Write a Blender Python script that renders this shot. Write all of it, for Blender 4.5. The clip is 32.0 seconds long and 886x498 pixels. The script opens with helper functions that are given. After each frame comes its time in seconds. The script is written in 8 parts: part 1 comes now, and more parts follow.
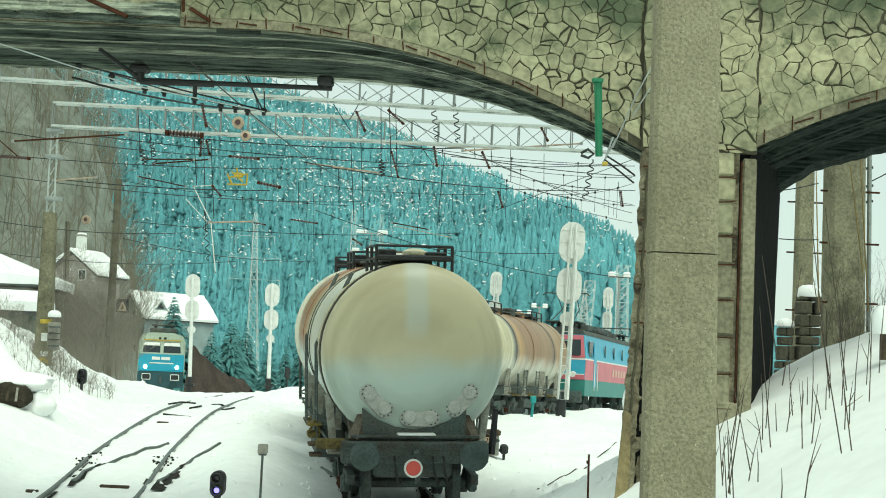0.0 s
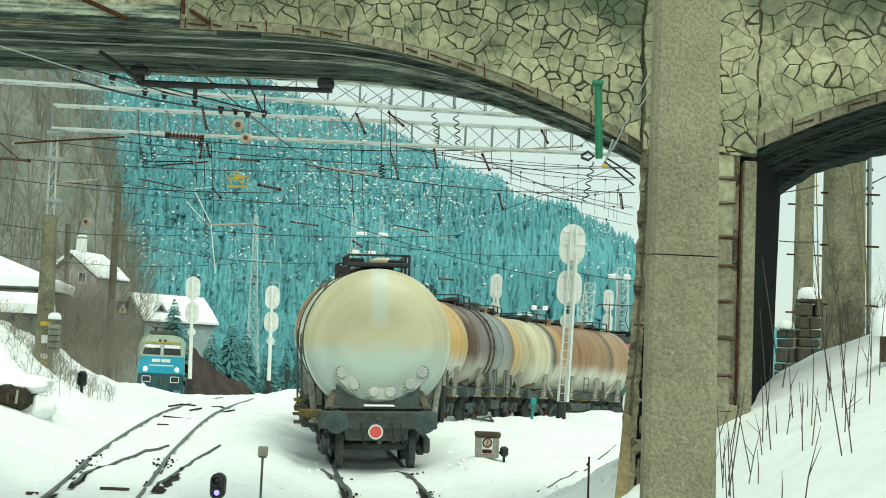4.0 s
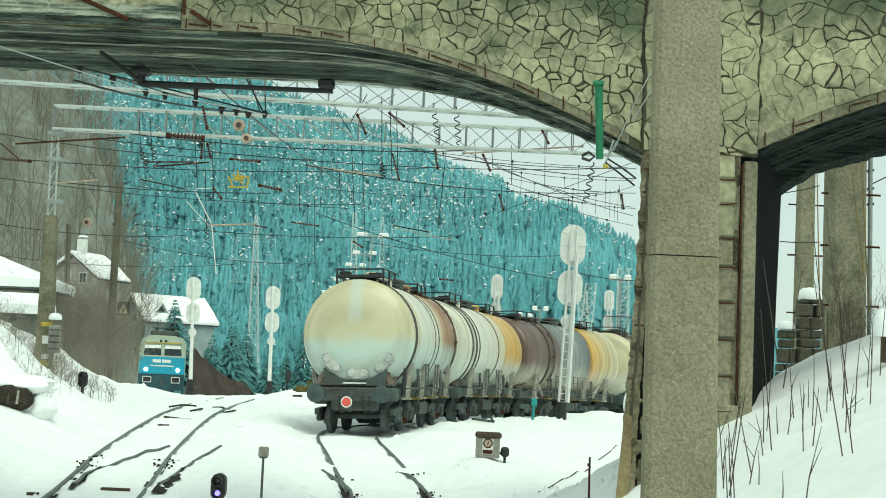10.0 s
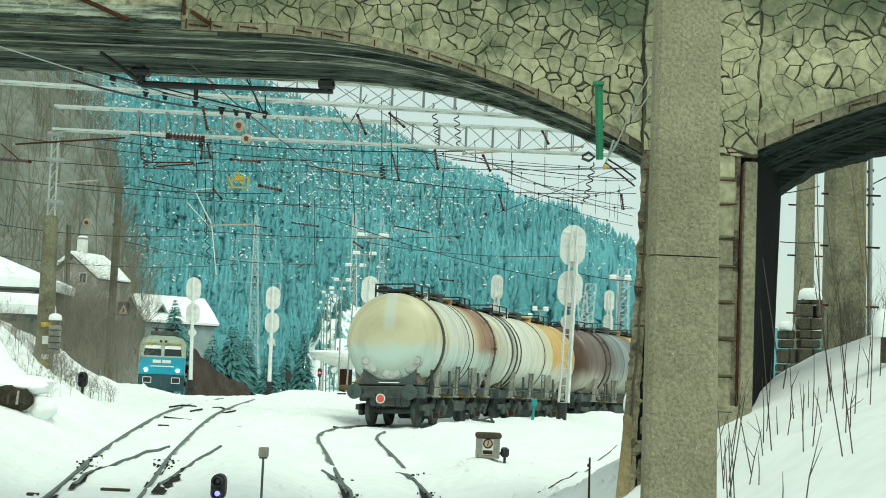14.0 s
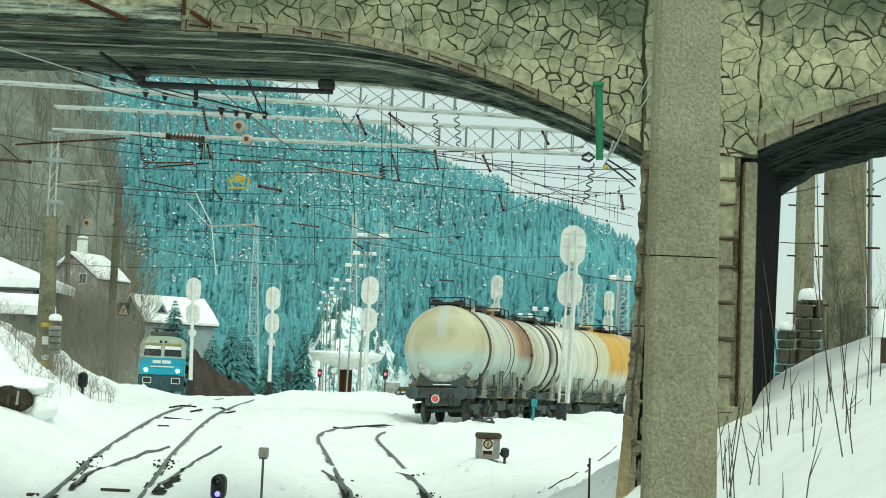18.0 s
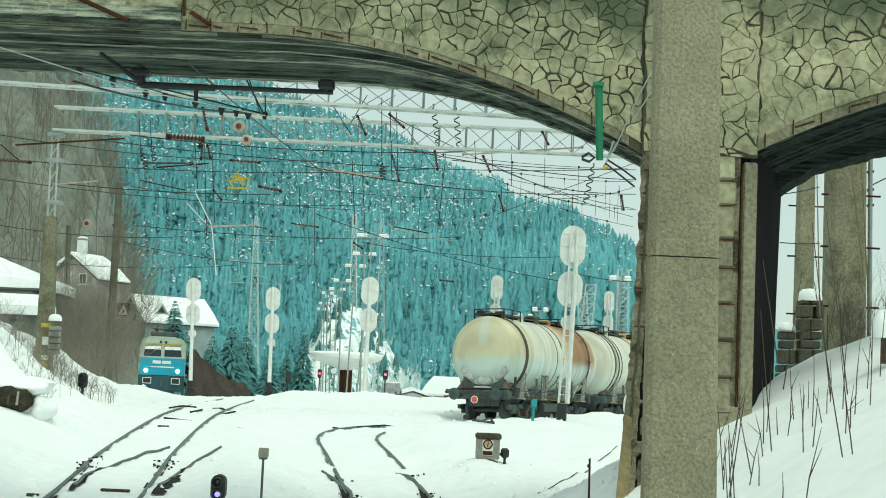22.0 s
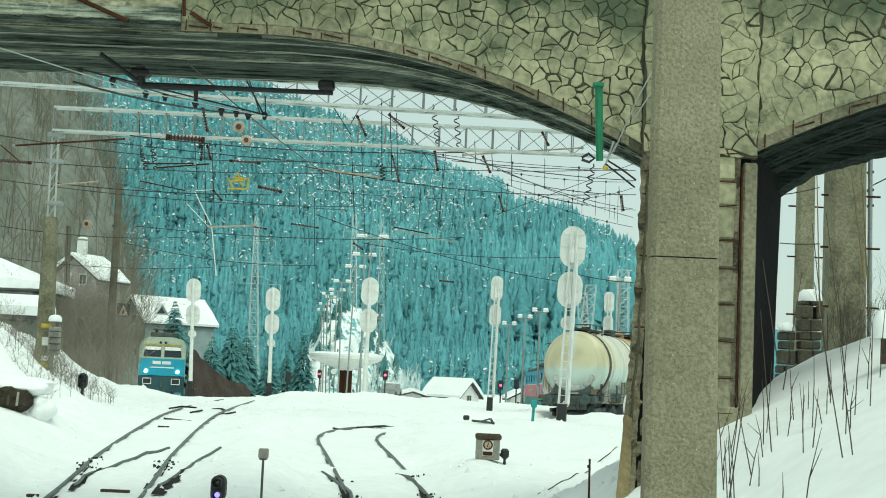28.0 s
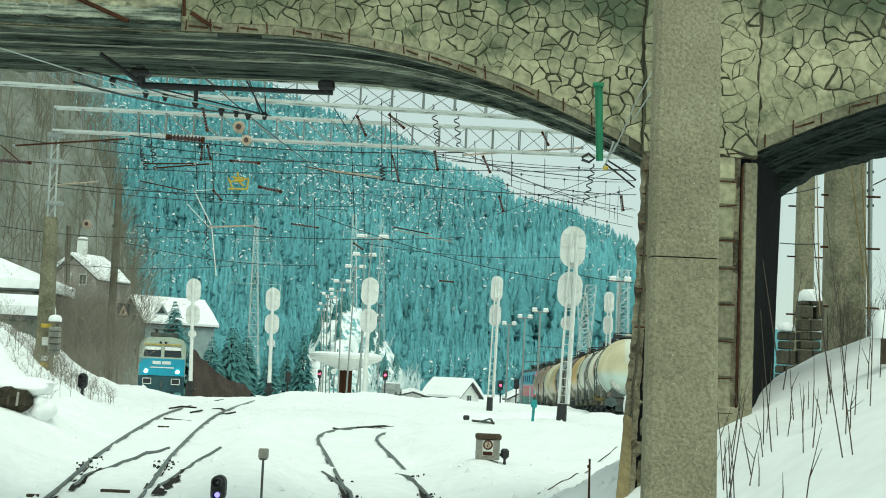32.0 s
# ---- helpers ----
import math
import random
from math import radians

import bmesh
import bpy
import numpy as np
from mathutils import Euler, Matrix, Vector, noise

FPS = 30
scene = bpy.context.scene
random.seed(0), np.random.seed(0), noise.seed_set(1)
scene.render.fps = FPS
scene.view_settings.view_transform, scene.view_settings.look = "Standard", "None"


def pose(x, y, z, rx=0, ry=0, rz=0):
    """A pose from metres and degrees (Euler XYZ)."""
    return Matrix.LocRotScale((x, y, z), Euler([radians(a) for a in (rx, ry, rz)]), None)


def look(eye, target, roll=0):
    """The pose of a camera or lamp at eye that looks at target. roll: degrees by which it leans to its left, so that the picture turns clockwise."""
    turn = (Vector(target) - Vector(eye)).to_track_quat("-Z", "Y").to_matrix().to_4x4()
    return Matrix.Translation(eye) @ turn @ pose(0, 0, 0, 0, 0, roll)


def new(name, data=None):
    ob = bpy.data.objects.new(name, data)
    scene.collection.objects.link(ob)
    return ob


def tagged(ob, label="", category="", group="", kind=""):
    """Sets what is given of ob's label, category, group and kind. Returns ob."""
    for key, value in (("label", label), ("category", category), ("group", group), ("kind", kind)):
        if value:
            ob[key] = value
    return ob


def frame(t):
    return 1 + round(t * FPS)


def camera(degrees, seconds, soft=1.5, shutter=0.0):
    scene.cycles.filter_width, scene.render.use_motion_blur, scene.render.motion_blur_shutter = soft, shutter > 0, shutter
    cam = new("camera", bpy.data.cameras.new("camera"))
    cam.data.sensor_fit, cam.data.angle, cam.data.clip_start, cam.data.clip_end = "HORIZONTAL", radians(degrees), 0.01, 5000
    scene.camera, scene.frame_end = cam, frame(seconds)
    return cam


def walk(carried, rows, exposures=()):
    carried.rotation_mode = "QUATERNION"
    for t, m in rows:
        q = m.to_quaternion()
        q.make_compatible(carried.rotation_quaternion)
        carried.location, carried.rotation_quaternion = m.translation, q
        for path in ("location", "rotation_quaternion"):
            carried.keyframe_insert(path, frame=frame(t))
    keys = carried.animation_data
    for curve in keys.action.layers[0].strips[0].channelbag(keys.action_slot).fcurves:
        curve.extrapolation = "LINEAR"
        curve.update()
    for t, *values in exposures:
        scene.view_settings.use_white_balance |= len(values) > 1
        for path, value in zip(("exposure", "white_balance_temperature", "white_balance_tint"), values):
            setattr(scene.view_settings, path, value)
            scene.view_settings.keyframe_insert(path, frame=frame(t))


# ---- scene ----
# ---- camera and its way ----
EYE = (0.0, 0.0, 1.9)


def aim(pitch, yaw):
    return pose(*EYE, 90 + pitch, 0, yaw) @ pose(0, 0, 0, 0, 0, 2.5)


cam = camera(34.8, 32.0, soft=1.0)
walk(cam, [(0.0, aim(5.012, -0.039)), (0.5, aim(5.048, -0.038)), (2.0, aim(5.082, -0.036)), (3.5, aim(5.098, -0.034)),
           (5.5, aim(5.110, -0.007)), (9.0, aim(5.117, 0.0)), (13.5, aim(5.133, 0.0)), (19.0, aim(5.154, 0.0)),
           (25.0, aim(5.177, 0.0)), (28.0, aim(5.186, 0.0)), (32.0, aim(5.186, 0.0))],
     exposures=[(0.0, 0.43, 6600, -12), (8.0, 0.36, 6520, -12), (14.0, 0.31, 6460, -13), (20.0, 0.26, 6400, -13), (32.0, 0.22, 6360, -13)])

# ---- sky and sun ----
world = bpy.data.worlds.new("sky")
scene.world = world
world.use_nodes = True
wn = world.node_tree.nodes
sky = wn.new("ShaderNodeTexSky")
sky.sky_type, sky.sun_disc = "NISHITA", False
sky.sun_elevation, sky.sun_rotation, sky.altitude = radians(53), radians(158), 900
sky.air_density, sky.dust_density, sky.ozone_density = 1.0, 4.0, 1.0
grey = wn.new("ShaderNodeMix")
grey.data_type = "RGBA"
grey.inputs[0].default_value = 0.72
grey.inputs[7].default_value = (8.1, 8.5, 8.35, 1)
world.node_tree.links.new(sky.outputs[0], grey.inputs[6])
world.node_tree.links.new(grey.outputs[2], wn["Background"].inputs[0])
wn["Background"].inputs[1].default_value = 0.085
sun = new("sun", bpy.data.lights.new("sun", "SUN"))
sun.data.energy, sun.data.angle, sun.data.color = 1.6, radians(40), (1, 0.96, 0.9)
sun.matrix_world = look((30, -32, 110), (0, 30, 0))


# ---- materials ----
def material(name, base, rough=0.7, metal=0.0, vary=0.25, size=3.0, bump=0.3, fine=40.0, other=None, spread=0.5, coat=0.0, space="Object"):
    """Base colour broken up by two noises, with relief. other: a second colour in large patches."""
    m = bpy.data.materials.new(name)
    m.use_nodes = True
    n, l = m.node_tree.nodes, m.node_tree.links
    b = n["Principled BSDF"]
    co = n.new("ShaderNodeTexCoord")
    big, small = n.new("ShaderNodeTexNoise"), n.new("ShaderNodeTexNoise")
    for t, s, d in ((big, size, 6), (small, fine, 4)):
        t.inputs["Scale"].default_value, t.inputs["Detail"].default_value = s, d
        l.new(co.outputs[space], t.inputs["Vector"])
    ramp = n.new("ShaderNodeValToRGB")
    c2 = other or tuple(c * (1 - vary) for c in base)
    ramp.color_ramp.elements[0].position, ramp.color_ramp.elements[1].position = 0.5 - spread * 0.4, 0.5 + spread * 0.4
    ramp.color_ramp.elements[0].color, ramp.color_ramp.elements[1].color = (*c2, 1), (*base, 1)
    l.new(big.outputs["Fac"], ramp.inputs[0])
    mul = n.new("ShaderNodeMix")
    mul.data_type, mul.blend_type = "RGBA", "MULTIPLY"
    mul.inputs[0].default_value = min(1.0, vary * 1.6)
    l.new(ramp.outputs[0], mul.inputs[6])
    tone = n.new("ShaderNodeValToRGB")
    tone.color_ramp.elements[0].color, tone.color_ramp.elements[1].color = (0.45, 0.45, 0.45, 1), (1, 1, 1, 1)
    tone.color_ramp.elements[0].position, tone.color_ramp.elements[1].position = 0.3, 0.62
    l.new(small.outputs["Fac"], tone.inputs[0])
    l.new(tone.outputs[0], mul.inputs[7])
    l.new(mul.outputs[2], b.inputs["Base Color"])
    b.inputs["Roughness"].default_value, b.inputs["Metallic"].default_value = rough, metal
    b.inputs["Coat Weight"].default_value = coat
    b.inputs["Specular IOR Level"].default_value = 0.5 if rough < 0.7 else 0.12
    if bump:
        bp = n.new("ShaderNodeBump")
        bp.inputs["Strength"].default_value, bp.inputs["Distance"].default_value = bump, 0.02
        l.new(small.outputs["Fac"], bp.inputs["Height"])
        l.new(bp.outputs[0], b.inputs["Normal"])
    return m


def glow(name, colour, power):
    m = bpy.data.materials.new(name)
    m.use_nodes = True
    b = m.node_tree.nodes["Principled BSDF"]
    b.inputs["Base Color"].default_value = (*colour, 1)
    b.inputs["Emission Color"].default_value, b.inputs["Emission Strength"].default_value = (*colour, 1), power
    return m


SNOW = material("snow", (0.88, 0.905, 0.90), 0.8, 0, 0.06, 0.5, 0.8, 4.0)
CONCRETE = material("aged_concrete", (0.31, 0.295, 0.20), 0.92, 0, 0.45, 0.9, 1.0, 18, (0.17, 0.162, 0.11))
PLASTER = material("cracked_plaster", (0.46, 0.44, 0.285), 0.9, 0, 0.4, 0.8, 0.8, 11, (0.21, 0.22, 0.14), 0.5)
MOSSY = material("mossy_concrete", (0.34, 0.33, 0.22), 0.95, 0, 0.45, 2.2, 1.0, 16, (0.05, 0.065, 0.04), 0.3)
CRACK = material("sooty_concrete", (0.105, 0.10, 0.068), 0.95, 0, 0.4, 2.0, 0.8, 20)
# Very dark underside of the arch, with somewhat paler patches.
SOFFIT = material("dark_soffit", (0.022, 0.030, 0.027), 0.95, 0, 0.5, 1.3, 0.9, 14, (0.07, 0.085, 0.07), 0.35)
RUST = material("rust", (0.10, 0.045, 0.025), 0.9, 0.2, 0.5, 5, 0.6, 40)
DARK = material("grimy_steel", (0.11, 0.148, 0.144), 0.7, 0.0, 0.5, 3, 0.4, 30, (0.075, 0.066, 0.056))
# Near black, for the pier body and its wall in the side arch.
JAMB = material("near_black_wall", (0.006, 0.0075, 0.0075), 0.95, 0, 0.5, 1.3, 0.6, 14)
BLACK = material("black_paint", (0.022, 0.025, 0.026), 0.6, 0, 0.4, 4, 0.3, 30)
WHITE = material("white_paint", (0.78, 0.80, 0.76), 0.55, 0, 0.15, 3, 0.2, 30)
RAIL = material("rail_steel", (0.15, 0.18, 0.17), 0.5, 0.3, 0.4, 3, 0.3, 30)


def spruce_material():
    """Needles in soft large patches, the blue-teal haze of distance put into their colour; boughs shade like a crown,
    not like a cone.
    """
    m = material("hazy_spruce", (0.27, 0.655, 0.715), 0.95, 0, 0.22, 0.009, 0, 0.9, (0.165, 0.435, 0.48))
    n, l = m.node_tree.nodes, m.node_tree.links
    b = n["Principled BSDF"]
    geo = n.new("ShaderNodeNewGeometry")
    tint, rnd = n.new("ShaderNodeHueSaturation"), n.new("ShaderNodeMapRange")
    rnd.inputs["To Min"].default_value, rnd.inputs["To Max"].default_value = 0.90, 1.09
    l.new(geo.outputs["Random Per Island"], rnd.inputs["Value"])
    l.new(rnd.outputs[0], tint.inputs["Value"])
    l.new(b.inputs["Base Color"].links[0].from_socket, tint.inputs["Color"])
    l.new(tint.outputs[0], b.inputs["Base Color"])
    soft, up, unit = n.new("ShaderNodeVectorMath"), n.new("ShaderNodeVectorMath"), n.new("ShaderNodeVectorMath")
    soft.operation, up.operation, unit.operation = "SCALE", "ADD", "NORMALIZE"
    soft.inputs["Scale"].default_value = 0.16
    up.inputs[1].default_value = (0.0, -0.55, 0.45)
    l.new(geo.outputs["Normal"], soft.inputs[0])
    l.new(soft.outputs[0], up.inputs[0])
    l.new(up.outputs[0], unit.inputs[0])
    l.new(unit.outputs[0], b.inputs["Normal"])
    through_leaf, both = n.new("ShaderNodeBsdfTranslucent"), n.new("ShaderNodeMixShader")
    both.inputs[0].default_value = 0.35
    l.new(tint.outputs[0], through_leaf.inputs[0])
    l.new(b.outputs[0], both.inputs[1])
    l.new(through_leaf.outputs[0], both.inputs[2])
    l.new(both.outputs[0], n["Material Output"].inputs[0])
    return m


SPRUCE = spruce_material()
# Needle green lightened towards teal to stand for the haze before the lone trees.
NEEDLES = material("hazy_needles", (0.085, 0.215, 0.215), 0.95, 0, 0.3, 0.5, 0, 3.0, (0.13, 0.30, 0.30))
# Forest floor with the blue-teal haze of distance put into its colour.
UNDERWOOD = material("hazy_underwood", (0.165, 0.40, 0.44), 0.95, 0, 0.45, 0.05, 0, 0.7, (0.12, 0.31, 0.345))
PATCHY = material("snow_between_shrubs", (0.88, 0.92, 0.92), 0.85, 0, 0.1, 0.3, 0, 0.9)
PALESTEEL = material("pale_galvanised_steel", (0.62, 0.70, 0.68), 0.5, 0.0, 0.2, 2, 0, 20)
SADDLE = material("rusty_grey_saddle", (0.19, 0.175, 0.145), 0.8, 0.1, 0.4, 4, 0.4, 20, (0.10, 0.07, 0.05))
BUFFER = material("worn_grey_steel", (0.085, 0.12, 0.115), 0.55, 0.3, 0.4, 4, 0.3, 25)
STEEL = material("grey_lattice_paint", (0.33, 0.37, 0.35), 0.55, 0.1, 0.25, 2, 0.1, 20)
CHORD = material("pale_lattice_paint", (0.52, 0.57, 0.54), 0.5, 0.0, 0.25, 2, 0.1, 20)
# Lacing painted darker than the chords for its backlit look against the sky.
LACE = material("backlit_lattice_bars", (0.25, 0.28, 0.265), 0.6, 0.1, 0.25, 2, 0.1, 20)
WIRE = material("copper_wire", (0.03, 0.035, 0.035), 0.6, 0.4, 0.2, 2, 0, 20)
DIRTYY = material("dirty_yellow_paint", (0.26, 0.20, 0.06), 0.7, 0, 0.5, 4, 0.3, 20, (0.08, 0.07, 0.04))
STEM = material("dark_bare_stems", (0.10, 0.085, 0.07), 0.95, 0, 0.3, 2, 0, 20)
BARK = material("bark", (0.10, 0.075, 0.05), 0.95, 0, 0.4, 4, 0.4, 40)
TWIG = material("bare_twigs", (0.27, 0.25, 0.205), 0.95, 0, 0.3, 1, 0, 20)
FROST = material("frosted_twigs", (0.86, 0.91, 0.91), 0.9, 0, 0.12, 0.5, 0, 10, (0.40, 0.55, 0.55))
WOOD = material("old_wood", (0.11, 0.085, 0.06), 0.9, 0, 0.4, 3, 0.4, 30)
POLEWOOD = material("grey_green_pole", (0.16, 0.155, 0.115), 0.9, 0, 0.35, 2, 0.4, 30, (0.10, 0.09, 0.065))
GREENWALL = material("grey_green_boards", (0.20, 0.25, 0.21), 0.9, 0, 0.35, 1.5, 0.4, 14)
BRICK = material("weathered_wall", (0.38, 0.37, 0.32), 0.9, 0, 0.3, 0.8, 0.4, 14)
ROOFED = material("dark_roof", (0.10, 0.10, 0.10), 0.85, 0, 0.3, 2, 0.3, 20)


def vary_pieces(m, spread):
    """Lets pieces that share a material differ in tone, one from another."""
    n, l = m.node_tree.nodes, m.node_tree.links
    b = n["Principled BSDF"]
    info, rnd, hsv = n.new("ShaderNodeObjectInfo"), n.new("ShaderNodeMapRange"), n.new("ShaderNodeHueSaturation")
    rnd.inputs["To Min"].default_value, rnd.inputs["To Max"].default_value = 1 - spread, 1 + spread
    l.new(info.outputs["Random"], rnd.inputs["Value"])
    l.new(rnd.outputs[0], hsv.inputs["Value"])
    l.new(b.inputs["Base Color"].links[0].from_socket, hsv.inputs["Color"])
    l.new(hsv.outputs[0], b.inputs["Base Color"])


def stained(m, scale, low, high, colour):
    """Adds large dark patches of moss and soot with a shape of their own."""
    n, l = m.node_tree.nodes, m.node_tree.links
    b = n["Principled BSDF"]
    co, t, cut, mix = n.new("ShaderNodeTexCoord"), n.new("ShaderNodeTexNoise"), n.new("ShaderNodeMapRange"), n.new("ShaderNodeMix")
    t.inputs["Scale"].default_value, t.inputs["Detail"].default_value, t.inputs["Roughness"].default_value = scale, 9, 0.68
    l.new(co.outputs["Object"], t.inputs["Vector"])
    cut.inputs["From Min"].default_value, cut.inputs["From Max"].default_value = low, high
    l.new(t.outputs["Fac"], cut.inputs["Value"])
    mix.data_type = "RGBA"
    mix.inputs[7].default_value = (*colour, 1)
    l.new(b.inputs["Base Color"].links[0].from_socket, mix.inputs[6])
    l.new(cut.outputs[0], mix.inputs[0])
    l.new(mix.outputs[2], b.inputs["Base Color"])


stained(PATCHY, 0.42, 0.515, 0.585, (0.17, 0.38, 0.40))
stained(PLASTER, 0.55, 0.52, 0.72, (0.065, 0.075, 0.045))
stained(CONCRETE, 1.1, 0.52, 0.74, (0.05, 0.055, 0.036))
stained(PLASTER, 2.6, 0.56, 0.66, (0.10, 0.115, 0.07))


def mossed(m, z0, gain, low, high, colour):
    """Moss and soot that the wet has washed down from the deck, in ragged patches."""
    n, l = m.node_tree.nodes, m.node_tree.links
    b = n["Principled BSDF"]
    co, t, sep, up, cut, mix = (n.new("ShaderNode" + k) for k in ("TexCoord", "TexNoise", "SeparateXYZ", "Math", "MapRange", "Mix"))
    t.inputs["Scale"].default_value, t.inputs["Detail"].default_value, t.inputs["Roughness"].default_value = 0.9, 9, 0.62
    l.new(co.outputs["Object"], t.inputs["Vector"])
    l.new(co.outputs["Object"], sep.inputs[0])
    up.operation = "MULTIPLY_ADD"
    up.inputs[1].default_value = gain
    l.new(sep.outputs["Z"], up.inputs[0])
    l.new(t.outputs["Fac"], up.inputs[2])
    cut.inputs["From Min"].default_value, cut.inputs["From Max"].default_value = low + gain * z0, high + gain * z0
    l.new(up.outputs[0], cut.inputs["Value"])
    mix.data_type = "RGBA"
    mix.inputs[7].default_value = (*colour, 1)
    l.new(b.inputs["Base Color"].links[0].from_socket, mix.inputs[6])
    l.new(cut.outputs[0], mix.inputs[0])
    l.new(mix.outputs[2], b.inputs["Base Color"])


mossed(PLASTER, 6.2, 0.30, 0.50, 0.66, (0.085, 0.105, 0.065))
vary_pieces(PLASTER, 0.14)
BROKEN = material("broken_brown_concrete", (0.30, 0.275, 0.185), 0.95, 0, 0.5, 3.5, 1.0, 30, (0.12, 0.105, 0.07), 0.4)
stained(BROKEN, 3.2, 0.54, 0.62, (0.05, 0.042, 0.03))
BOARD = material("weathered_form_board", (0.33, 0.27, 0.14), 0.9, 0, 0.35, 2.0, 0.5, 25, (0.17, 0.14, 0.08))
MOULDING = material("stained_moulding", (0.26, 0.29, 0.225), 0.9, 0, 0.5, 2.2, 0.9, 12, (0.035, 0.048, 0.04), 0.3)


def streaked(m, scale, dark, pale):
    """Long thin streaks that run along the arch."""
    n, l = m.node_tree.nodes, m.node_tree.links
    b = n["Principled BSDF"]
    co, mp, t, ramp, mix = n.new("ShaderNodeTexCoord"), n.new("ShaderNodeMapping"), n.new("ShaderNodeTexNoise"), n.new("ShaderNodeValToRGB"), n.new("ShaderNodeMix")
    mp.inputs["Scale"].default_value = scale
    t.inputs["Scale"].default_value, t.inputs["Detail"].default_value, t.inputs["Roughness"].default_value = 1.0, 8, 0.65
    l.new(co.outputs["Object"], mp.inputs[0])
    l.new(mp.outputs[0], t.inputs["Vector"])
    ramp.color_ramp.elements[0].position, ramp.color_ramp.elements[1].position = 0.40, 0.62
    ramp.color_ramp.elements[0].color, ramp.color_ramp.elements[1].color = (*dark, 1), (*pale, 1)
    l.new(t.outputs["Fac"], ramp.inputs[0])
    mix.data_type = "RGBA"
    mix.inputs[0].default_value = 0.65
    l.new(b.inputs["Base Color"].links[0].from_socket, mix.inputs[6])
    l.new(ramp.outputs[0], mix.inputs[7])
    l.new(mix.outputs[2], b.inputs["Base Color"])


streaked(MOULDING, (1.3, 22, 22), (0.022, 0.032, 0.027), (0.46, 0.50, 0.39))
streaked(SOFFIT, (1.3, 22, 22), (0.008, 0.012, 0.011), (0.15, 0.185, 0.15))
streaked(MOSSY, (2.2, 5, 7), (0.09, 0.10, 0.066), (0.56, 0.54, 0.37))
stained(MOSSY, 2.4, 0.55, 0.64, (0.04, 0.055, 0.04))
# Darker still, for the side arch and its lip.
SIDE_SOFFIT = material("near_black_soffit", (0.012, 0.018, 0.016), 0.95, 0, 0.5, 1.3, 0.9, 14, (0.03, 0.04, 0.035), 0.35)
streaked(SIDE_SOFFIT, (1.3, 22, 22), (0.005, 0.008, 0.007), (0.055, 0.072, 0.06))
STONE = material("grey_rubble_stone", (0.12, 0.115, 0.085), 0.95, 0, 0.4, 3, 0.8, 20)
REED = material("dry_reed", (0.42, 0.32, 0.15), 0.9, 0, 0.3, 3, 0, 30)
GREEN = material("green_plastic", (0.02, 0.20, 0.09), 0.5, 0, 0.25, 4, 0.1, 30)
TEAL = material("teal_paint", (0.03, 0.30, 0.30), 0.5, 0, 0.2, 4, 0.1, 30)
CERAMIC = material("brown_insulator", (0.085, 0.048, 0.042), 0.3, 0, 0.3, 8, 0, 30)
PALEBAR = material("pale_rod", (0.60, 0.48, 0.36), 0.7, 0, 0.4, 5, 0, 30)
BALLAST = material("dark_ballast", (0.05, 0.047, 0.042), 0.95, 0, 0.5, 6, 0.8, 30)


def pebbled(m, scale, share, colour):
    """Adds small pale pebbles to a material."""
    n, l = m.node_tree.nodes, m.node_tree.links
    b = n["Principled BSDF"]
    co, v, cut, mix = n.new("ShaderNodeTexCoord"), n.new("ShaderNodeTexVoronoi"), n.new("ShaderNodeMapRange"), n.new("ShaderNodeMix")
    v.inputs["Scale"].default_value = scale
    l.new(co.outputs["Object"], v.inputs["Vector"])
    cut.inputs["From Min"].default_value, cut.inputs["From Max"].default_value = share + 0.03, share
    l.new(v.outputs["Distance"], cut.inputs["Value"])
    pick = n.new("ShaderNodeSeparateColor")
    l.new(v.outputs["Color"], pick.inputs[0])
    some = n.new("ShaderNodeMath")
    some.operation = "GREATER_THAN"
    some.inputs[1].default_value = 0.72
    l.new(pick.outputs[0], some.inputs[0])
    both = n.new("ShaderNodeMath")
    both.operation = "MULTIPLY"
    l.new(cut.outputs[0], both.inputs[0])
    l.new(some.outputs[0], both.inputs[1])
    mix.data_type = "RGBA"
    mix.inputs[7].default_value = (*colour, 1)
    l.new(b.inputs["Base Color"].links[0].from_socket, mix.inputs[6])
    l.new(both.outputs[0], mix.inputs[0])
    l.new(mix.outputs[2], b.inputs["Base Color"])
    return m


POLE = pebbled(pebbled(pebbled(material("pebbled_pole_concrete", (0.34, 0.32, 0.22), 0.92, 0, 0.4, 2.0, 1.0, 45, (0.22, 0.205, 0.135), 0.6), 42, 0.12, (0.46, 0.44, 0.33)), 80, 0.22, (0.08, 0.075, 0.05)), 19, 0.07, (0.52, 0.50, 0.40))
HAZEL = material("pale_bare_twigs", (0.21, 0.20, 0.155), 0.95, 0, 0.2, 0.3, 0, 5)

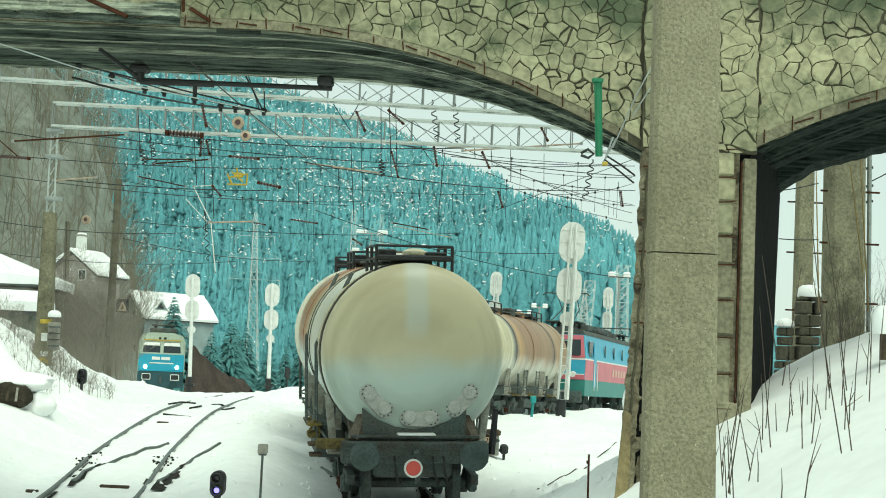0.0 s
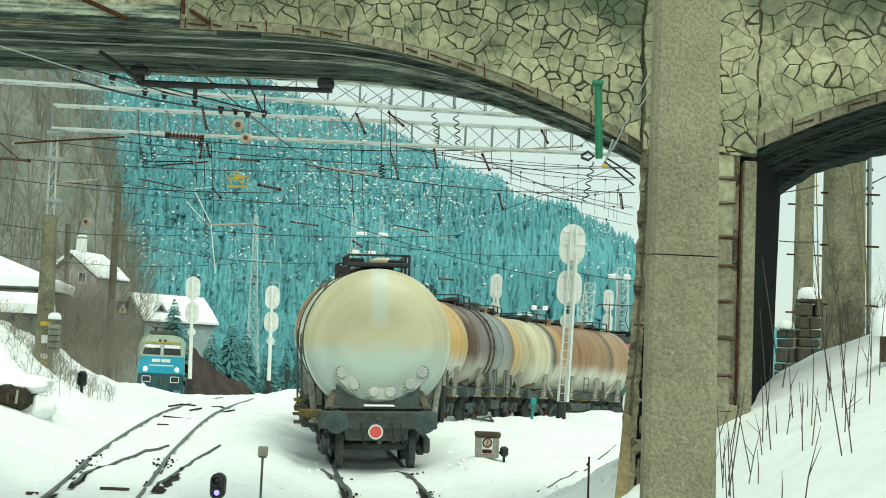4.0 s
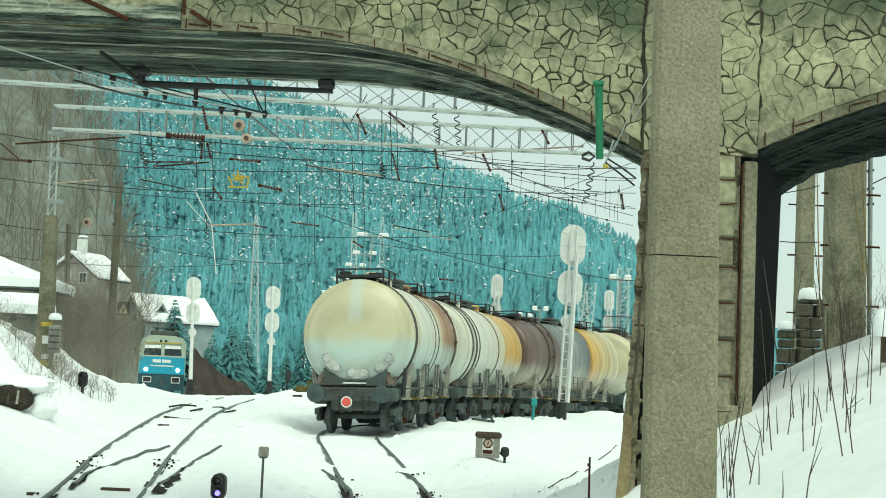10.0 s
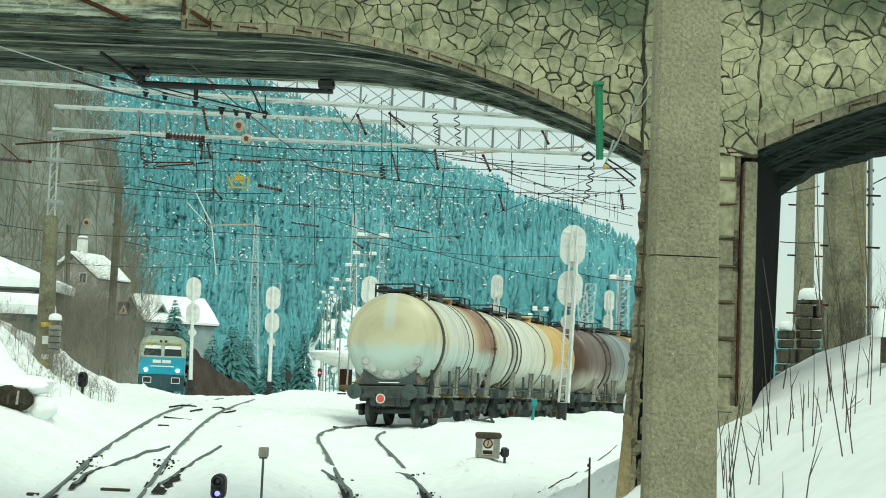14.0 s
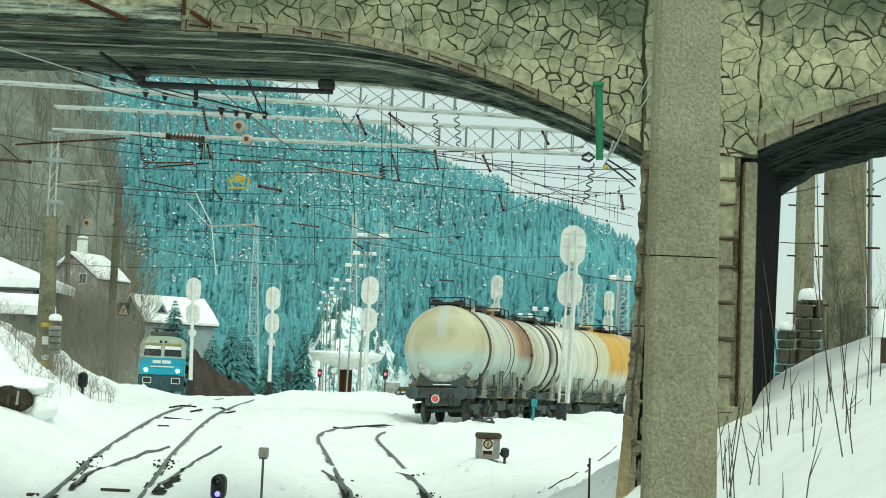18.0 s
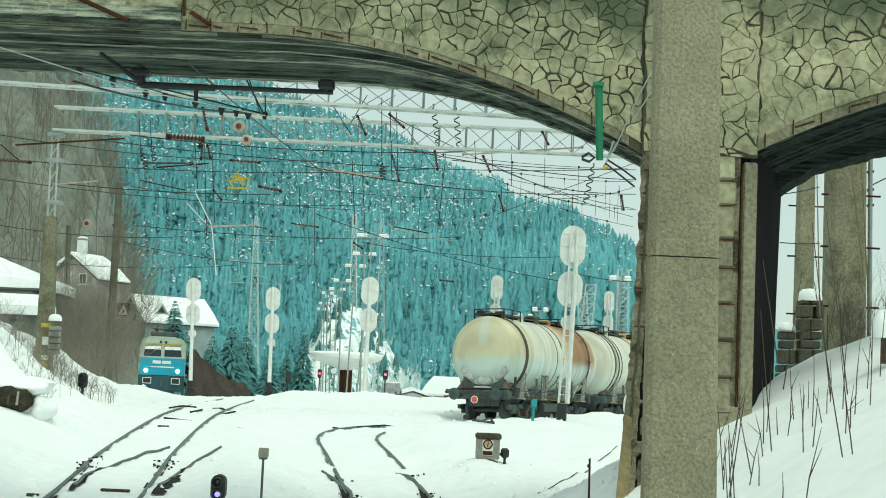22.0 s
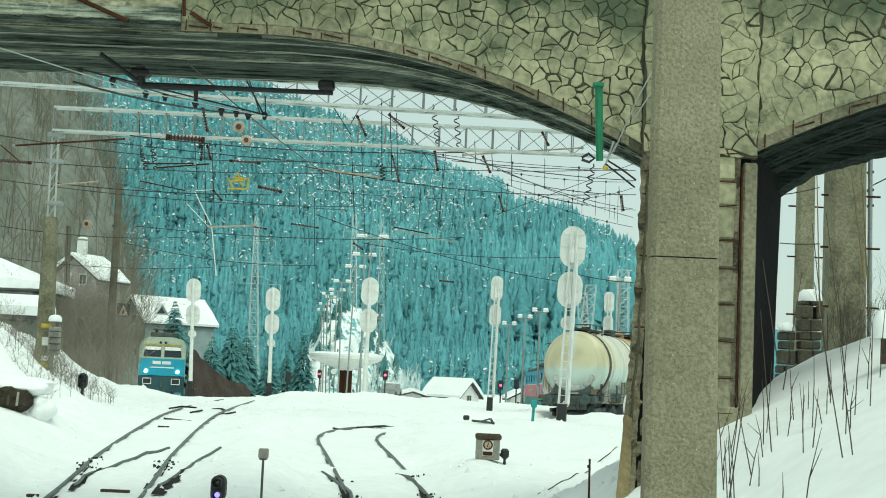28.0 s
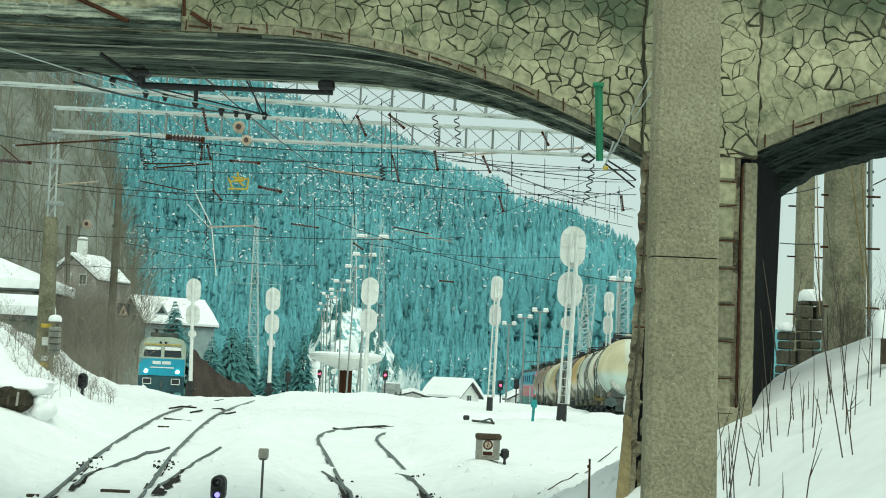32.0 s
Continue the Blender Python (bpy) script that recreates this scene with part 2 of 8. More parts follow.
# ---- mesh helpers ----
class Shape:
    """Gathers vertices and faces of one part."""

    def __init__(self):
        self.v, self.f = [], []

    def add(self, verts, faces):
        k = len(self.v)
        self.v += [tuple(p) for p in verts]
        self.f += [tuple(k + i for i in face) for face in faces]
        return self

    def box(self, c, s, b=0.0, m=None):
        """A box of centre c and size s with chamfers b."""
        c, h = Vector(c), Vector(s) / 2
        b = min(b, min(h) * 0.9)
        sg = [(x, y, z) for x in (-1, 1) for y in (-1, 1) for z in (-1, 1)]
        if not b:
            vs = [c + Vector((x * h.x, y * h.y, z * h.z)) for x, y, z in sg]
            fs = [(0, 1, 3, 2), (4, 6, 7, 5), (0, 4, 5, 1), (2, 3, 7, 6), (0, 2, 6, 4), (1, 5, 7, 3)]
        else:
            vs, at = [], {}
            for q in sg:
                for a in range(3):
                    at[q, a] = len(vs)
                    vs.append(c + Vector([q[i] * (h[i] - (0 if i == a else b)) for i in range(3)]))
            fs = [tuple(at[q, a] for a in range(3)) for q in sg]
            for a in range(3):
                o, p = [i for i in range(3) if i != a]
                for s1 in (-1, 1):
                    ring = []
                    for u, w in ((-1, -1), (1, -1), (1, 1), (-1, 1)):
                        q = [0, 0, 0]
                        q[a], q[o], q[p] = s1, u, w
                        ring.append(at[tuple(q), a])
                    fs.append(tuple(ring))
                for u in (-1, 1):
                    for w in (-1, 1):
                        q0, q1 = [0, 0, 0], [0, 0, 0]
                        q0[a], q1[a] = -1, 1
                        q0[o] = q1[o] = u
                        q0[p] = q1[p] = w
                        q0, q1 = tuple(q0), tuple(q1)
                        fs.append((at[q0, o], at[q1, o], at[q1, p], at[q0, p]))
        if m:
            vs = [m @ v for v in vs]
        return self.add(vs, fs)

    def bar(self, p, q, r, r2=None, n=6, flat=1.0):
        """A round bar from p to q."""
        p, q = Vector(p), Vector(q)
        d = q - p
        if d.length < 1e-6:
            return self
        u = d.orthogonal().normalized()
        if abs(d.normalized().z) < 0.9:
            u = d.cross(Vector((0, 0, 1))).normalized()
        w = d.normalized().cross(u)
        r2 = r if r2 is None else r2
        vs = []
        for o, rr in ((p, r), (q, r2)):
            for i in range(n):
                a = 2 * math.pi * (i + 0.5) / n
                vs.append(o + (u * math.cos(a) + w * math.sin(a) * flat) * rr)
        fs = [(i, (i + 1) % n, n + (i + 1) % n, n + i) for i in range(n)]
        fs += [tuple(range(n - 1, -1, -1)), tuple(range(n, 2 * n))]
        return self.add(vs, fs)

    def tube(self, pts, r, n=5):
        """One connected round cable through the points."""
        pts = [Vector(p) for p in pts]
        k = len(self.v)
        for i, p in enumerate(pts):
            d = (pts[min(i + 1, len(pts) - 1)] - pts[max(i - 1, 0)]).normalized()
            u = d.cross(Vector((0, 0, 1))) if abs(d.z) < 0.95 else d.cross(Vector((0, 1, 0)))
            u.normalize()
            w = d.cross(u)
            for a in range(n):
                c = 2 * math.pi * a / n
                self.v.append(tuple(p + (u * math.cos(c) + w * math.sin(c)) * r))
        for i in range(len(pts) - 1):
            for a in range(n):
                o, q = k + i * n, k + (i + 1) * n
                self.f.append((o + a, o + (a + 1) % n, q + (a + 1) % n, q + a))
        self.f += [tuple(k + a for a in range(n - 1, -1, -1)), tuple(k + (len(pts) - 1) * n + a for a in range(n))]
        return self

    def lathe(self, profile, m=None, n=24):
        """Turns (radius, height) rows about z."""
        vs, fs = [], []
        for r, z in profile:
            for i in range(n):
                a = 2 * math.pi * i / n
                vs.append(Vector((max(r, 1e-4) * math.cos(a), max(r, 1e-4) * math.sin(a), z)))
        for j in range(len(profile) - 1):
            for i in range(n):
                k = (i + 1) % n
                fs.append((j * n + i, j * n + k, (j + 1) * n + k, (j + 1) * n + i))
        fs.append(tuple(range(n - 1, -1, -1)))
        fs.append(tuple(range((len(profile) - 1) * n, len(profile) * n)))
        if m:
            vs = [m @ v for v in vs]
        return self.add(vs, fs)

    def slab(self, outline, y0, y1, m=None):
        """An outline in x, z, drawn out from y0 to y1."""
        n = len(outline)
        vs = [Vector((x, y0, z)) for x, z in outline] + [Vector((x, y1, z)) for x, z in outline]
        fs = [tuple(range(n)), tuple(range(2 * n - 1, n - 1, -1))]
        fs += [(i, n + i, n + (i + 1) % n, (i + 1) % n) for i in range(n)]
        if m:
            vs = [m @ v for v in vs]
        return self.add(vs, fs)

    def mesh(self, name, mat, smooth=False):
        me = bpy.data.meshes.new(name)
        me.from_pydata(self.v, [], self.f)
        me.validate()
        bm = bmesh.new()
        bm.from_mesh(me)
        bmesh.ops.recalc_face_normals(bm, faces=bm.faces)
        bm.to_mesh(me)
        bm.free()
        if smooth:
            me.shade_smooth()
            me.set_sharp_from_angle(angle=radians(38))
        me.materials.append(mat)
        return me


def part(name, shape, mat, parent=None, label="", smooth=False, m=None):
    ob = new(name, shape.mesh(name, mat, smooth))
    ob.parent = parent
    if m:
        ob.matrix_basis = m
    return tagged(ob, label)


def thing(name, label, category, m=None, group="", kind=""):
    ob = tagged(new(name), label, category, group, kind)
    ob.empty_display_size = 0.2
    if m:
        ob.matrix_basis = m
    return ob


def solo(name, shape, mat, label, category, m=None, group="", kind="", smooth=False):
    ob = part(name, shape, mat, None, "", smooth, m)
    return tagged(ob, label, category, group, kind)


def lerp(x, table):
    """Piecewise linear table of (x, y)."""
    if x <= table[0][0]:
        return table[0][1]
    for (a, p), (b, q) in zip(table, table[1:]):
        if x <= b:
            return p + (q - p) * (x - a) / (b - a)
    return table[-1][1]


def smooth01(x):
    x = max(0.0, min(1.0, x))
    return x * x * (3 - 2 * x)


def glide(rows, k):
    """A smooth curve through rows (a, x, y, z) at the parameter k."""
    i = 0
    while i < len(rows) - 2 and k > rows[i + 1][0]:
        i += 1
    p1, p2 = rows[i], rows[i + 1]
    p0, p3 = rows[max(i - 1, 0)], rows[min(i + 2, len(rows) - 1)]
    h = p2[0] - p1[0]
    u = (k - p1[0]) / h
    out = []
    for c in (1, 2, 3):
        m1 = (p2[c] - p0[c]) / (p2[0] - p0[0])
        m2 = (p3[c] - p1[c]) / (p3[0] - p1[0])
        out.append((2 * u**3 - 3 * u**2 + 1) * p1[c] + (u**3 - 2 * u**2 + u) * h * m1
                   + (3 * u**2 - 2 * u**3) * p2[c] + (u**3 - u**2) * h * m2)
    return Vector(out)


# ---- tracks: metres along the line, x, y, z of the rail tops ----
MAIN = [(-26.0, 4.9, -2.4, -0.8), (-13.0, 2.2, 10.3, -0.7), (0.0, -0.33, 23.12, -0.46), (4.3, -0.97, 27.37, -0.21), (8.59, -1.6, 31.61, 0.06),
        (12.98, -2.19, 35.97, 0.24), (15.97, -2.26, 38.95, 0.27), (18.97, -1.96, 41.94, 0.29), (22.0, -1.19, 44.9, 0.29),
        (25.09, -0.31, 47.83, 0.28), (28.13, 0.46, 50.78, 0.27), (31.03, 1.26, 53.56, 0.24), (33.91, 2.0, 56.34, 0.23),
        (36.93, 3.18, 59.12, 0.17), (40.2, 4.98, 61.9, 0.13), (43.45, 6.92, 64.43, 0.1), (46.5, 8.8, 67.0, 0.05), (52.0, 9.85, 72.4, 0.0),
        (60.0, 9.85, 80.4, -0.15), (70.0, 9.55, 90.4, -0.5), (80.0, 9.0, 100.4, -0.85), (90.0, 8.7, 110.4, -1.05),
        (110.0, 8.6, 130.4, -1.15), (140.0, 8.6, 160.4, -1.2)]


def chained(points):
    """Adds the length along the line to its points."""
    rows, k = [], 0.0
    for i, p in enumerate(points):
        if i:
            k += math.dist(p[:2], points[i - 1][:2])
        rows.append((k, *p))
    return rows


LEFT = chained([(-4.4, 8.0, -0.75), (-5.2, 18.0, -0.6), (-5.70, 24.10, -0.36), (-6.40, 30.80, 0.01), (-7.38, 42.01, 0.42), (-7.83, 49.33, 0.54), (-8.58, 58.37, 0.50), (-10.26, 75.45, 0.31), (-13.96, 110.64, -0.22), (-18.07, 160.93, -1.08)])
SIDING = chained([(-8.0, 40.0, 0.1), (-12.6, 65.0, 0.0), (-17.3, 88.0, -0.1), (-20.6, 105.0, -0.3), (-22.6, 125.0, -0.5), (-23.0, 160.0, -0.8), (-20.0, 230.0, -1.0)])
GROUND = [(-40, -0.9), (18, -0.65), (23, -0.45), (31, 0.06), (36, 0.24), (42, 0.28), (51, 0.26), (59, 0.16), (66, 0.05), (80, -0.2),
          (90, -0.5), (110, -1.0), (140, -1.2), (3000, -1.2)]
MAIN_LINE = [glide(MAIN, k * 0.5) for k in range(-50, 280)]
LEFT_LINE = [glide(LEFT, k * 0.5) for k in range(0, 300)]
SIDE_LINE = [glide(SIDING, k * 0.5) for k in range(90, 380)]


def off_line(x, y, line):
    k = min(range(len(line)), key=lambda i: abs(line[i].y - y))
    return abs(line[k].x - x), line[k].z


# heaps of cleared snow: place, height, radius
MOUNDS = [(1.9, 45.4, 0.10, 1.5), (3.4, 49.2, 0.13, 1.2), (5.9, 53.0, 0.36, 1.2), (7.4, 54.4, 0.26, 1.4), (9.0, 55.8, 0.28, 1.6), (11.0, 57.0, 0.3, 2.0), (4.4, 44.0, 0.12, 2.0),
          (-13.2, 40.0, 0.85, 2.2), (-10.4, 33.2, 0.45, 1.1), (-9.9, 32.6, 0.75, 1.0), (1.0, 29.4, 0.16, 1.2), (-13.6, 52.0, 0.85, 3.2), (-13.3, 56.5, 0.55, 2.4), (-12.8, 60.0, 0.5, 2.2), (-8.0, 80.0, 0.25, 3.0), (-3.6, 78.0, 0.3, 2.5), (0.5, 72.0, 0.3, 2.0), (-11.0, 34.5, 0.4, 1.0), (3.2, 36.0, 0.18, 1.6), (0.6, 28.0, 0.15, 1.2)]


def ground(x, y):
    z = lerp(y, GROUND)
    near = 1 - smooth01((y - 90) / 60)
    heave = 0.0
    if y < 160:
        d1, z1 = off_line(x, y, MAIN_LINE)
        d2, z2 = off_line(x, y, LEFT_LINE)
        w1, w2 = 1 - smooth01((d1 - 1.0) / 1.4), 1 - smooth01((d2 - 1.0) / 1.4)
        heave = 0.22 + 0.16 * noise.noise((x * 0.35, y * 0.22, 0)) + 0.07 * noise.noise((x * 1.3, y * 0.9, 3))
        d3, z3 = off_line(x, y, SIDE_LINE) if y > 80 else (99, 0)
        heave += 0.5 * smooth01((y - 55) / 25) * (1 - smooth01((y - 100) / 40)) * (1 - 0.75 * smooth01((-9.5 - x) / 2.0))
        w3 = (1 - smooth01((d3 - 1.2) / 1.5)) * smooth01((y - 84) / 4)
        heave *= (1 - w1) * (1 - w2) * (1 - w3)
        z += (z1 - z) * w1 + (z2 - z) * w2 * (1 - w1) - (0.062 + 0.045 * noise.noise((x * 1.6, y * 0.7, 9)) + 0.02 * noise.noise((x * 3.1, y * 1.9, 2))) * max(w1, w2)
    # bank on the left of the tracks
    edge = 0.6 - 0.235 * y if y < 100 else -22.9 - (y - 100) * 0.05
    if y < 62:
        edge = min(edge, min(LEFT_LINE, key=lambda p: abs(p.y - y)).x - 1.5)
    a = edge - x
    if a > 0 and y > 5:
        z += near * (2.8 * smooth01(a / 6.5) + 0.10 * max(0, min(a - 4, 30)))
        heave += (0.12 * noise.noise((x * 0.5, y * 0.4, 7)) + 0.16 * noise.noise((x * 1.1, y * 0.7, 11)) + 0.06 * noise.noise((x * 2.6, y * 1.7, 5))) * min(1, a)
    # bank that carries the bridge on the right
    k = (1 - smooth01((y - 19.4) / 6.0)) * smooth01((y + 6) / 12)
    if k > 0:
        bank = lerp(x, [(0.6, -0.5), (1.5, 0.05), (2.15, 0.5), (3.3, 1.27), (5.3, 2.38), (8, 3.4), (14, 4.5)])
        z = max(z, z + (bank - z) * k) if x > 0.6 else z
        heave *= 1 - 0.6 * k
    for mx, my, mh, mr in MOUNDS:
        q = ((x - mx) ** 2 + (y - my) ** 2) / mr**2
        if q < 9:
            heave += mh * math.exp(-q) * (1 + 0.25 * noise.noise((x * 2, y * 2, 5)))
    return z + heave + near * (0.03 * noise.noise((x * 4, y * 3, 1)) + 0.085 * noise.noise((x * 1.7, y * 1.2, 4)) + 0.02 * noise.noise((x * 8, y * 5, 6)))


def build_ground():
    xs = sorted({round(v, 3) for v in
                 [-700, -420, -260, -160, -110, -80, -64, -52] + [-44 + i * 1.1 for i in range(21)] + [-21 + i * 0.32 for i in range(110)]
                 + [14.4 + i * 0.8 for i in range(16)] + [30, 36, 45, 60, 80, 120, 180, 260, 420, 700]})
    ys = [-60, -30, -15, -6] + [i * 0.5 for i in range(0, 20)] + [10 + i * 0.3 for i in range(160)] + [58 + i * 0.6 for i in range(60)] \
        + [94 + i * 2 for i in range(34)] + [165, 180, 200, 240, 300, 400, 600, 900, 1500, 3000]
    s = Shape()
    nx = len(xs)
    s.v = [(x, y, ground(x, y)) for y in ys for x in xs]
    s.f = [(j * nx + i, j * nx + i + 1, (j + 1) * nx + i + 1, (j + 1) * nx + i) for j in range(len(ys) - 1) for i in range(nx - 1)]
    me = bpy.data.meshes.new("ground")
    me.from_pydata(s.v, [], s.f)
    me.shade_smooth()
    me.materials.append(SNOW)
    tagged(new("ground", me), "deep white snow over the railway yard and its banks", "snow", kind="structure")


build_ground()

# ---- the bridge ----
FACE, BACK, SKEW = 17.0, 19.55, 0.345


def sheared(x, y, z):
    return (x + (y - FACE) * SKEW, y, z)


def arch(x):
    """Height of the arch's edge over the tracks, and of the side arch beyond the pier."""
    if x <= 2.9:
        return 5.97 - (0.056 * (x + 2.4) ** 2 if x > -2.4 else -0.004 * (x + 2.4))
    return 4.76 + 0.52 * (x - 3.71) - 0.055 * (x - 3.71) ** 2


bridge = thing("bridge", "old concrete arch bridge with cracked plaster and rusty bars", "bridge", kind="structure")


def wall_over(name, x0, x1, top, parent):
    """The body of the bridge between two places, above its arch."""
    s = Shape()
    n = int((x1 - x0) / 0.14)
    lift, v, r = [(0.0, 0.0)], 0.0, random.Random(3)
    while v < 0.93:
        step = r.uniform(0.035, 0.07)
        lift += [(v + 0.004, r.uniform(0.02, 0.12)), (v + step, lift[-1][1] + r.uniform(-0.01, 0.01))]
        lift[-1] = (v + step, lift[-2][1])
        v += step
    lift += [(0.985, -0.02), (1.0, -0.04)]
    k = len(lift)
    for i in range(n + 1):
        x = x0 + (x1 - x0) * i / n
        chip = 0.025 * noise.noise((x * 5, 2, 0)) + 0.012 * noise.noise((x * 19, 5, 0))
        s.v += [sheared(x, FACE, top), sheared(x, BACK, top)]
        for v, up in lift:
            s.v.append(sheared(x, FACE + (BACK - FACE) * v, arch(x) + up + (chip if v in (0.0, 1.0) else 0.01 * noise.noise((x * 4, v * 9, 1)))))
    w = k + 2
    for i in range(n):
        a, b = i * w, (i + 1) * w
        s.f.append((a, b, b + 2, a + 2))
        s.f.append((a + 1, a + w - 1, b + w - 1, b + 1))
        s.f.append((a, a + 1, b + 1, b))
        s.f += [(a + j, b + j, b + j + 1, a + j + 1) for j in range(2, w - 1)]
    s.f += [tuple([0] + list(range(2, w)) + [1])[::-1], tuple([n * w] + [n * w + j for j in range(2, w)] + [n * w + 1])]
    body = part(name, s, CRACK, parent)
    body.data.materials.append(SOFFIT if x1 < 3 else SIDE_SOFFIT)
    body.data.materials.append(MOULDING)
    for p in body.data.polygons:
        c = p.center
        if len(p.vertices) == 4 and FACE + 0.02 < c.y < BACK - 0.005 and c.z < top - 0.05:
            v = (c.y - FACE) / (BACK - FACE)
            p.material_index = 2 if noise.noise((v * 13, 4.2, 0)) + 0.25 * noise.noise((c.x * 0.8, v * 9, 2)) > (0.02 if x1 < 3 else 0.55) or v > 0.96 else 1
    return body


wall_over("spandrel_wall", -9.0, 2.36, 8.2, bridge)
wall_over("side_spandrel_wall", 3.66, 9.5, 8.2, bridge)
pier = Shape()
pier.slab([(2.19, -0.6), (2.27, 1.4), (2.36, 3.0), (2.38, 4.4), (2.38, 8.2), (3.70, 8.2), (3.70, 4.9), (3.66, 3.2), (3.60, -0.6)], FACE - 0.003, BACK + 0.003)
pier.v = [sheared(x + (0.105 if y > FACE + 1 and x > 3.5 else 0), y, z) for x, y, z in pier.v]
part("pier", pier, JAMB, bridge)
deck = Shape()
deck.box((0.5, 18.3, 8.32), (20, 3.4, 0.22), 0.03)
part("deck", deck, CONCRETE, bridge)
far_pier = Shape()
far_pier.slab([(-9.6, -0.6), (-9.0, 8.2), (-11.0, 8.2), (-11.0, -0.6)], FACE, BACK)
far_pier.v = [sheared(*v) for v in far_pier.v]
part("pier", far_pier, CONCRETE, bridge)



# cracked plaster: each plate a piece of its own
def clip(poly, n, d):
    """The part of a polygon where p.n <= d."""
    out = []
    for p, q in zip(poly, poly[1:] + poly[:1]):
        a, b = p[0] * n[0] + p[1] * n[1] - d, q[0] * n[0] + q[1] * n[1] - d
        if a <= 0:
            out.append(p)
        if a * b < 0:
            t = a / (a - b)
            out.append((p[0] + (q[0] - p[0]) * t, p[1] + (q[1] - p[1]) * t))
    return out


PLATES, REST = [], Shape()


def plates(seeds, box, floor_of, y, parent, rng, proud=0.02):
    """Voronoi plates round the seeds, parted by cracks."""
    x0, z0, x1, z1 = box
    for i, s in enumerate(seeds):
        poly = [(x0, z0), (x1, z0), (x1, z1), (x0, z1)]
        gap = rng.choice((0.002, 0.004, 0.006, 0.009, 0.014)) * max(0.25, 0.95 + 1.1 * noise.noise((s[0] * 1.1, s[1] * 1.6, 4)))
        for k, o in enumerate(seeds):
            dx, dz = o[0] - s[0], o[1] - s[1]
            L = math.hypot(dx, dz)
            if k != i and L < 1.3:
                n = (dx / L, dz / L)
                poly = clip(poly, n, (s[0] + o[0]) / 2 * n[0] + (s[1] + o[1]) / 2 * n[1] - gap)
                if len(poly) < 3:
                    break
        if len(poly) < 3:
            continue
        fine = []
        for p, q in zip(poly, poly[1:] + poly[:1]):
            m = max(1, int(math.dist(p, q) / 0.045))
            for j in range(m):
                t = j / m
                u, v = p[0] + (q[0] - p[0]) * t, p[1] + (q[1] - p[1]) * t
                u2 = u + 0.03 * noise.noise((u * 9.5, v * 9.5, 6.3)) + 0.05 * noise.noise((u * 5.5, v * 4.5, 3.3)) + 0.016 * noise.noise((u * 15, v * 15, 1)) + 0.006 * noise.noise((u * 45, v * 45, 1))
                v2 = v + 0.03 * noise.noise((u * 9.5, v * 9.5, 2.1)) + 0.05 * noise.noise((u * 5.5, v * 4.5, 8.1)) + 0.016 * noise.noise((u * 15, v * 15, 5)) + 0.006 * noise.noise((u * 45, v * 45, 7))
                fine.append((u2, max(v2, floor_of(u2))))
        if max(p[1] for p in fine) - min(p[1] for p in fine) < 0.03:
            continue
        h = proud * rng.uniform(0.7, 1.25)
        cx, cz = sum(p[0] for p in fine) / len(fine), sum(p[1] for p in fine) / len(fine)
        sh = Shape()
        n = len(fine)
        sh.v = [(u, y + 0.02, v) for u, v in fine] + [(u, y - h * 0.75, v) for u, v in fine] + [(cx + (u - cx) * 0.88, y - h, cz + (v - cz) * 0.88) for u, v in fine]
        sh.f = [(j, (j + 1) % n, n + (j + 1) % n, n + j) for j in range(n)] + [(n + j, n + (j + 1) % n, 2 * n + (j + 1) % n, 2 * n + j) for j in range(n)] + [tuple(range(2 * n, 3 * n))]
        if cx > -1.6 and len(PLATES) < 300:
            PLATES.append(part("plaster_plate", sh, PLASTER, parent))
        else:
            REST.add(sh.v, sh.f)


def scatter(box, step, rng, keep):
    """Seeds on a shaken lattice."""
    x0, z0, x1, z1 = box
    out, z, row = [], z0, 0
    while z < z1:
        x = x0 + (row % 2) * step / 2
        while x < x1:
            p = (x + rng.uniform(-0.5, 0.5) * step, z + rng.uniform(-0.5, 0.5) * step)
            if keep(p) and x0 < p[0] < x1 and rng.random() > 0.12:
                out.append(p)
            x += step * rng.uniform(0.8, 1.3)
        z += step * 0.74
        row += 1
    return out


rng = random.Random(21)
box = (-3.7, 4.5, 2.33, 6.75)
plates(scatter(box, 0.165, rng, lambda p: p[1] > arch(min(p[0], 2.9)) + 0.16), box, lambda x: arch(min(x, 2.9)) + 0.13, FACE, bridge, rng)
box = (3.79, 4.6, 6.4, 7.1)
plates(scatter(box, 0.21, rng, lambda p: p[1] > arch(p[0]) + 0.18), box, lambda x: arch(x) + 0.15, FACE, bridge, rng)
part("pilaster", Shape().box((3.06, FACE - 0.02, 6.45), (1.40, 0.09, 3.5), 0.01), CRACK, bridge)
box = (2.37, 4.72, 3.75, 7.0)
plates(scatter(box, 0.19, rng, lambda p: True), box, lambda x: 4.70, FACE - 0.065, bridge, rng, 0.022)

tagged(part("plaster_crust", REST, PLASTER, bridge), kind="stuff")

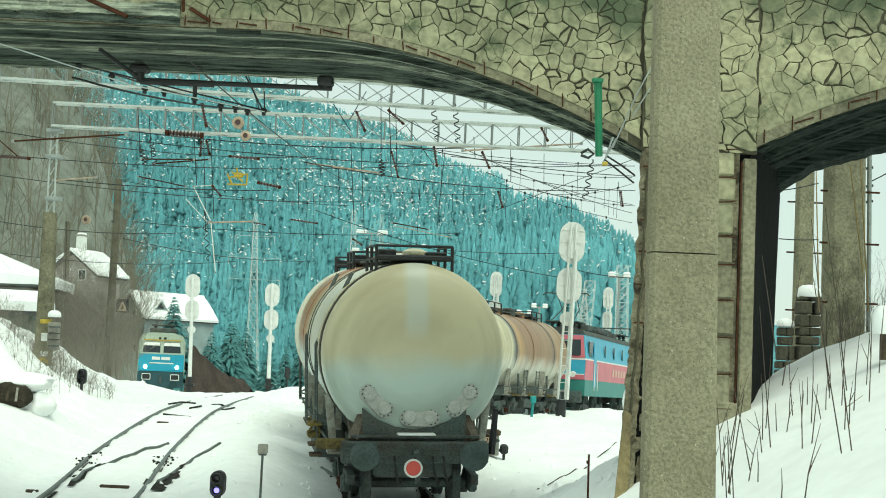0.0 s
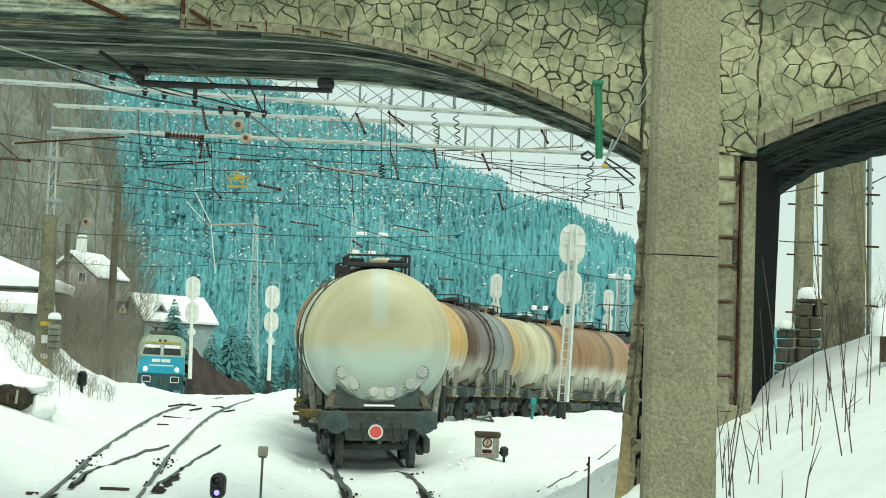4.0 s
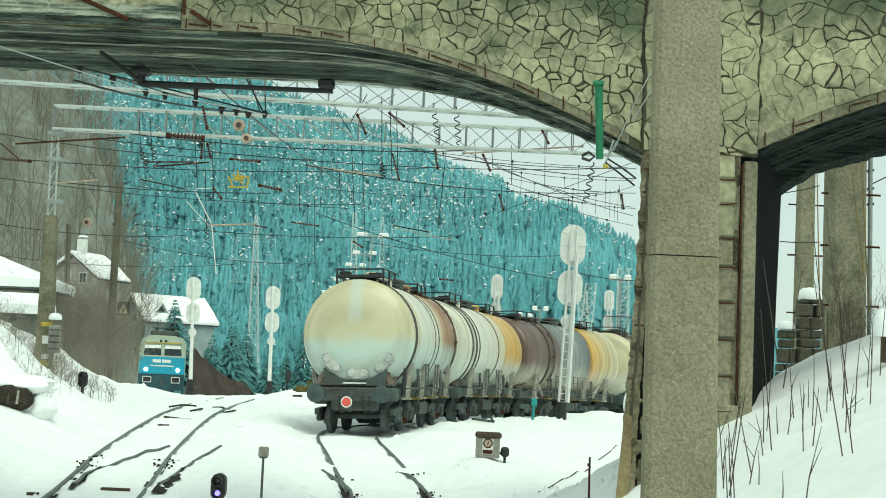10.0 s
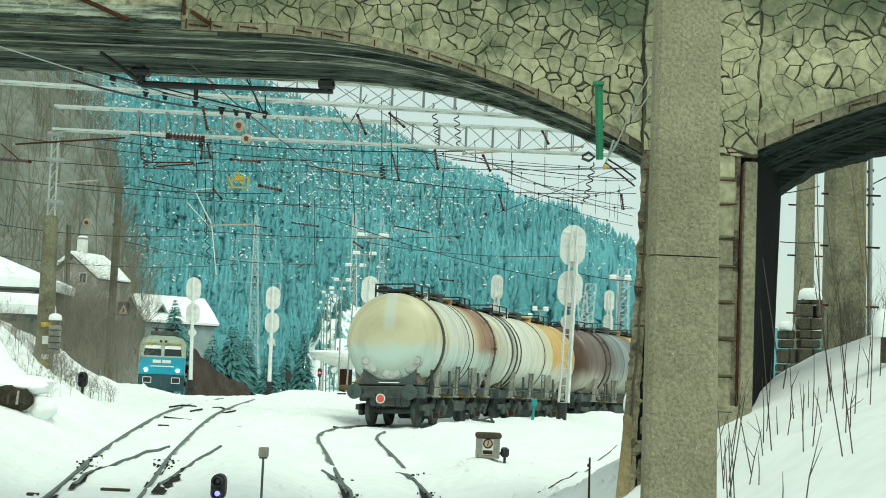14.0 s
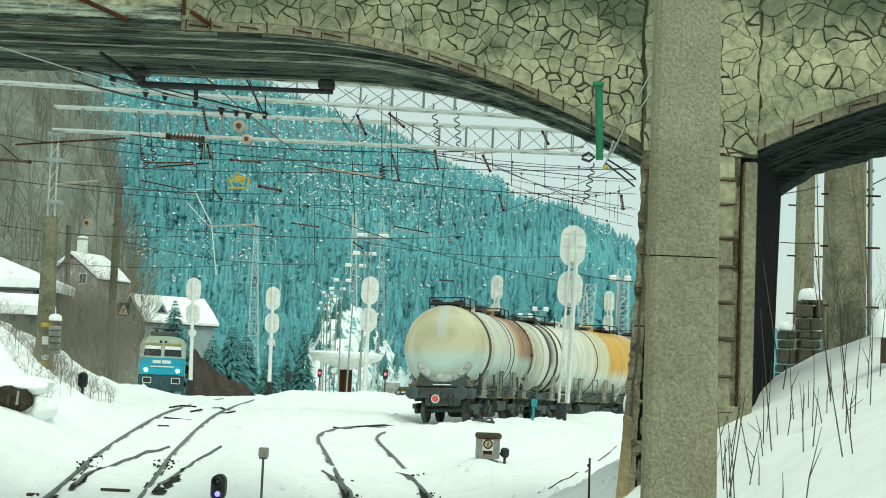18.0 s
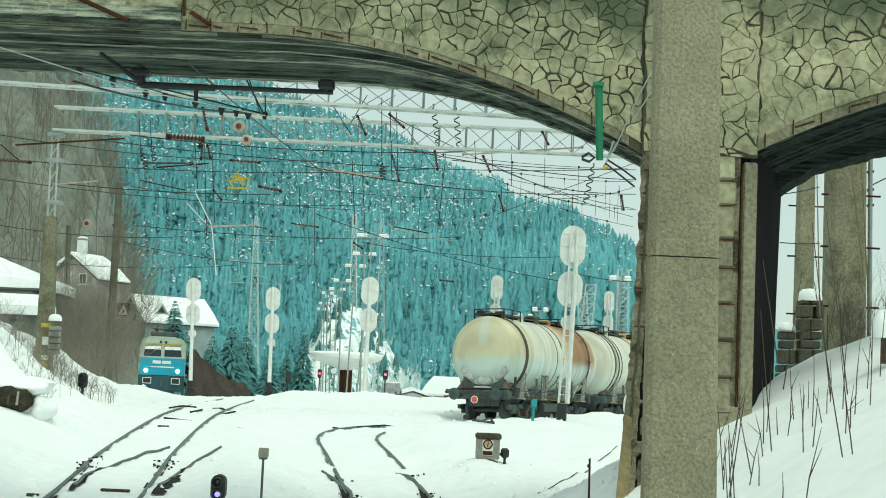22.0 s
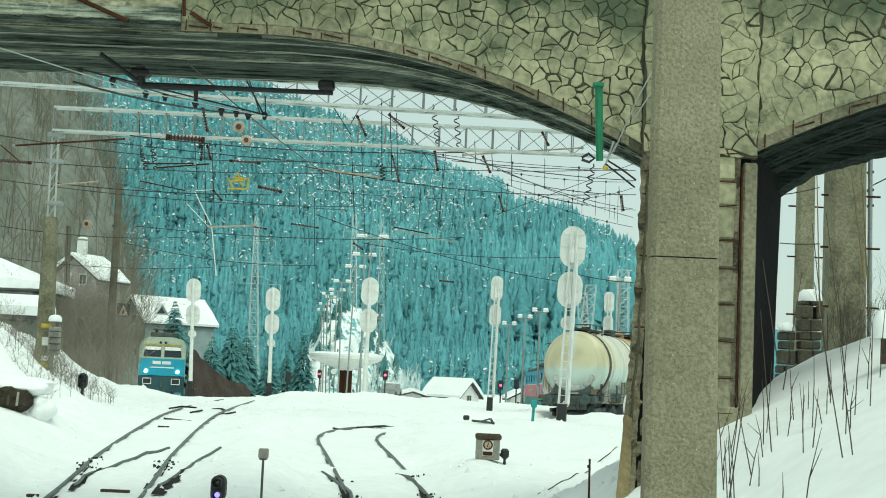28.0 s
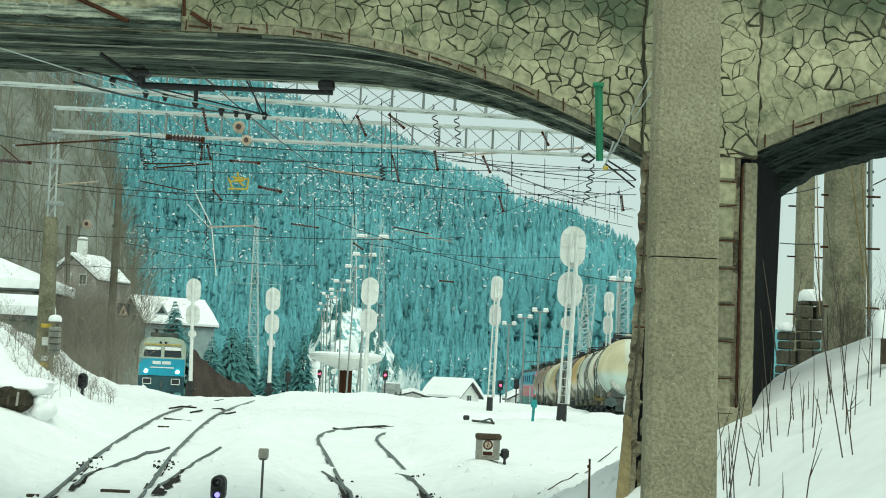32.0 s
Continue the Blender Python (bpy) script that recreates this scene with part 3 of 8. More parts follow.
# broken edge of the arch and its rusty bars
edge = Shape()
for i in range(-62, 23):
    x = i * 0.1
    up = 0.17 + 0.07 * noise.noise((x * 3, 0, 9)) + 0.03 * noise.noise((x * 11, 2, 9))
    z0, z1 = arch(x), arch(x + 0.1)
    edge.v += [(x, FACE - 0.012, z0 + 0.015), (x, FACE - 0.012 - 0.01 * noise.noise((x * 9, 1, 1)), z0 + up), (x, FACE + 0.02, z0 + up), (x, FACE + 0.02, z0 + 0.01)]
n = len(edge.v) // 4
edge.f = [(4 * i + a, 4 * i + (a + 1) % 4, 4 * i + 4 + (a + 1) % 4, 4 * i + 4 + a) for i in range(n - 1) for a in range(4)]
part("arch_edge", edge, CONCRETE, bridge)
edge = Shape()
for i in range(0, 28):
    x = 3.72 + i * 0.1
    up = 0.18 + 0.06 * noise.noise((x * 3, 0, 9)) + 0.03 * noise.noise((x * 11, 2, 9))
    edge.v += [(x, FACE - 0.012, arch(x) + 0.01), (x, FACE - 0.012, arch(x) + up), (x, FACE + 0.02, arch(x) + up), (x, FACE + 0.02, arch(x) + 0.01)]
n = len(edge.v) // 4
edge.f = [(4 * i + a, 4 * i + (a + 1) % 4, 4 * i + 4 + (a + 1) % 4, 4 * i + 4 + a) for i in range(n - 1) for a in range(4)]
part("arch_edge", edge, CONCRETE, bridge)
for i in range(-9, 13):
    x = i * 0.335 + 0.1 - 1.7 + rng.uniform(-0.03, 0.03)
    if x < 2.25:
        z = arch(x)
        part("rebar", Shape().bar((x, FACE - 0.03, z + 0.02), (x + rng.uniform(-0.015, 0.015), FACE - 0.04, z + rng.uniform(0.08, 0.2)), 0.009, None, 5), RUST, bridge)
    if rng.random() < 0.45 and x < 2.0:
        u = rng.uniform(0.12, 0.3)
        part("rebar", Shape().bar((x + 0.03, FACE - 0.02, arch(x + 0.03) + 0.08), (x + u, FACE - 0.025, arch(x + u) + 0.06), 0.010, None, 5), RUST, bridge)
for i in range(6):
    x = 3.85 + i * 0.34
    part("rebar", Shape().bar((x, FACE - 0.03, arch(x) + 0.02), (x, FACE - 0.04, arch(x) + rng.uniform(0.1, 0.2)), 0.009, None, 5), RUST, bridge)
    if i % 2:
        part("rebar", Shape().bar((x + 0.03, FACE - 0.02, arch(x + 0.03) + 0.1), (x + 0.26, FACE - 0.02, arch(x + 0.26) + 0.08), 0.010, None, 5), RUST, bridge)
# ledges of the bare beam on the far side of the crown
for z, h, d, mat in ((6.42, 0.5, 0.05, MOSSY), (6.16, 0.16, 0.09, MOULDING), (6.03, 0.09, 0.05, SOFFIT)):
    led = Shape()
    for i in range(-190, -82):
        x = i * 0.04
        w = 0.022 * noise.noise((x * 2.2, z, 0)) + 0.018 * noise.noise((x * 8, z, 4)) + 0.012 * noise.noise((x * 21, z, 6))
        led.v += [(x, FACE - d + w, z - h / 2 + w), (x, FACE - d - w, z + h / 2 + w * 2), (x, FACE + 0.02, z + h / 2), (x, FACE + 0.02, z - h / 2)]
    n = len(led.v) // 4
    led.f = [(4 * i + a, 4 * i + (a + 1) % 4, 4 * i + 4 + (a + 1) % 4, 4 * i + 4 + a) for i in range(n - 1) for a in range(4)] + [(0, 1, 2, 3), (4 * n - 4, 4 * n - 3, 4 * n - 2, 4 * n - 1)]
    part("ledge", led, mat, bridge)
for p, q, r in (((-4.7, 16.9, 6.35), (-3.95, 16.9, 6.05), 0.028), ((-3.3, 16.92, 6.6), (-3.28, 16.93, 6.15), 0.02), ((-3.2, 16.95, 6.2), (-2.95, 16.95, 6.05), 0.025)):
    part("rusty_beam", Shape().bar(p, q, r, None, 6), RUST, bridge)

# broken face of the pier
def edge_at(z):
    return lerp(z, [(-0.6, 2.17), (1.4, 2.25), (3.0, 2.34), (4.4, 2.37)])


strip, rows_up = Shape(), 96
for i in range(rows_up + 1):
    z = -0.1 + 4.82 * i / rows_up
    x0 = edge_at(z) + 0.035 * noise.noise((z * 5, 1, 0)) + 0.02 * noise.noise((z * 17, 3, 0)) - 0.01
    for k in range(9):
        f = k / 8
        x = x0 + (2.75 - x0) * f
        d = 0.06 + 0.05 * noise.noise((x * 6, z * 4, 2)) + 0.03 * noise.noise((x * 22, z * 15, 5)) - (0.06 if abs(f - 0.42 - 0.2 * noise.noise((z * 2, 0, 8))) < 0.07 else 0)
        strip.v.append((x, FACE + 0.01 - max(0.0, d) * (0.3 if k == 0 else 1), z + 0.02 * noise.noise((x * 9, z * 9, 1))))
strip.f = [(i * 9 + k, i * 9 + k + 1, i * 9 + k + 10, i * 9 + k + 9) for i in range(rows_up) for k in range(8)]
part("broken_edge", strip, BROKEN, bridge, "rough broken concrete edge")
z = 2.6
while z < 4.6:
    x0 = edge_at(z)
    part("rebar", Shape().bar((x0 + 0.01, FACE - 0.08, z), (x0 + rng.uniform(0.1, 0.3), FACE - 0.09, z + rng.uniform(-0.02, 0.02)), 0.011, None, 5), RUST, bridge)
    z += rng.uniform(0.25, 0.5)
part("face_backing", Shape().box((3.36, FACE - 0.012, 2.75), (0.40, 0.05, 4.0), 0.0), BROKEN, bridge)
z = 0.9
while z < 4.6:
    h = rng.uniform(0.27, 0.46)
    part("face_block", Shape().box((3.34 + rng.uniform(-0.015, 0.015), FACE - 0.03, z + h / 2), (0.34 + rng.uniform(-0.03, 0.03), 0.07 + rng.uniform(0, 0.03), h - rng.uniform(0.012, 0.035)), 0.025), PLASTER if z > 3.4 else CONCRETE, bridge)
    part("rebar", Shape().bar((3.17 + rng.uniform(0, 0.12), FACE - 0.085, z + h - 0.01), (3.52, FACE - 0.085, z + h + rng.uniform(-0.02, 0.02)), 0.008, None, 5), RUST, bridge)
    z += h
part("rebar", Shape().bar((3.565, FACE - 0.07, 1.1), (3.58, FACE - 0.07, 4.6), 0.014, None, 6), RUST, bridge)
part("pier_corner", Shape().box((3.685, FACE - 0.01, 2.4), (0.17, 0.08, 4.5), 0.02), CONCRETE, bridge)
board = Shape().slab([(2.10, -0.25), (2.27, -0.25), (2.33, 1.0), (2.32, 1.52), (2.24, 1.55), (2.17, 0.6)], FACE - 0.14, FACE - 0.10)
part("form_board", board, BOARD, bridge, "yellowish weathered board at the pier's foot")
crack = Shape().tube([(edge_at(1.5 + i * 0.2) + 0.07 + 0.05 * noise.noise((i * 0.7, 3, 1)), FACE - 0.085, 1.5 + i * 0.2) for i in range(16)], 0.018, 5)
part("open_joint", crack, CRACK, bridge, "dark open joint with rust")
# ragged lip that hangs on the far side of the side arch
lip = Shape()
for i in range(0, 72):
    x = 3.78 + i * 0.05
    low_z = arch(x) - lerp(x, [(3.78, 0.20), (3.95, 0.16), (4.25, 0.10), (4.6, 0.14), (5.2, 0.19), (7.3, 0.2)]) + 0.025 * noise.noise((x * 5, 2, 0)) + 0.02 * noise.noise((x * 17, 4, 0))
    for y in (BACK - 0.32, BACK + 0.03):
        lip.v += [sheared(x, y, low_z + (0.05 if y < BACK else 0)), sheared(x, y, arch(x) + 0.12)]
n = len(lip.v) // 4
lip.f = [(4 * i + a, 4 * i + b, 4 * i + 4 + b, 4 * i + 4 + a) for i in range(n - 1) for a, b in ((0, 1), (1, 3), (3, 2), (2, 0))] + [(0, 1, 3, 2), (4 * n - 4, 4 * n - 3, 4 * n - 1, 4 * n - 2)]
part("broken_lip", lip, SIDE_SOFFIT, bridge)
part("sloping_slab", Shape().box((3.5, FACE - 0.05, 1.45), (0.5, 0.08, 0.5), 0.02), CONCRETE, bridge)

pole = thing("concrete_pole", "tall tapered flat grey concrete pole with exposed pebbles", "pole")


def pole_segment(z0, z1):
    """A length of the chamfered, tapering, slightly leaning pole."""
    s = Shape()
    rings = []
    for z in (z0, z1):
        w, d = 0.226 - 0.0062 * (z - 1.0), 0.11
        cx, cy, c = 1.538 - 0.0085 * (z - 1.0), 8.935 + 0.0062 * (z - 1.0), 0.03
        rings.append([(cx + x, cy + y, z) for x, y in
                      ((-w + c, -d), (w - c, -d), (w, -d + c), (w, d - c), (w - c, d), (-w + c, d), (-w, d - c), (-w, -d + c))])
    s.v = rings[0] + rings[1]
    s.f = [(i, (i + 1) % 8, 8 + (i + 1) % 8, 8 + i) for i in range(8)] + [tuple(range(7, -1, -1)), tuple(range(8, 16))]
    return s


part("shaft", pole_segment(-0.3, 2.712), POLE, pole)
part("upper_shaft", pole_segment(2.72, 7.6), POLE, pole)

# ---- the hill ----
def hill_top(x):
    """Height of the ridge over the yard."""
    return lerp(x, [(-500, 205), (-250, 196), (-150, 176), (-88, 152), (-30, 139), (4, 123), (34, 110), (46, 95), (54, 90), (78, 86), (114, 67), (200, 40), (420, 18)])


def hill(x, y):
    k = smooth01((y - 300) / 600)
    return -2 + k * hill_top(x * 900 / max(y, 300)) * (1 + 0.06 * noise.noise((x * 0.012, y * 0.008, 0)))


def build_hill():
    s = Shape()
    xs, ys = [-520 + 20 * i for i in range(53)], [250 + 25 * i for i in range(32)]
    s.v = [(x, y, hill(x, y) + 3.6 * smooth01((y - 290) / 90)) for y in ys for x in xs]
    n = len(xs)
    s.f = [(j * n + i, j * n + i + 1, (j + 1) * n + i + 1, (j + 1) * n + i) for j in range(len(ys) - 1) for i in range(n - 1)]
    me = bpy.data.meshes.new("hillside")
    me.from_pydata(s.v, [], s.f)
    me.shade_smooth()
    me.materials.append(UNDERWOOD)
    tagged(new("hillside", me), "hillside under the spruce forest, tinted a hazy blue-teal", "hill", kind="structure")


build_hill()


def spruce_mesh(rng, spots, tiers=7, sides=8, ragged=False):
    """Spruces at the given (x, y, z, height): closed crowns whose rings swell and shrink with the boughs."""
    s = Shape()
    for x, y, z, h in spots:
        r0 = h * rng.uniform(0.13, 0.20)
        base, k = len(s.v), 0
        for t in range(tiers):
            a = t / tiers
            r = r0 * (1 - a) ** 0.9 + 0.04
            for swell, up in ((1.12, 0.05), (0.74, 0.62)):
                for i in range(sides):
                    w = 2 * math.pi * (i + 0.5 * (t % 2)) / sides
                    rr = r * swell * rng.uniform(0.72, 1.3) * (rng.uniform(0.6, 1.4) if ragged else 1)
                    s.v.append((x + rr * math.cos(w), y + rr * math.sin(w), z + h * (0.03 + 0.95 * (a + up / tiers)) - rng.uniform(0, 0.35) * h / tiers))
                k += 1
        s.v.append((x + rng.uniform(-0.1, 0.1), y, z + h))
        tip = len(s.v) - 1
        for q in range(k - 1):
            o = base + q * sides
            s.f += [(o + i, o + (i + 1) % sides, o + sides + (i + 1) % sides, o + sides + i) for i in range(sides)]
        o = base + (k - 1) * sides
        s.f += [(o + i, o + (i + 1) % sides, tip) for i in range(sides)]
    return s


def raw_mesh(name, s, mat):
    me = bpy.data.meshes.new(name)
    me.from_pydata(s.v, [], s.f)
    me.materials.append(mat)
    if mat is SPRUCE or mat is NEEDLES:
        me.shade_smooth()
    return me


def build_forest():
    rng = random.Random(4)
    spots = []
    while len(spots) < 10500:
        y = rng.uniform(420, 930)
        x = rng.uniform(-0.34, 0.20) * y
        z = hill(x, y)
        if rng.random() < 0.25 + 0.75 * (y / 930):
            spots.append((x, y, z - 1, rng.uniform(8, 17) * (1 + 0.8 * smooth01((x / y - 0.0) / 0.08))))
    low = []
    for _ in range(3600):
        y = rng.uniform(285, 440)
        x = rng.uniform(-0.34, 0.22) * y
        if not (-0.125 < x / y < -0.025 and y < 300):
            low.append((x, y, hill(x, y) - 1, rng.uniform(5, 12)))
    for i in range(90):
        x = -20 + i * 1.55 + rng.uniform(-1, 1)
        y = 900 + rng.uniform(-25, 25)
        spots.append((x, y, hill(x, y) - 1, rng.uniform(11, 19) * (1.15 if x > 45 else 0.8)))
    flecks = Shape()
    for x, y, z, h in spots + low:
        share = 0.30 + 0.9 * smooth01((z - 12) / 70) + 1.6 * noise.noise((x * 0.016, y * 0.006, z * 0.03)) - (0.5 if y < 440 else 0)
        for _ in range(5):
            if rng.random() > share * 0.6:
                continue
            f, a = rng.uniform(0.45, 0.98), rng.uniform(-1.3, 1.3) - math.pi / 2
            r = h * 0.16 * (1 - f) ** 0.85 + 0.25
            c = Vector((x + r * math.cos(a), y + r * math.sin(a), z + h * f))
            w, tilt = (0.25 + 1.15 * rng.random() ** 2) * y / 800, rng.gauss(0, 0.6)
            t = (0.12 + 0.22 * w) * rng.uniform(0.7, 1.2)
            u = Vector((-math.sin(a) * math.cos(tilt), math.cos(a) * math.cos(tilt), math.sin(tilt)))
            v = Vector((-0.4 * math.cos(a), -0.4 * math.sin(a), 0.9))
            k = len(flecks.v)
            flecks.v += [tuple(c + u * w * p + v * t * q) for p, q in ((-1, -0.5), (-0.2, -1), (0.7, -0.7), (1, 0.2), (0.3, 1), (-0.6, 0.8))]
            flecks.f.append(tuple(range(k, k + 6)))
    tagged(new("bough_snow", raw_mesh("bough_snow", flecks, SNOW)), "clumps of snow on the boughs of the spruces", "snow", kind="stuff")
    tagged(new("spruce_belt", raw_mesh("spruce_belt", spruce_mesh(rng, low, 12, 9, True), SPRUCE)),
           "spruces in a hazy blue-teal at the foot of the hillside", "forest", kind="stuff")
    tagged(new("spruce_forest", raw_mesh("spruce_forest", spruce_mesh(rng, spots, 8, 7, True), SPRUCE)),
           "dense spruce forest in a hazy blue-teal, dusted with snow, on the hillside", "forest", kind="stuff")


build_forest()

# ---- the tank train ----
WAGON = 10.0


def tank_paint(name, stops, low=(0.50, 0.62, 0.575), streak=0.5, patch=False, wash_sheen=(2.1, 2.8)):
    """Weathered paint: colours along the tank, paler and greyer on the lower half, where the snow's reflection is
    painted in too, with drip streaks round the barrel.
    """
    m = bpy.data.materials.new(name)
    m.use_nodes = True
    n, l = m.node_tree.nodes, m.node_tree.links
    b = n["Principled BSDF"]
    co, sep = n.new("ShaderNodeTexCoord"), n.new("ShaderNodeSeparateXYZ")
    l.new(co.outputs["Object"], sep.inputs[0])
    mapping = n.new("ShaderNodeMapping")
    mapping.inputs["Scale"].default_value = (0.25, 3.2, 0.35)
    l.new(co.outputs["Object"], mapping.inputs[0])
    drip = n.new("ShaderNodeTexNoise")
    drip.inputs["Scale"].default_value, drip.inputs["Detail"].default_value = 1.6, 5
    l.new(mapping.outputs[0], drip.inputs["Vector"])
    cloud = n.new("ShaderNodeTexNoise")
    cloud.inputs["Scale"].default_value, cloud.inputs["Detail"].default_value = 1.1, 6
    l.new(co.outputs["Object"], cloud.inputs["Vector"])
    along = n.new("ShaderNodeMath")
    along.operation = "MULTIPLY_ADD"
    along.inputs[1].default_value = 1 / WAGON
    l.new(sep.outputs["Y"], along.inputs[0])
    shift = n.new("ShaderNodeMath")
    shift.operation = "MULTIPLY_ADD"
    shift.inputs[1].default_value, shift.inputs[2].default_value = 0.05, -0.025
    l.new(cloud.outputs["Fac"], shift.inputs[0])
    l.new(shift.outputs[0], along.inputs[2])
    ramp = n.new("ShaderNodeValToRGB")
    for i, (p, c) in enumerate(stops):
        e = ramp.color_ramp.elements[i] if i < 2 else ramp.color_ramp.elements.new(p)
        e.position, e.color = p, (*c, 1)
    l.new(along.outputs[0], ramp.inputs[0])
    # lower half washed pale, with the snow's reflection put into the colour
    high = n.new("ShaderNodeMath")
    high.operation = "MULTIPLY_ADD"
    high.inputs[1].default_value = 0.55
    l.new(cloud.outputs["Fac"], high.inputs[0])
    l.new(sep.outputs["Z"], high.inputs[2])
    lower = n.new("ShaderNodeMapRange")
    lower.interpolation_type = "SMOOTHSTEP"
    lower.inputs["From Min"].default_value, lower.inputs["From Max"].default_value = wash_sheen
    l.new(high.outputs[0], lower.inputs["Value"])
    mix = n.new("ShaderNodeMix")
    mix.data_type = "RGBA"
    mix.inputs[6].default_value = (*low, 1)
    l.new(ramp.outputs[0], mix.inputs[7])
    keep = n.new("ShaderNodeMath")
    keep.operation = "MULTIPLY_ADD"
    keep.inputs[1].default_value, keep.inputs[2].default_value = 0.88, 0.12
    l.new(lower.outputs[0], keep.inputs[0])
    l.new(keep.outputs[0], mix.inputs[0])
    dark = n.new("ShaderNodeValToRGB")
    dark.color_ramp.elements[0].position, dark.color_ramp.elements[1].position = 0.34, 0.6
    dark.color_ramp.elements[0].color, dark.color_ramp.elements[1].color = (0.30, 0.23, 0.15, 1), (1, 1, 1, 1)
    l.new(drip.outputs["Fac"], dark.inputs[0])
    mul = n.new("ShaderNodeMix")
    mul.data_type, mul.blend_type = "RGBA", "MULTIPLY"
    mul.inputs[0].default_value = streak
    l.new(mix.outputs[2], mul.inputs[6])
    l.new(dark.outputs[0], mul.inputs[7])
    colour = mul.outputs[2]
    if patch:
        # a pale washed stripe down the middle of the end
        side = n.new("ShaderNodeMath")
        side.operation = "ABSOLUTE"
        l.new(sep.outputs["X"], side.inputs[0])
        a1, a2, a3 = n.new("ShaderNodeMapRange"), n.new("ShaderNodeMapRange"), n.new("ShaderNodeMapRange")
        for node, source, lo, hi in ((a1, side.outputs[0], 0.24, 0.12), (a2, high.outputs[0], 3.1, 3.5), (a3, sep.outputs["Y"], 2.2, 1.6)):
            node.inputs["From Min"].default_value, node.inputs["From Max"].default_value = lo, hi
            l.new(source, node.inputs["Value"])
        m1, m2 = n.new("ShaderNodeMath"), n.new("ShaderNodeMath")
        m1.operation = m2.operation = "MULTIPLY"
        l.new(a1.outputs[0], m1.inputs[0])
        l.new(a2.outputs[0], m1.inputs[1])
        l.new(m1.outputs[0], m2.inputs[0])
        l.new(a3.outputs[0], m2.inputs[1])
        over = n.new("ShaderNodeMix")
        over.data_type = "RGBA"
        over.inputs[7].default_value = (0.52, 0.60, 0.58, 1)
        soft = n.new("ShaderNodeMath")
        soft.operation = "MULTIPLY"
        soft.inputs[1].default_value = 0.5
        l.new(m2.outputs[0], soft.inputs[0])
        l.new(soft.outputs[0], over.inputs[0])
        l.new(colour, over.inputs[6])
        colour = over.outputs[2]
    l.new(colour, b.inputs["Base Color"])
    b.inputs["Roughness"].default_value = 0.33
    bp = n.new("ShaderNodeBump")
    bp.inputs["Strength"].default_value, bp.inputs["Distance"].default_value = 0.15, 0.02
    l.new(cloud.outputs["Fac"], bp.inputs["Height"])
    l.new(bp.outputs[0], b.inputs["Normal"])
    return m


CREAM, YELLOW, BROWN, PALE, SOOT = (0.56, 0.52, 0.345), (0.58, 0.35, 0.06), (0.125, 0.08, 0.06), (0.64, 0.635, 0.53), (0.07, 0.08, 0.08)
RED = material("red_paint", (0.72, 0.10, 0.08), 0.5, 0, 0.15, 6, 0.1, 30)
YPAINT = material("yellow_paint", (0.62, 0.46, 0.06), 0.6, 0, 0.4, 4, 0.2, 30)
BAND = material("dark_tank_band", (0.115, 0.11, 0.092), 0.7, 0.3, 0.4, 4, 0.2, 30)
UNDER = material("grimy_underframe", (0.115, 0.155, 0.15), 0.75, 0.0, 0.5, 3, 0.4, 30, (0.13, 0.13, 0.115))
LEG = material("grimy_pale_leg", (0.55, 0.57, 0.51), 0.7, 0, 0.4, 3, 0.4, 20, (0.26, 0.23, 0.18))
PAD = material("grey_manhole_plate", (0.50, 0.52, 0.48), 0.5, 0.1, 0.25, 5, 0.2, 30)
RUSTY, OCHRE, GOLD, GREYED = (0.30, 0.14, 0.048), (0.46, 0.27, 0.09), (0.60, 0.345, 0.045), (0.14, 0.165, 0.158)
PAINTS = [tank_paint("cream_tank", [(0.0, CREAM), (0.20, CREAM), (0.28, PALE), (0.50, PALE), (0.57, CREAM), (0.62, OCHRE), (0.68, RUSTY), (0.84, RUSTY), (0.88, OCHRE), (0.92, PALE), (1.0, PALE)], streak=0.35, patch=True, wash_sheen=(2.48, 3.02)),
          tank_paint("white_and_golden_tank", [(0.0, PALE), (0.10, PALE), (0.12, SOOT), (0.16, PALE), (0.44, PALE), (0.50, (0.62, 0.57, 0.40)), (0.61, CREAM), (0.645, GOLD), (0.80, GOLD), (0.97, (0.56, 0.40, 0.14)), (1.0, OCHRE)], low=(0.64, 0.70, 0.62), streak=0.3),
          tank_paint("brown_and_grey_tank", [(0.0, BROWN), (0.10, (0.135, 0.09, 0.07)), (0.33, (0.12, 0.085, 0.07)), (0.37, GREYED), (0.50, (0.24, 0.26, 0.25)), (0.58, GREYED), (0.63, SOOT), (0.66, GOLD), (0.78, (0.52, 0.41, 0.18)), (0.92, CREAM), (1.0, CREAM)], low=(0.58, 0.58, 0.48), streak=0.5, wash_sheen=(1.8, 2.7)),
          tank_paint("rust_and_cream_tank", [(0.0, CREAM), (0.17, CREAM), (0.22, SOOT), (0.27, OCHRE), (0.33, (0.27, 0.15, 0.06)), (0.50, (0.25, 0.135, 0.055)), (0.68, (0.28, 0.165, 0.07)), (0.72, (0.15, 0.11, 0.075)), (0.77, (0.34, 0.21, 0.09)), (0.90, (0.32, 0.21, 0.10)), (1.0, BROWN)], low=(0.66, 0.68, 0.58), streak=0.4)]
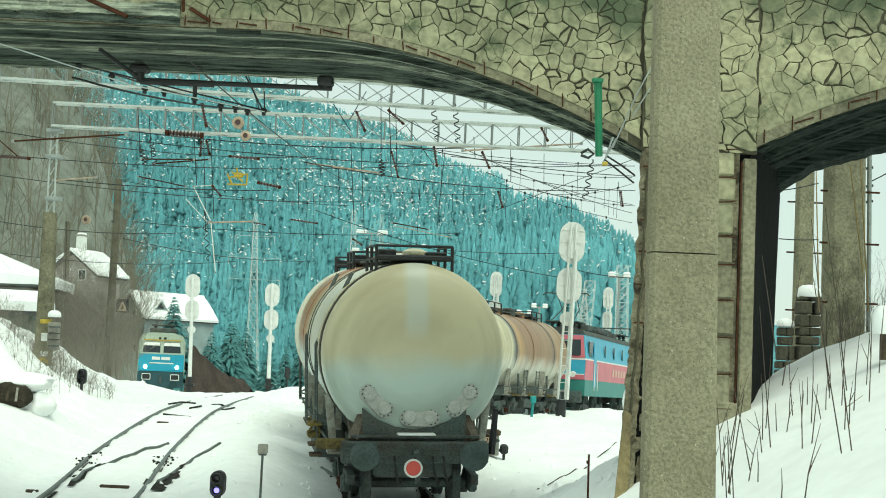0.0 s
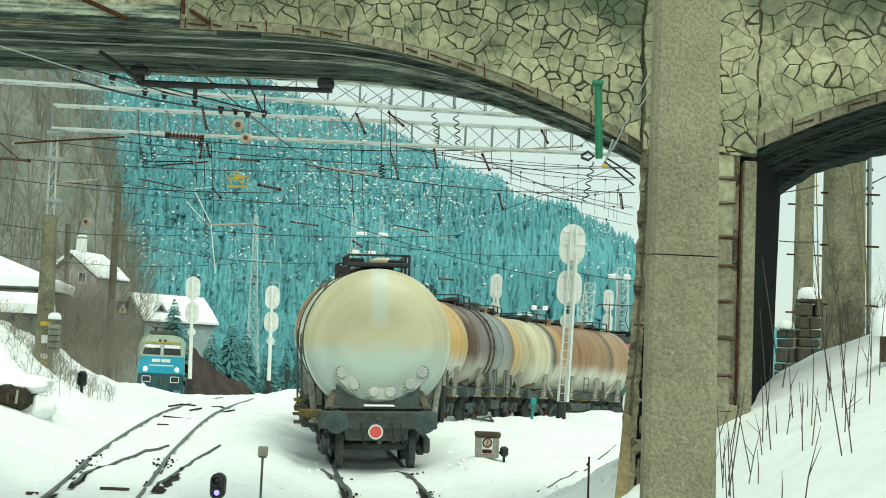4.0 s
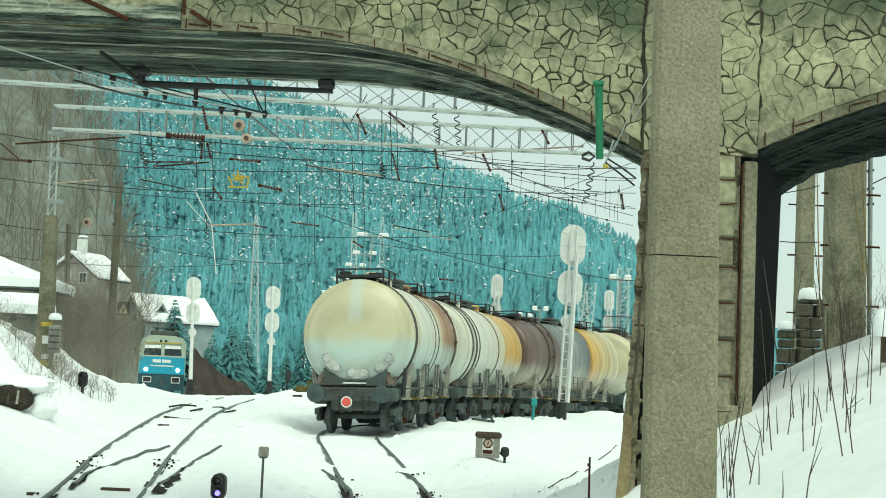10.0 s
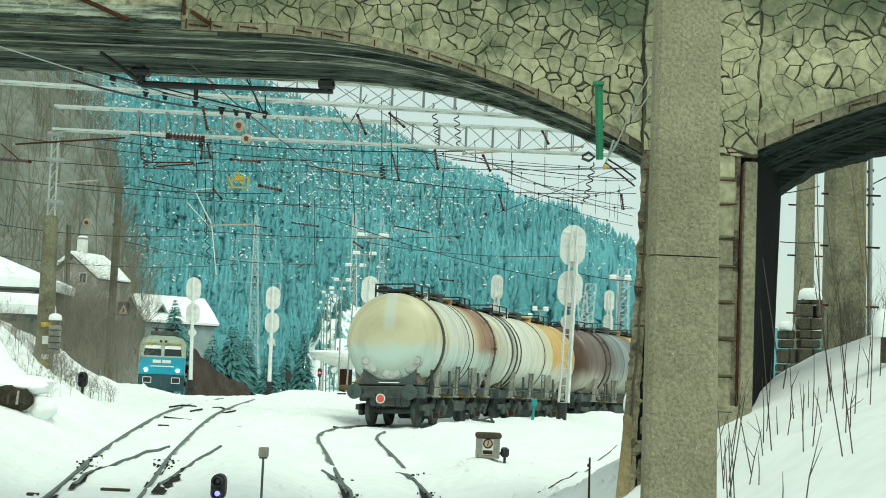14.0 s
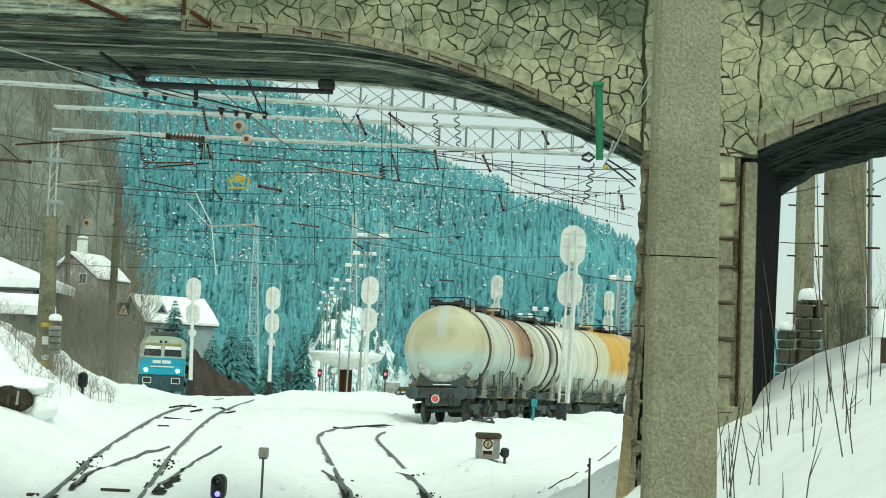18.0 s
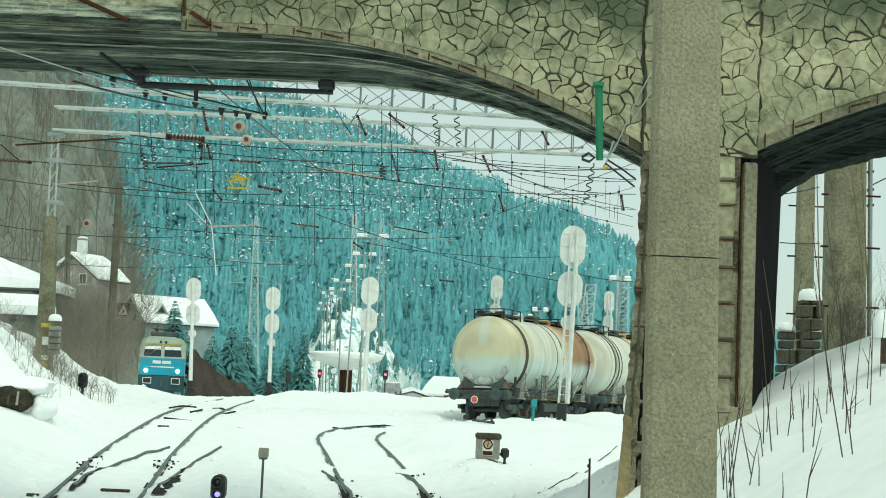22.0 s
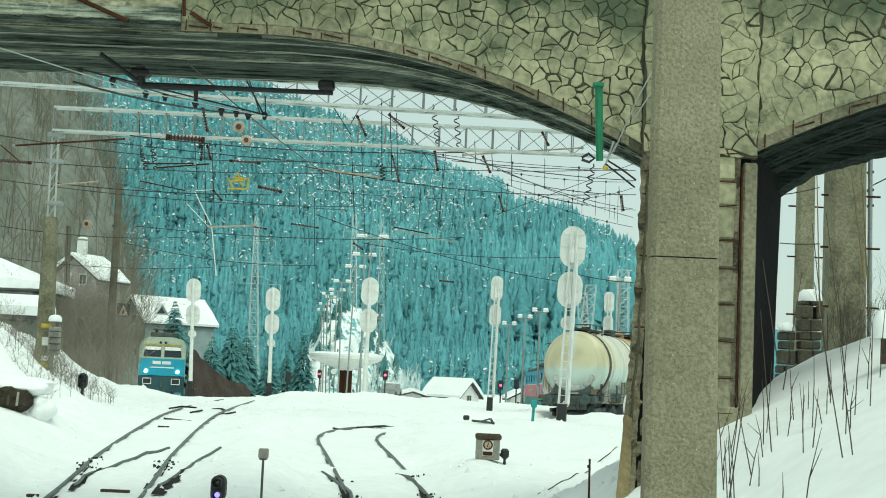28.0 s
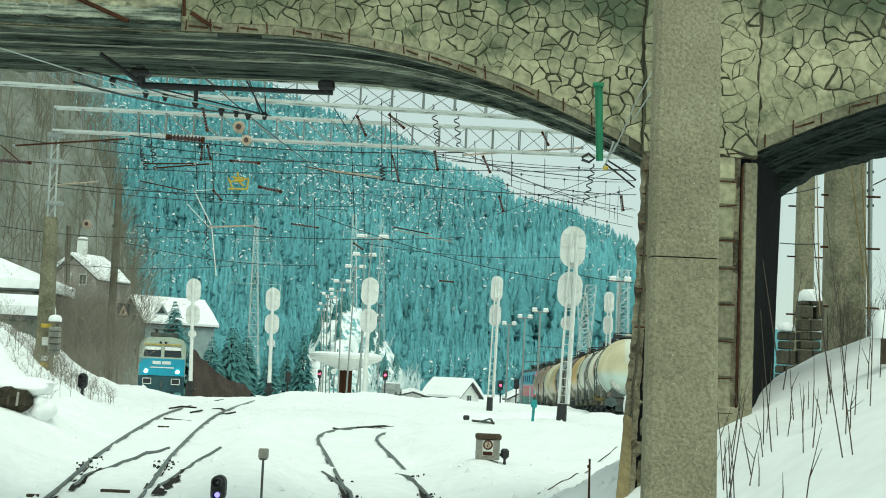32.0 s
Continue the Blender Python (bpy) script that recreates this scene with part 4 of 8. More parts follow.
RINGS = [[(1.62, 0.26, 0.022, True), (2.1, 0.05, 0.016, False), (4.75, 0.05, 0.016, True), (5.35, 0.07, 0.018, True), (7.1, 0.05, 0.012, False)],
         [(0.7, 0.06, 0.016, False), (1.15, 0.12, 0.02, True), (1.7, 0.15, 0.024, True), (2.15, 0.10, 0.02, True), (5.1, 0.07, 0.02, True), (6.3, 0.05, 0.014, False), (8.2, 0.05, 0.012, False)],
         [(0.9, 0.05, 0.014, False), (2.5, 0.13, 0.035, True), (4.6, 0.10, 0.02, False), (6.5, 0.06, 0.014, False), (8.3, 0.05, 0.012, False)],
         [(1.2, 0.05, 0.014, False), (2.4, 0.34, 0.018, False), (4.4, 0.07, 0.018, False), (7.35, 0.24, 0.018, False), (8.6, 0.05, 0.014, False)]]


def stadium(w, h, n=8):
    """Outline of a plate with round ends, standing on its long side w."""
    r = h / 2
    k = w / 2 - r
    pts = [(k + r * math.sin(math.pi * i / n), -r * math.cos(math.pi * i / n)) for i in range(n + 1)]
    return pts + [(-x, -z) for x, z in pts]


WHEEL_R = 0.46
wheelsets = []


def wheelset(parent, x_mid, y, r=WHEEL_R):
    s = Shape()
    roll_x = pose(0, 0, 0, 0, 90, 0)
    s.bar((-0.95, 0, 0), (0.95, 0, 0), 0.08, None, 8)
    for side in (-1, 1):
        s.lathe([(r * 0.3, -0.09), (r * 0.9, -0.03), (r, -0.065), (r, 0.065), (r * 0.9, 0.03), (r * 0.3, 0.09)], Matrix.Translation((side * 0.74, 0, 0)) @ roll_x, 20)
    for k in range(4):
        a = k * math.pi / 2
        for side in (-1, 1):
            s.box((side * 0.82, 0.25 * r * 2 * math.cos(a) * 0.6, 0.25 * r * 2 * math.sin(a) * 0.6), (0.02, 0.07, 0.07))
    ob = part("wheelset", s, DARK, parent, m=pose(x_mid, y, r))
    wheelsets.append((ob, x_mid, y, r))
    return ob


def bogie(parent, y, axles, r=WHEEL_R):
    half = (axles[-1] - axles[0]) / 2 + 0.55
    for side in (-1, 1):
        s = Shape()
        s.slab([(-half, 0.50), (-half, 0.66), (-half * 0.45, 0.70), (-0.3, 0.42), (0.3, 0.42), (half * 0.45, 0.70), (half, 0.66), (half, 0.50),
                (half * 0.4, 0.46), (0.35, 0.22), (-0.35, 0.22), (-half * 0.4, 0.46)], -0.06, 0.06, pose(side * 1.02, y, 0, 0, 0, 90))
        frame_part = part("bogie_frame", s, DARK, parent)
        for a in axles:
            part("axle_box", Shape().box((side * 1.06, y + a, r), (0.16, 0.3, 0.28), 0.04), DARK, frame_part)
        sp = Shape()
        for k in (-0.18, 0.0, 0.18):
            sp.lathe([(0.06, 0.26), (0.075, 0.30), (0.06, 0.34), (0.075, 0.38), (0.06, 0.42)], pose(side * 1.06, y + k, 0.0), 8)
        part("spring", sp, RUST, frame_part)
    part("bolster", Shape().box((0, y, 0.62), (2.0, 0.5, 0.22), 0.04), DARK, parent)
    for a in axles:
        wheelset(parent, 0, y + a, r)


def buffers(parent, y, way, mat=None):
    for side in (-1, 1):
        s = Shape()
        s.lathe([(0.13, 0.0), (0.13, 0.28), (0.10, 0.28), (0.10, 0.48), (0.235, 0.50), (0.235, 0.53), (0.12, 0.56)], pose(side * 0.875, y, 1.06, 90 if way < 0 else -90), 18)
        part("buffer", s, mat or BUFFER, parent, smooth=True)
    s = Shape()
    s.box((0, y + way * 0.12, 1.04), (0.10, 0.24, 0.16), 0.03).bar((0, y + way * 0.2, 1.04), (0, y + way * 0.3, 0.78), 0.035).bar((0, y + way * 0.3, 0.78), (0, y + way * 0.3, 0.6), 0.05)
    part("coupling_hook", s, DARK, parent)


def tank_wagon(label, paint, tail, bands, pipe=0.0):
    """Length along y from 0 (rear buffers) to the front buffers; z 0 is the rail top."""
    w = thing("tank_wagon", label, "tank wagon", group="tank wagons of the train")
    R, ZC, D = 1.52, 2.62, 0.5
    rear, fore = 0.72 if tail else 0.40, WAGON - 0.40
    dish = []
    for i in range(25):
        r = math.sin(i / 24 * math.pi / 2)
        dish.append((max(0.001, R * r), 1 - math.sqrt(max(0, 1 - r * r))))
    prof = [(r, rear + (D if tail else 0.36) * k) for r, k in dish] + [(R, 3.0), (R, WAGON / 2)]
    prof += [(r, fore - 0.36 * k) for r, k in dish[::-1]]
    turn = Matrix.Translation((0, 0, ZC)) @ pose(0, 0, 0, -90)
    tank = part("tank", Shape().lathe(prof, turn, 56), paint, w, smooth=True)
    for y, wd, up, dark in bands:
        s = Shape().lathe([(R - 0.01, y - wd / 2), (R + up, y - wd / 2 + 0.01), (R + up, y + wd / 2 - 0.01), (R - 0.01, y + wd / 2)], turn, 56)
        part("tank_band", s, BAND if dark else paint, tank)
    for end in (0, 1):
        m_end = Matrix.Identity(4) if end == 0 else Matrix.Translation((0, WAGON, 0)) @ pose(0, 0, 0, 0, 0, 180)
        for x, z, tilt in ((0.08, -1.03, 0), (-0.64, -0.76, 45), (0.79, -0.74, -45)) if tail and not end else ():
            rr = math.hypot(x, z) / R
            y = 0.72 + D * (1 - math.sqrt(1 - rr * rr))
            slope = math.degrees(math.atan(D / R * rr / math.sqrt(1 - rr * rr)))
            ang = math.degrees(math.atan2(x, -z))
            m = m_end @ Matrix.Translation((x, y, ZC + z)) @ pose(0, 0, 0, 0, -ang, 0) @ pose(0, 0, 0, -slope) @ pose(0, 0, 0, 0, ang + tilt, 0)
            plate = part("manhole_plate", Shape().slab(stadium(0.66, 0.29), -0.06, 0.05, m), PAD, tank, "grey bolted plate with two covers")
            for k in (-0.17, 0.17):
                part("cover", Shape().lathe([(0.115, 0.05), (0.115, 0.085), (0.09, 0.10)], m @ pose(k, 0, 0, 90), 14), PAD, plate)
            bolts = Shape()
            for px, pz in stadium(0.60, 0.235, 5):
                bolts.lathe([(0.014, 0.055), (0.014, 0.075)], m @ pose(px, 0, pz, 90), 6)
            tagged(part("bolt_ring", bolts, DARK, plate), kind="stuff")
        # saddle brackets, headstock
        for side in (-1, 1):
            s = Shape().bar((side * 0.98, 0.80, 1.22), (side * 0.84, 1.02, 1.62), 0.13, 0.09, 4).bar((side * 0.98, 0.80, 1.22), (side * 1.02, 1.5, 1.66), 0.09, 0.07, 4)
            s.v = [tuple(m_end @ Vector(v)) for v in s.v]
            part("saddle", s, SADDLE, w)
        s = Shape().box((0, 0.72, 1.05), (2.42, 0.16, 0.36), 0.03)
        s.v = [tuple(m_end @ Vector(v)) for v in s.v]
        part("headstock", s, DARK, w)
        s = Shape().box((0, 0.95, 1.30), (2.1, 0.5, 0.05), 0.01)
        s.v = [tuple(m_end @ Vector(v)) for v in s.v]
        part("end_platform", s, DARK, w)
        for x in (-0.35, 0.28, 0.45):
            s = Shape().tube([(x, 0.60, 1.0), (x + 0.02, 0.5, 0.75), (x + 0.08, 0.55, 0.55), (x + 0.14, 0.6, 0.62)], 0.025, 6)
            s.v = [tuple(m_end @ Vector(v)) for v in s.v]
            part("brake_hose", s, BLACK, w)
        ice = Shape().box((0.02, 0.80, 1.34), (0.62, 0.3, 0.035), 0.012)
        ice.v = [tuple(m_end @ Vector(v)) for v in ice.v]
        part("snow_patch", ice, SNOW, w, "thin snow on the end platform")
    buffers(w, 0.62, -1)
    buffers(w, WAGON - 0.62, 1)
    part("underframe", Shape().box((0, WAGON / 2, 0.86), (1.3, WAGON - 1.8, 0.5), 0.05).box((0, WAGON / 2, 0.5), (1.1, 3.0, 0.6), 0.08).box((0, WAGON / 2, 1.2), (1.5, WAGON - 2.0, 0.24), 0.04), UNDER, w)
    for side in (-1, 1):
        part("solebar", Shape().box((side * 0.95, WAGON / 2, 1.06), (0.12, WAGON - 1.6, 0.30), 0.02), UNDER, w)
        # flanged legs that carry the tank, and raking struts at both ends
        for y in (1.75, 4.0, 6.2, 8.3):
            leg = Shape().slab([(side * 1.20, 0.98), (side * 1.26, 0.98), (side * 1.36, 1.86), (side * 1.28, 1.82)], y - 0.10, y + 0.10)
            for k in (-0.11, 0.09):
                leg.slab([(side * 1.20, 0.92), (side * 1.30, 0.92), (side * 1.42, 1.90), (side * 1.34, 1.90)], y + k, y + k + 0.02)
            leg.box((side * 1.25, y, 0.93), (0.22, 0.3, 0.05), 0.01)
            part("tank_leg", leg, LEG, w)
        for y, way in ((1.95, 1), (8.05, -1)):
            part("raking_strut", Shape().bar((side * 1.16, y, 1.72), (side * 1.10, y + way * 0.75, 1.02), 0.075, None, 4), LEG, w)
        for y in (3.1, 6.9):
            part("drain_pipe", Shape().tube([(side * 1.30, y, 1.75), (side * 1.32, y, 1.2), (side * 1.2, y + 0.25, 0.95)], 0.045, 7), UNDER, w)
        rail_side = Shape().bar((side * 1.42, 0.9, 1.22), (side * 1.42, WAGON - 0.9, 1.22), 0.02)
        for y in (0.9, 2.9, 4.9, 6.9, 9.1):
            rail_side.bar((side * 1.42, y, 1.22), (side * 1.0, y, 1.1), 0.018)
        part("side_rail", rail_side, UNDER, w)
        for y, ln in ((2.7, 0.9), (5.0, 1.3), (7.4, 0.8)):
            part("step_board", Shape().box((side * 1.36, y, 0.92), (0.2, ln * 0.6, 0.045), 0.01).bar((side * 1.36, y - ln * 0.25, 0.92), (side * 1.0, y - ln * 0.25, 1.05), 0.02).bar((side * 1.36, y + ln * 0.25, 0.92), (side * 1.0, y + ln * 0.25, 1.05), 0.02), DIRTYY, w, "worn yellow step board")
        for y in (2.4, 5.6) if side < 0 else (3.3, 4.9):
            lad = Shape()
            for k in (-0.2, 0.2):
                lad.bar((side * 1.50, y + k, 1.0), (side * 1.54, y + k, 2.7 if side < 0 else 1.9), 0.02)
                if side < 0:
                    lad.bar((side * 1.54, y + k, 2.7), (side * 0.95, y + k, 3.95), 0.02)
            for j in range(7 if side < 0 else 4):
                z = 1.1 + j * 0.25
                lad.bar((side * 1.52, y - 0.2, z), (side * 1.52, y + 0.2, z), 0.014)
            for j in range(5 if side < 0 else 0):
                f = j / 5
                lad.bar((side * (1.54 - 0.59 * f), y - 0.2, 2.7 + 1.25 * f), (side * (1.54 - 0.59 * f), y + 0.2, 2.7 + 1.25 * f), 0.014)
            part("ladder", lad, UNDER, w)
        gear = Shape()
        for y in (3.6, 4.6, 5.3, 6.2):
            gear.lathe([(0.16, -0.25), (0.18, -0.2), (0.18, 0.2), (0.16, 0.25)], pose(side * 0.75, y, 0.66, 0, 90, 0), 12)
        gear.bar((side * 0.7, 2.6, 0.55), (side * 0.7, 7.3, 0.55), 0.03).tube([(side * 1.1, 4.1, 1.0), (side * 1.15, 4.3, 0.6), (side * 0.9, 5.0, 0.5)], 0.03)
        gear.box((side * 1.0, 5.0, 0.62), (0.3, 1.3, 0.34), 0.04)
        part("brake_gear", gear, UNDER, w)
    if pipe:
        ring = Shape()
        pts = [((R + 0.07) * math.sin(a), pipe + 0.05 * math.sin(a * 3), ZC + (R + 0.07) * math.cos(a)) for a in [i * 0.13 for i in range(-2, 18)]]
        ring.tube(pts + [(1.28, pipe, 1.5), (1.25, pipe, 1.0)], 0.035, 6)
        for p in pts[4::5]:
            ring.box(p, (0.10, 0.14, 0.10), 0.02)
        part("vent_pipe", ring, SADDLE, w, "rusty pipe bent round the barrel")
    # walkway and domes on the top
    top = Shape().box((0, WAGON / 2, ZC + R + 0.06), (0.75, WAGON - 2.6, 0.05), 0.01)
    for y in (1.7, 3.3, 5.0, 6.7, 8.3):
        top.box((0, y, ZC + R), (0.7, 0.06, 0.14))
    part("walkway", top, DARK, w)
    for y0, y1, x in ((1.3, 2.9, 0.64), (7.3, 8.7, 0.5)):
        h = ZC + R - 0.06
        rails = Shape()
        for sx in (-x, x):
            for z in (0.12, 0.34):
                rails.bar((sx, y0, h + z), (sx, y1, h + z), 0.022)
            for y in (y0, (y0 + y1) / 2, y1):
                rails.bar((sx, y, h - 0.1), (sx, y, h + 0.34), 0.03)
        rails.bar((-x, y0, h + 0.34), (x, y0, h + 0.34), 0.022).bar((-x, y0, h + 0.14), (x, y0, h + 0.14), 0.05)
        rails.box((-x * 0.7, y0 + 0.2, h + 0.2), (0.3, 0.25, 0.16), 0.02).box((x * 0.6, y0 + 0.2, h + 0.18), (0.35, 0.25, 0.14), 0.02)
        part("top_railing", rails, BLACK, w)
    for y, r, h in ((2.2, 0.20, 0.26), (3.7, 0.28, 0.2), (5.2, 0.34, 0.28), (6.6, 0.28, 0.2)):
        dome = part("dome", Shape().lathe([(r, ZC + R - 0.1), (r, ZC + R + h * 0.6), (r * 1.12, ZC + R + h * 0.6), (r * 1.12, ZC + R + h * 0.8), (r * 0.5, ZC + R + h)], pose(0.12, y, 0), 16), paint if r < 0.3 else DARK, w)
    bogie(w, 2.3, (-0.9, 0.9))
    bogie(w, WAGON - 2.3, (-0.9, 0.9))
    if tail:
        disc = part("tail_disc", Shape().lathe([(0.150, 0.0), (0.150, 0.02)], pose(-0.08, 0.27, 0.85, 90), 28), WHITE, w, "round red tail disc with a white rim")
        part("red_face", Shape().lathe([(0.118, 0.02), (0.112, 0.028)], pose(-0.08, 0.27, 0.85, 90), 28), RED, disc)
        part("disc_bracket", Shape().box((-0.08, 0.45, 0.98), (0.05, 0.36, 0.05), 0.01).box((-0.08, 0.30, 0.95), (0.05, 0.03, 0.2), 0.01), DARK, disc)
        arc = [(x, ZC - math.sqrt(1.22**2 - x * x)) for x in (-0.86, -0.6, -0.3, 0.0, 0.3, 0.6, 0.86)]
        part("cradle", Shape().slab([(-0.86, 1.22)] + arc + [(0.86, 1.22)], 0.86, 0.92), UNDER, w)
        part("corner_beam", Shape().box((-1.36, 0.85, 1.17), (0.5, 0.14, 0.17), 0.03), DIRTYY, w, "dirty yellow corner beam")
        for x, y, z in ((-1.62, 1.1, 1.14), (-1.60, 1.0, 0.98)):
            part("foot_board", Shape().box((x, y, z), (0.2, 0.3, 0.05), 0.01), WOOD, w)
        lever = Shape().box((-1.55, 2.4, 1.34), (0.24, 0.5, 0.05), 0.01).box((-1.55, 2.4, 1.16), (0.22, 0.4, 0.10), 0.02).bar((-1.66, 2.2, 1.2), (-1.52, 2.2, 1.42), 0.02).bar((-1.44, 2.2, 1.2), (-1.56, 2.2, 1.42), 0.02)
        part("hand_lever", lever, DIRTYY, w, "yellow hand lever frame")
        part("side_box", Shape().box((-1.25, 3.2, 1.05), (0.5, 1.6, 0.6), 0.04), DARK, w)
        part("corner_handle", Shape().bar((1.30, 0.9, 1.0), (1.36, 0.9, 1.75), 0.07, 0.05, 6), BLACK, w)
    return w


LBLUE = material("blue_loco_paint", (0.06, 0.36, 0.52), 0.4, 0, 0.15, 1.5, 0.05, 20)
LPINK = material("red_loco_paint", (0.62, 0.16, 0.20), 0.45, 0, 0.2, 1.5, 0.05, 20)
LGREEN = material("green_loco_paint", (0.05, 0.25, 0.22), 0.5, 0, 0.2, 1.5, 0.05, 20)
LETTER = material("faded_lettering", (0.66, 0.40, 0.34), 0.5, 0, 0.2, 2, 0, 20)
GLASS = material("dark_window_glass", (0.02, 0.03, 0.035), 0.08, 0, 0.1, 2, 0, 10)


def side_band(z0, z1, x=1.46, y0=0.9, y1=17.6):
    """A painted band round the loco's body, with slanted ends."""
    s = Shape()
    def ends(z):
        k = max(0.0, z - 1.9) * 0.22
        return y0 + k, y1 - k
    a0, b0 = ends(z0)
    a1, b1 = ends(z1)
    xi0, xi1 = x - max(0, z0 - 2.9) * 0.22, x - max(0, z1 - 2.9) * 0.22
    s.v = [(-xi0, a0, z0), (xi0, a0, z0), (xi0, b0, z0), (-xi0, b0, z0), (-xi1, a1, z1), (xi1, a1, z1), (xi1, b1, z1), (-xi1, b1, z1)]
    s.f = [(0, 1, 2, 3), (4, 5, 6, 7), (0, 1, 5, 4), (1, 2, 6, 5), (2, 3, 7, 6), (3, 0, 4, 7)]
    return s


def pantograph(parent, y, z, up):
    s = Shape().box((0, y, z), (1.5, 1.8, 0.06), 0.01)
    for sx in (-0.5, 0.5):
        s.lathe([(0.07, z - 0.3), (0.10, z - 0.24), (0.06, z - 0.18), (0.10, z - 0.12), (0.06, z)], pose(sx, y - 0.6, 0), 8)
        s.lathe([(0.07, z - 0.3), (0.10, z - 0.24), (0.06, z - 0.18), (0.10, z - 0.12), (0.06, z)], pose(sx, y + 0.6, 0), 8)
        s.bar((sx, y - 0.8, z + 0.05), (sx * 0.8, y + 0.9, z + 0.1 + up * 0.5), 0.025)
        s.bar((sx * 0.8, y + 0.9, z + 0.1 + up * 0.5), (sx * 0.9, y - 0.2, z + 0.2 + up), 0.02)
    s.bar((-0.95, y - 0.2, z + 0.22 + up), (0.95, y - 0.2, z + 0.22 + up), 0.03).bar((-0.95, y - 0.2, z + 0.22 + up), (-1.1, y - 0.2, z + 0.1 + up), 0.025).bar((0.95, y - 0.2, z + 0.22 + up), (1.1, y - 0.2, z + 0.1 + up), 0.025)
    part("pantograph", s, DARK, parent)


def loco():
    w = thing("electric_locomotive", "blue, red and green electric locomotive pulling the tank wagons", "locomotive")
    part("skirt", side_band(1.05, 1.75), LGREEN, w, "green lower band")
    part("red_band", side_band(1.752, 2.62), LPINK, w)
    part("white_stripe", side_band(2.62, 2.68, 1.465), WHITE, w)
    part("body", side_band(2.68, 3.72), LBLUE, w)
    part("roof", Shape().slab([(-1.30, 3.72), (-1.15, 3.95), (-0.6, 4.05), (0.6, 4.05), (1.15, 3.95), (1.30, 3.72)], 1.5, 17.0), DARK, w)
    for end, sgn in ((0.9, 1), (17.6, -1)):
        cab = Shape()
        y = end - sgn * 0.012
        cab.v = [(-1.44, y, 1.76), (1.44, y, 1.76), (1.44, y + sgn * 0.16, 2.61), (-1.44, y + sgn * 0.16, 2.61)]
        cab.v += [(a, b + sgn * 0.02, c) for a, b, c in cab.v]
        cab.f = [(0, 1, 2, 3), (4, 5, 6, 7), (0, 1, 5, 4), (2, 3, 7, 6), (1, 2, 6, 5), (3, 0, 4, 7)]
        face = part("cab_front", cab, LBLUE, w)
        top = Shape()
        top.v = [(-1.40, y + sgn * 0.165, 2.70), (1.40, y + sgn * 0.165, 2.70), (1.26, y + sgn * 0.40, 3.70), (-1.26, y + sgn * 0.40, 3.70)]
        top.v += [(a, b + sgn * 0.02, c) for a, b, c in top.v]
        top.f = [(0, 1, 2, 3), (4, 5, 6, 7), (0, 1, 5, 4), (2, 3, 7, 6), (1, 2, 6, 5), (3, 0, 4, 7)]
        part("window_surround", top, LPINK, face, "red window surround")
        part("end_stripe", Shape().box((0, y - sgn * 0.01, 1.86), (2.86, 0.03, 0.2), 0), LPINK, face, "red stripe")
        part("end_line", Shape().box((0, y - sgn * 0.01, 1.98), (2.86, 0.03, 0.04), 0), WHITE, face, "white line")
        for sx in (-0.66, 0.66):
            k = (2.75 - 1.9) * 0.22
            k2 = (3.5 - 1.9) * 0.22
            win = Shape()
            win.v = [(sx - 0.55, end + sgn * (k - 0.05), 2.80), (sx + 0.55, end + sgn * (k - 0.05), 2.80), (sx + 0.5, end + sgn * (k2 - 0.05), 3.5), (sx - 0.5, end + sgn * (k2 - 0.05), 3.5)]
            win.v += [(a, b + sgn * 0.015, c) for a, b, c in win.v]
            win.f = [(0, 1, 2, 3), (4, 5, 6, 7), (0, 1, 5, 4), (2, 3, 7, 6), (1, 2, 6, 5), (3, 0, 4, 7)]
            part("windscreen", win, GLASS, w)
            part("headlight", Shape().lathe([(0.16, 0), (0.16, 0.05), (0.1, 0.07)], pose(sx * 1.4, end + sgn * 0.03, 1.95, 90 * sgn), 14), WHITE, w)
        buffers(w, end - 0.2 * sgn, -sgn)
        part("bumper_beam", Shape().box((0, end - sgn * 0.1, 1.0), (2.7, 0.3, 0.5), 0.04), DARK, w)
    for side in (-1, 1):
        for y in (5.6, 7.9, 10.2, 12.5):
            part("porthole", Shape().slab([(x, 3.14 + z) for z, x in stadium(0.56, 0.17)], -0.02, 0.02, pose(side * 1.435, y, 0, 0, 0, 90)), GLASS, w)
        for y0 in (2.1, 16.4):
            part("cab_window", Shape().box((side * 1.43, y0, 3.1), (0.05, 0.75, 0.7), 0.01), GLASS, w)
            part("cab_door", Shape().box((side * 1.46, y0 + (1.0 if y0 < 5 else -1.0), 2.45), (0.03, 0.62, 2.0), 0.01), LBLUE, w)
            for k in (-0.36, 0.36):
                part("handrail", Shape().bar((side * 1.52, y0 + (1.0 if y0 < 5 else -1.0) + k, 1.3), (side * 1.52, y0 + (1.0 if y0 < 5 else -1.0) + k, 2.5), 0.018), WHITE, w)
        plate = Shape()
        for i in range(6):
            plate.box((side * 1.475, 7.6 + i * 0.75, 2.2), (0.02, 0.5, 0.34))
        part("lettering", plate, LETTER, w, "pale letter blocks on the red band")
    gear = Shape()
    for y, a, b, c in ((5.5, 1.4, 1.2, 0.3), (8.0, 1.6, 1.8, 0.25), (11.0, 1.2, 1.5, 0.35), (13.2, 1.0, 1.0, 0.3)):
        gear.box((0, y, 4.05 + c / 2), (a, b, c), 0.05)
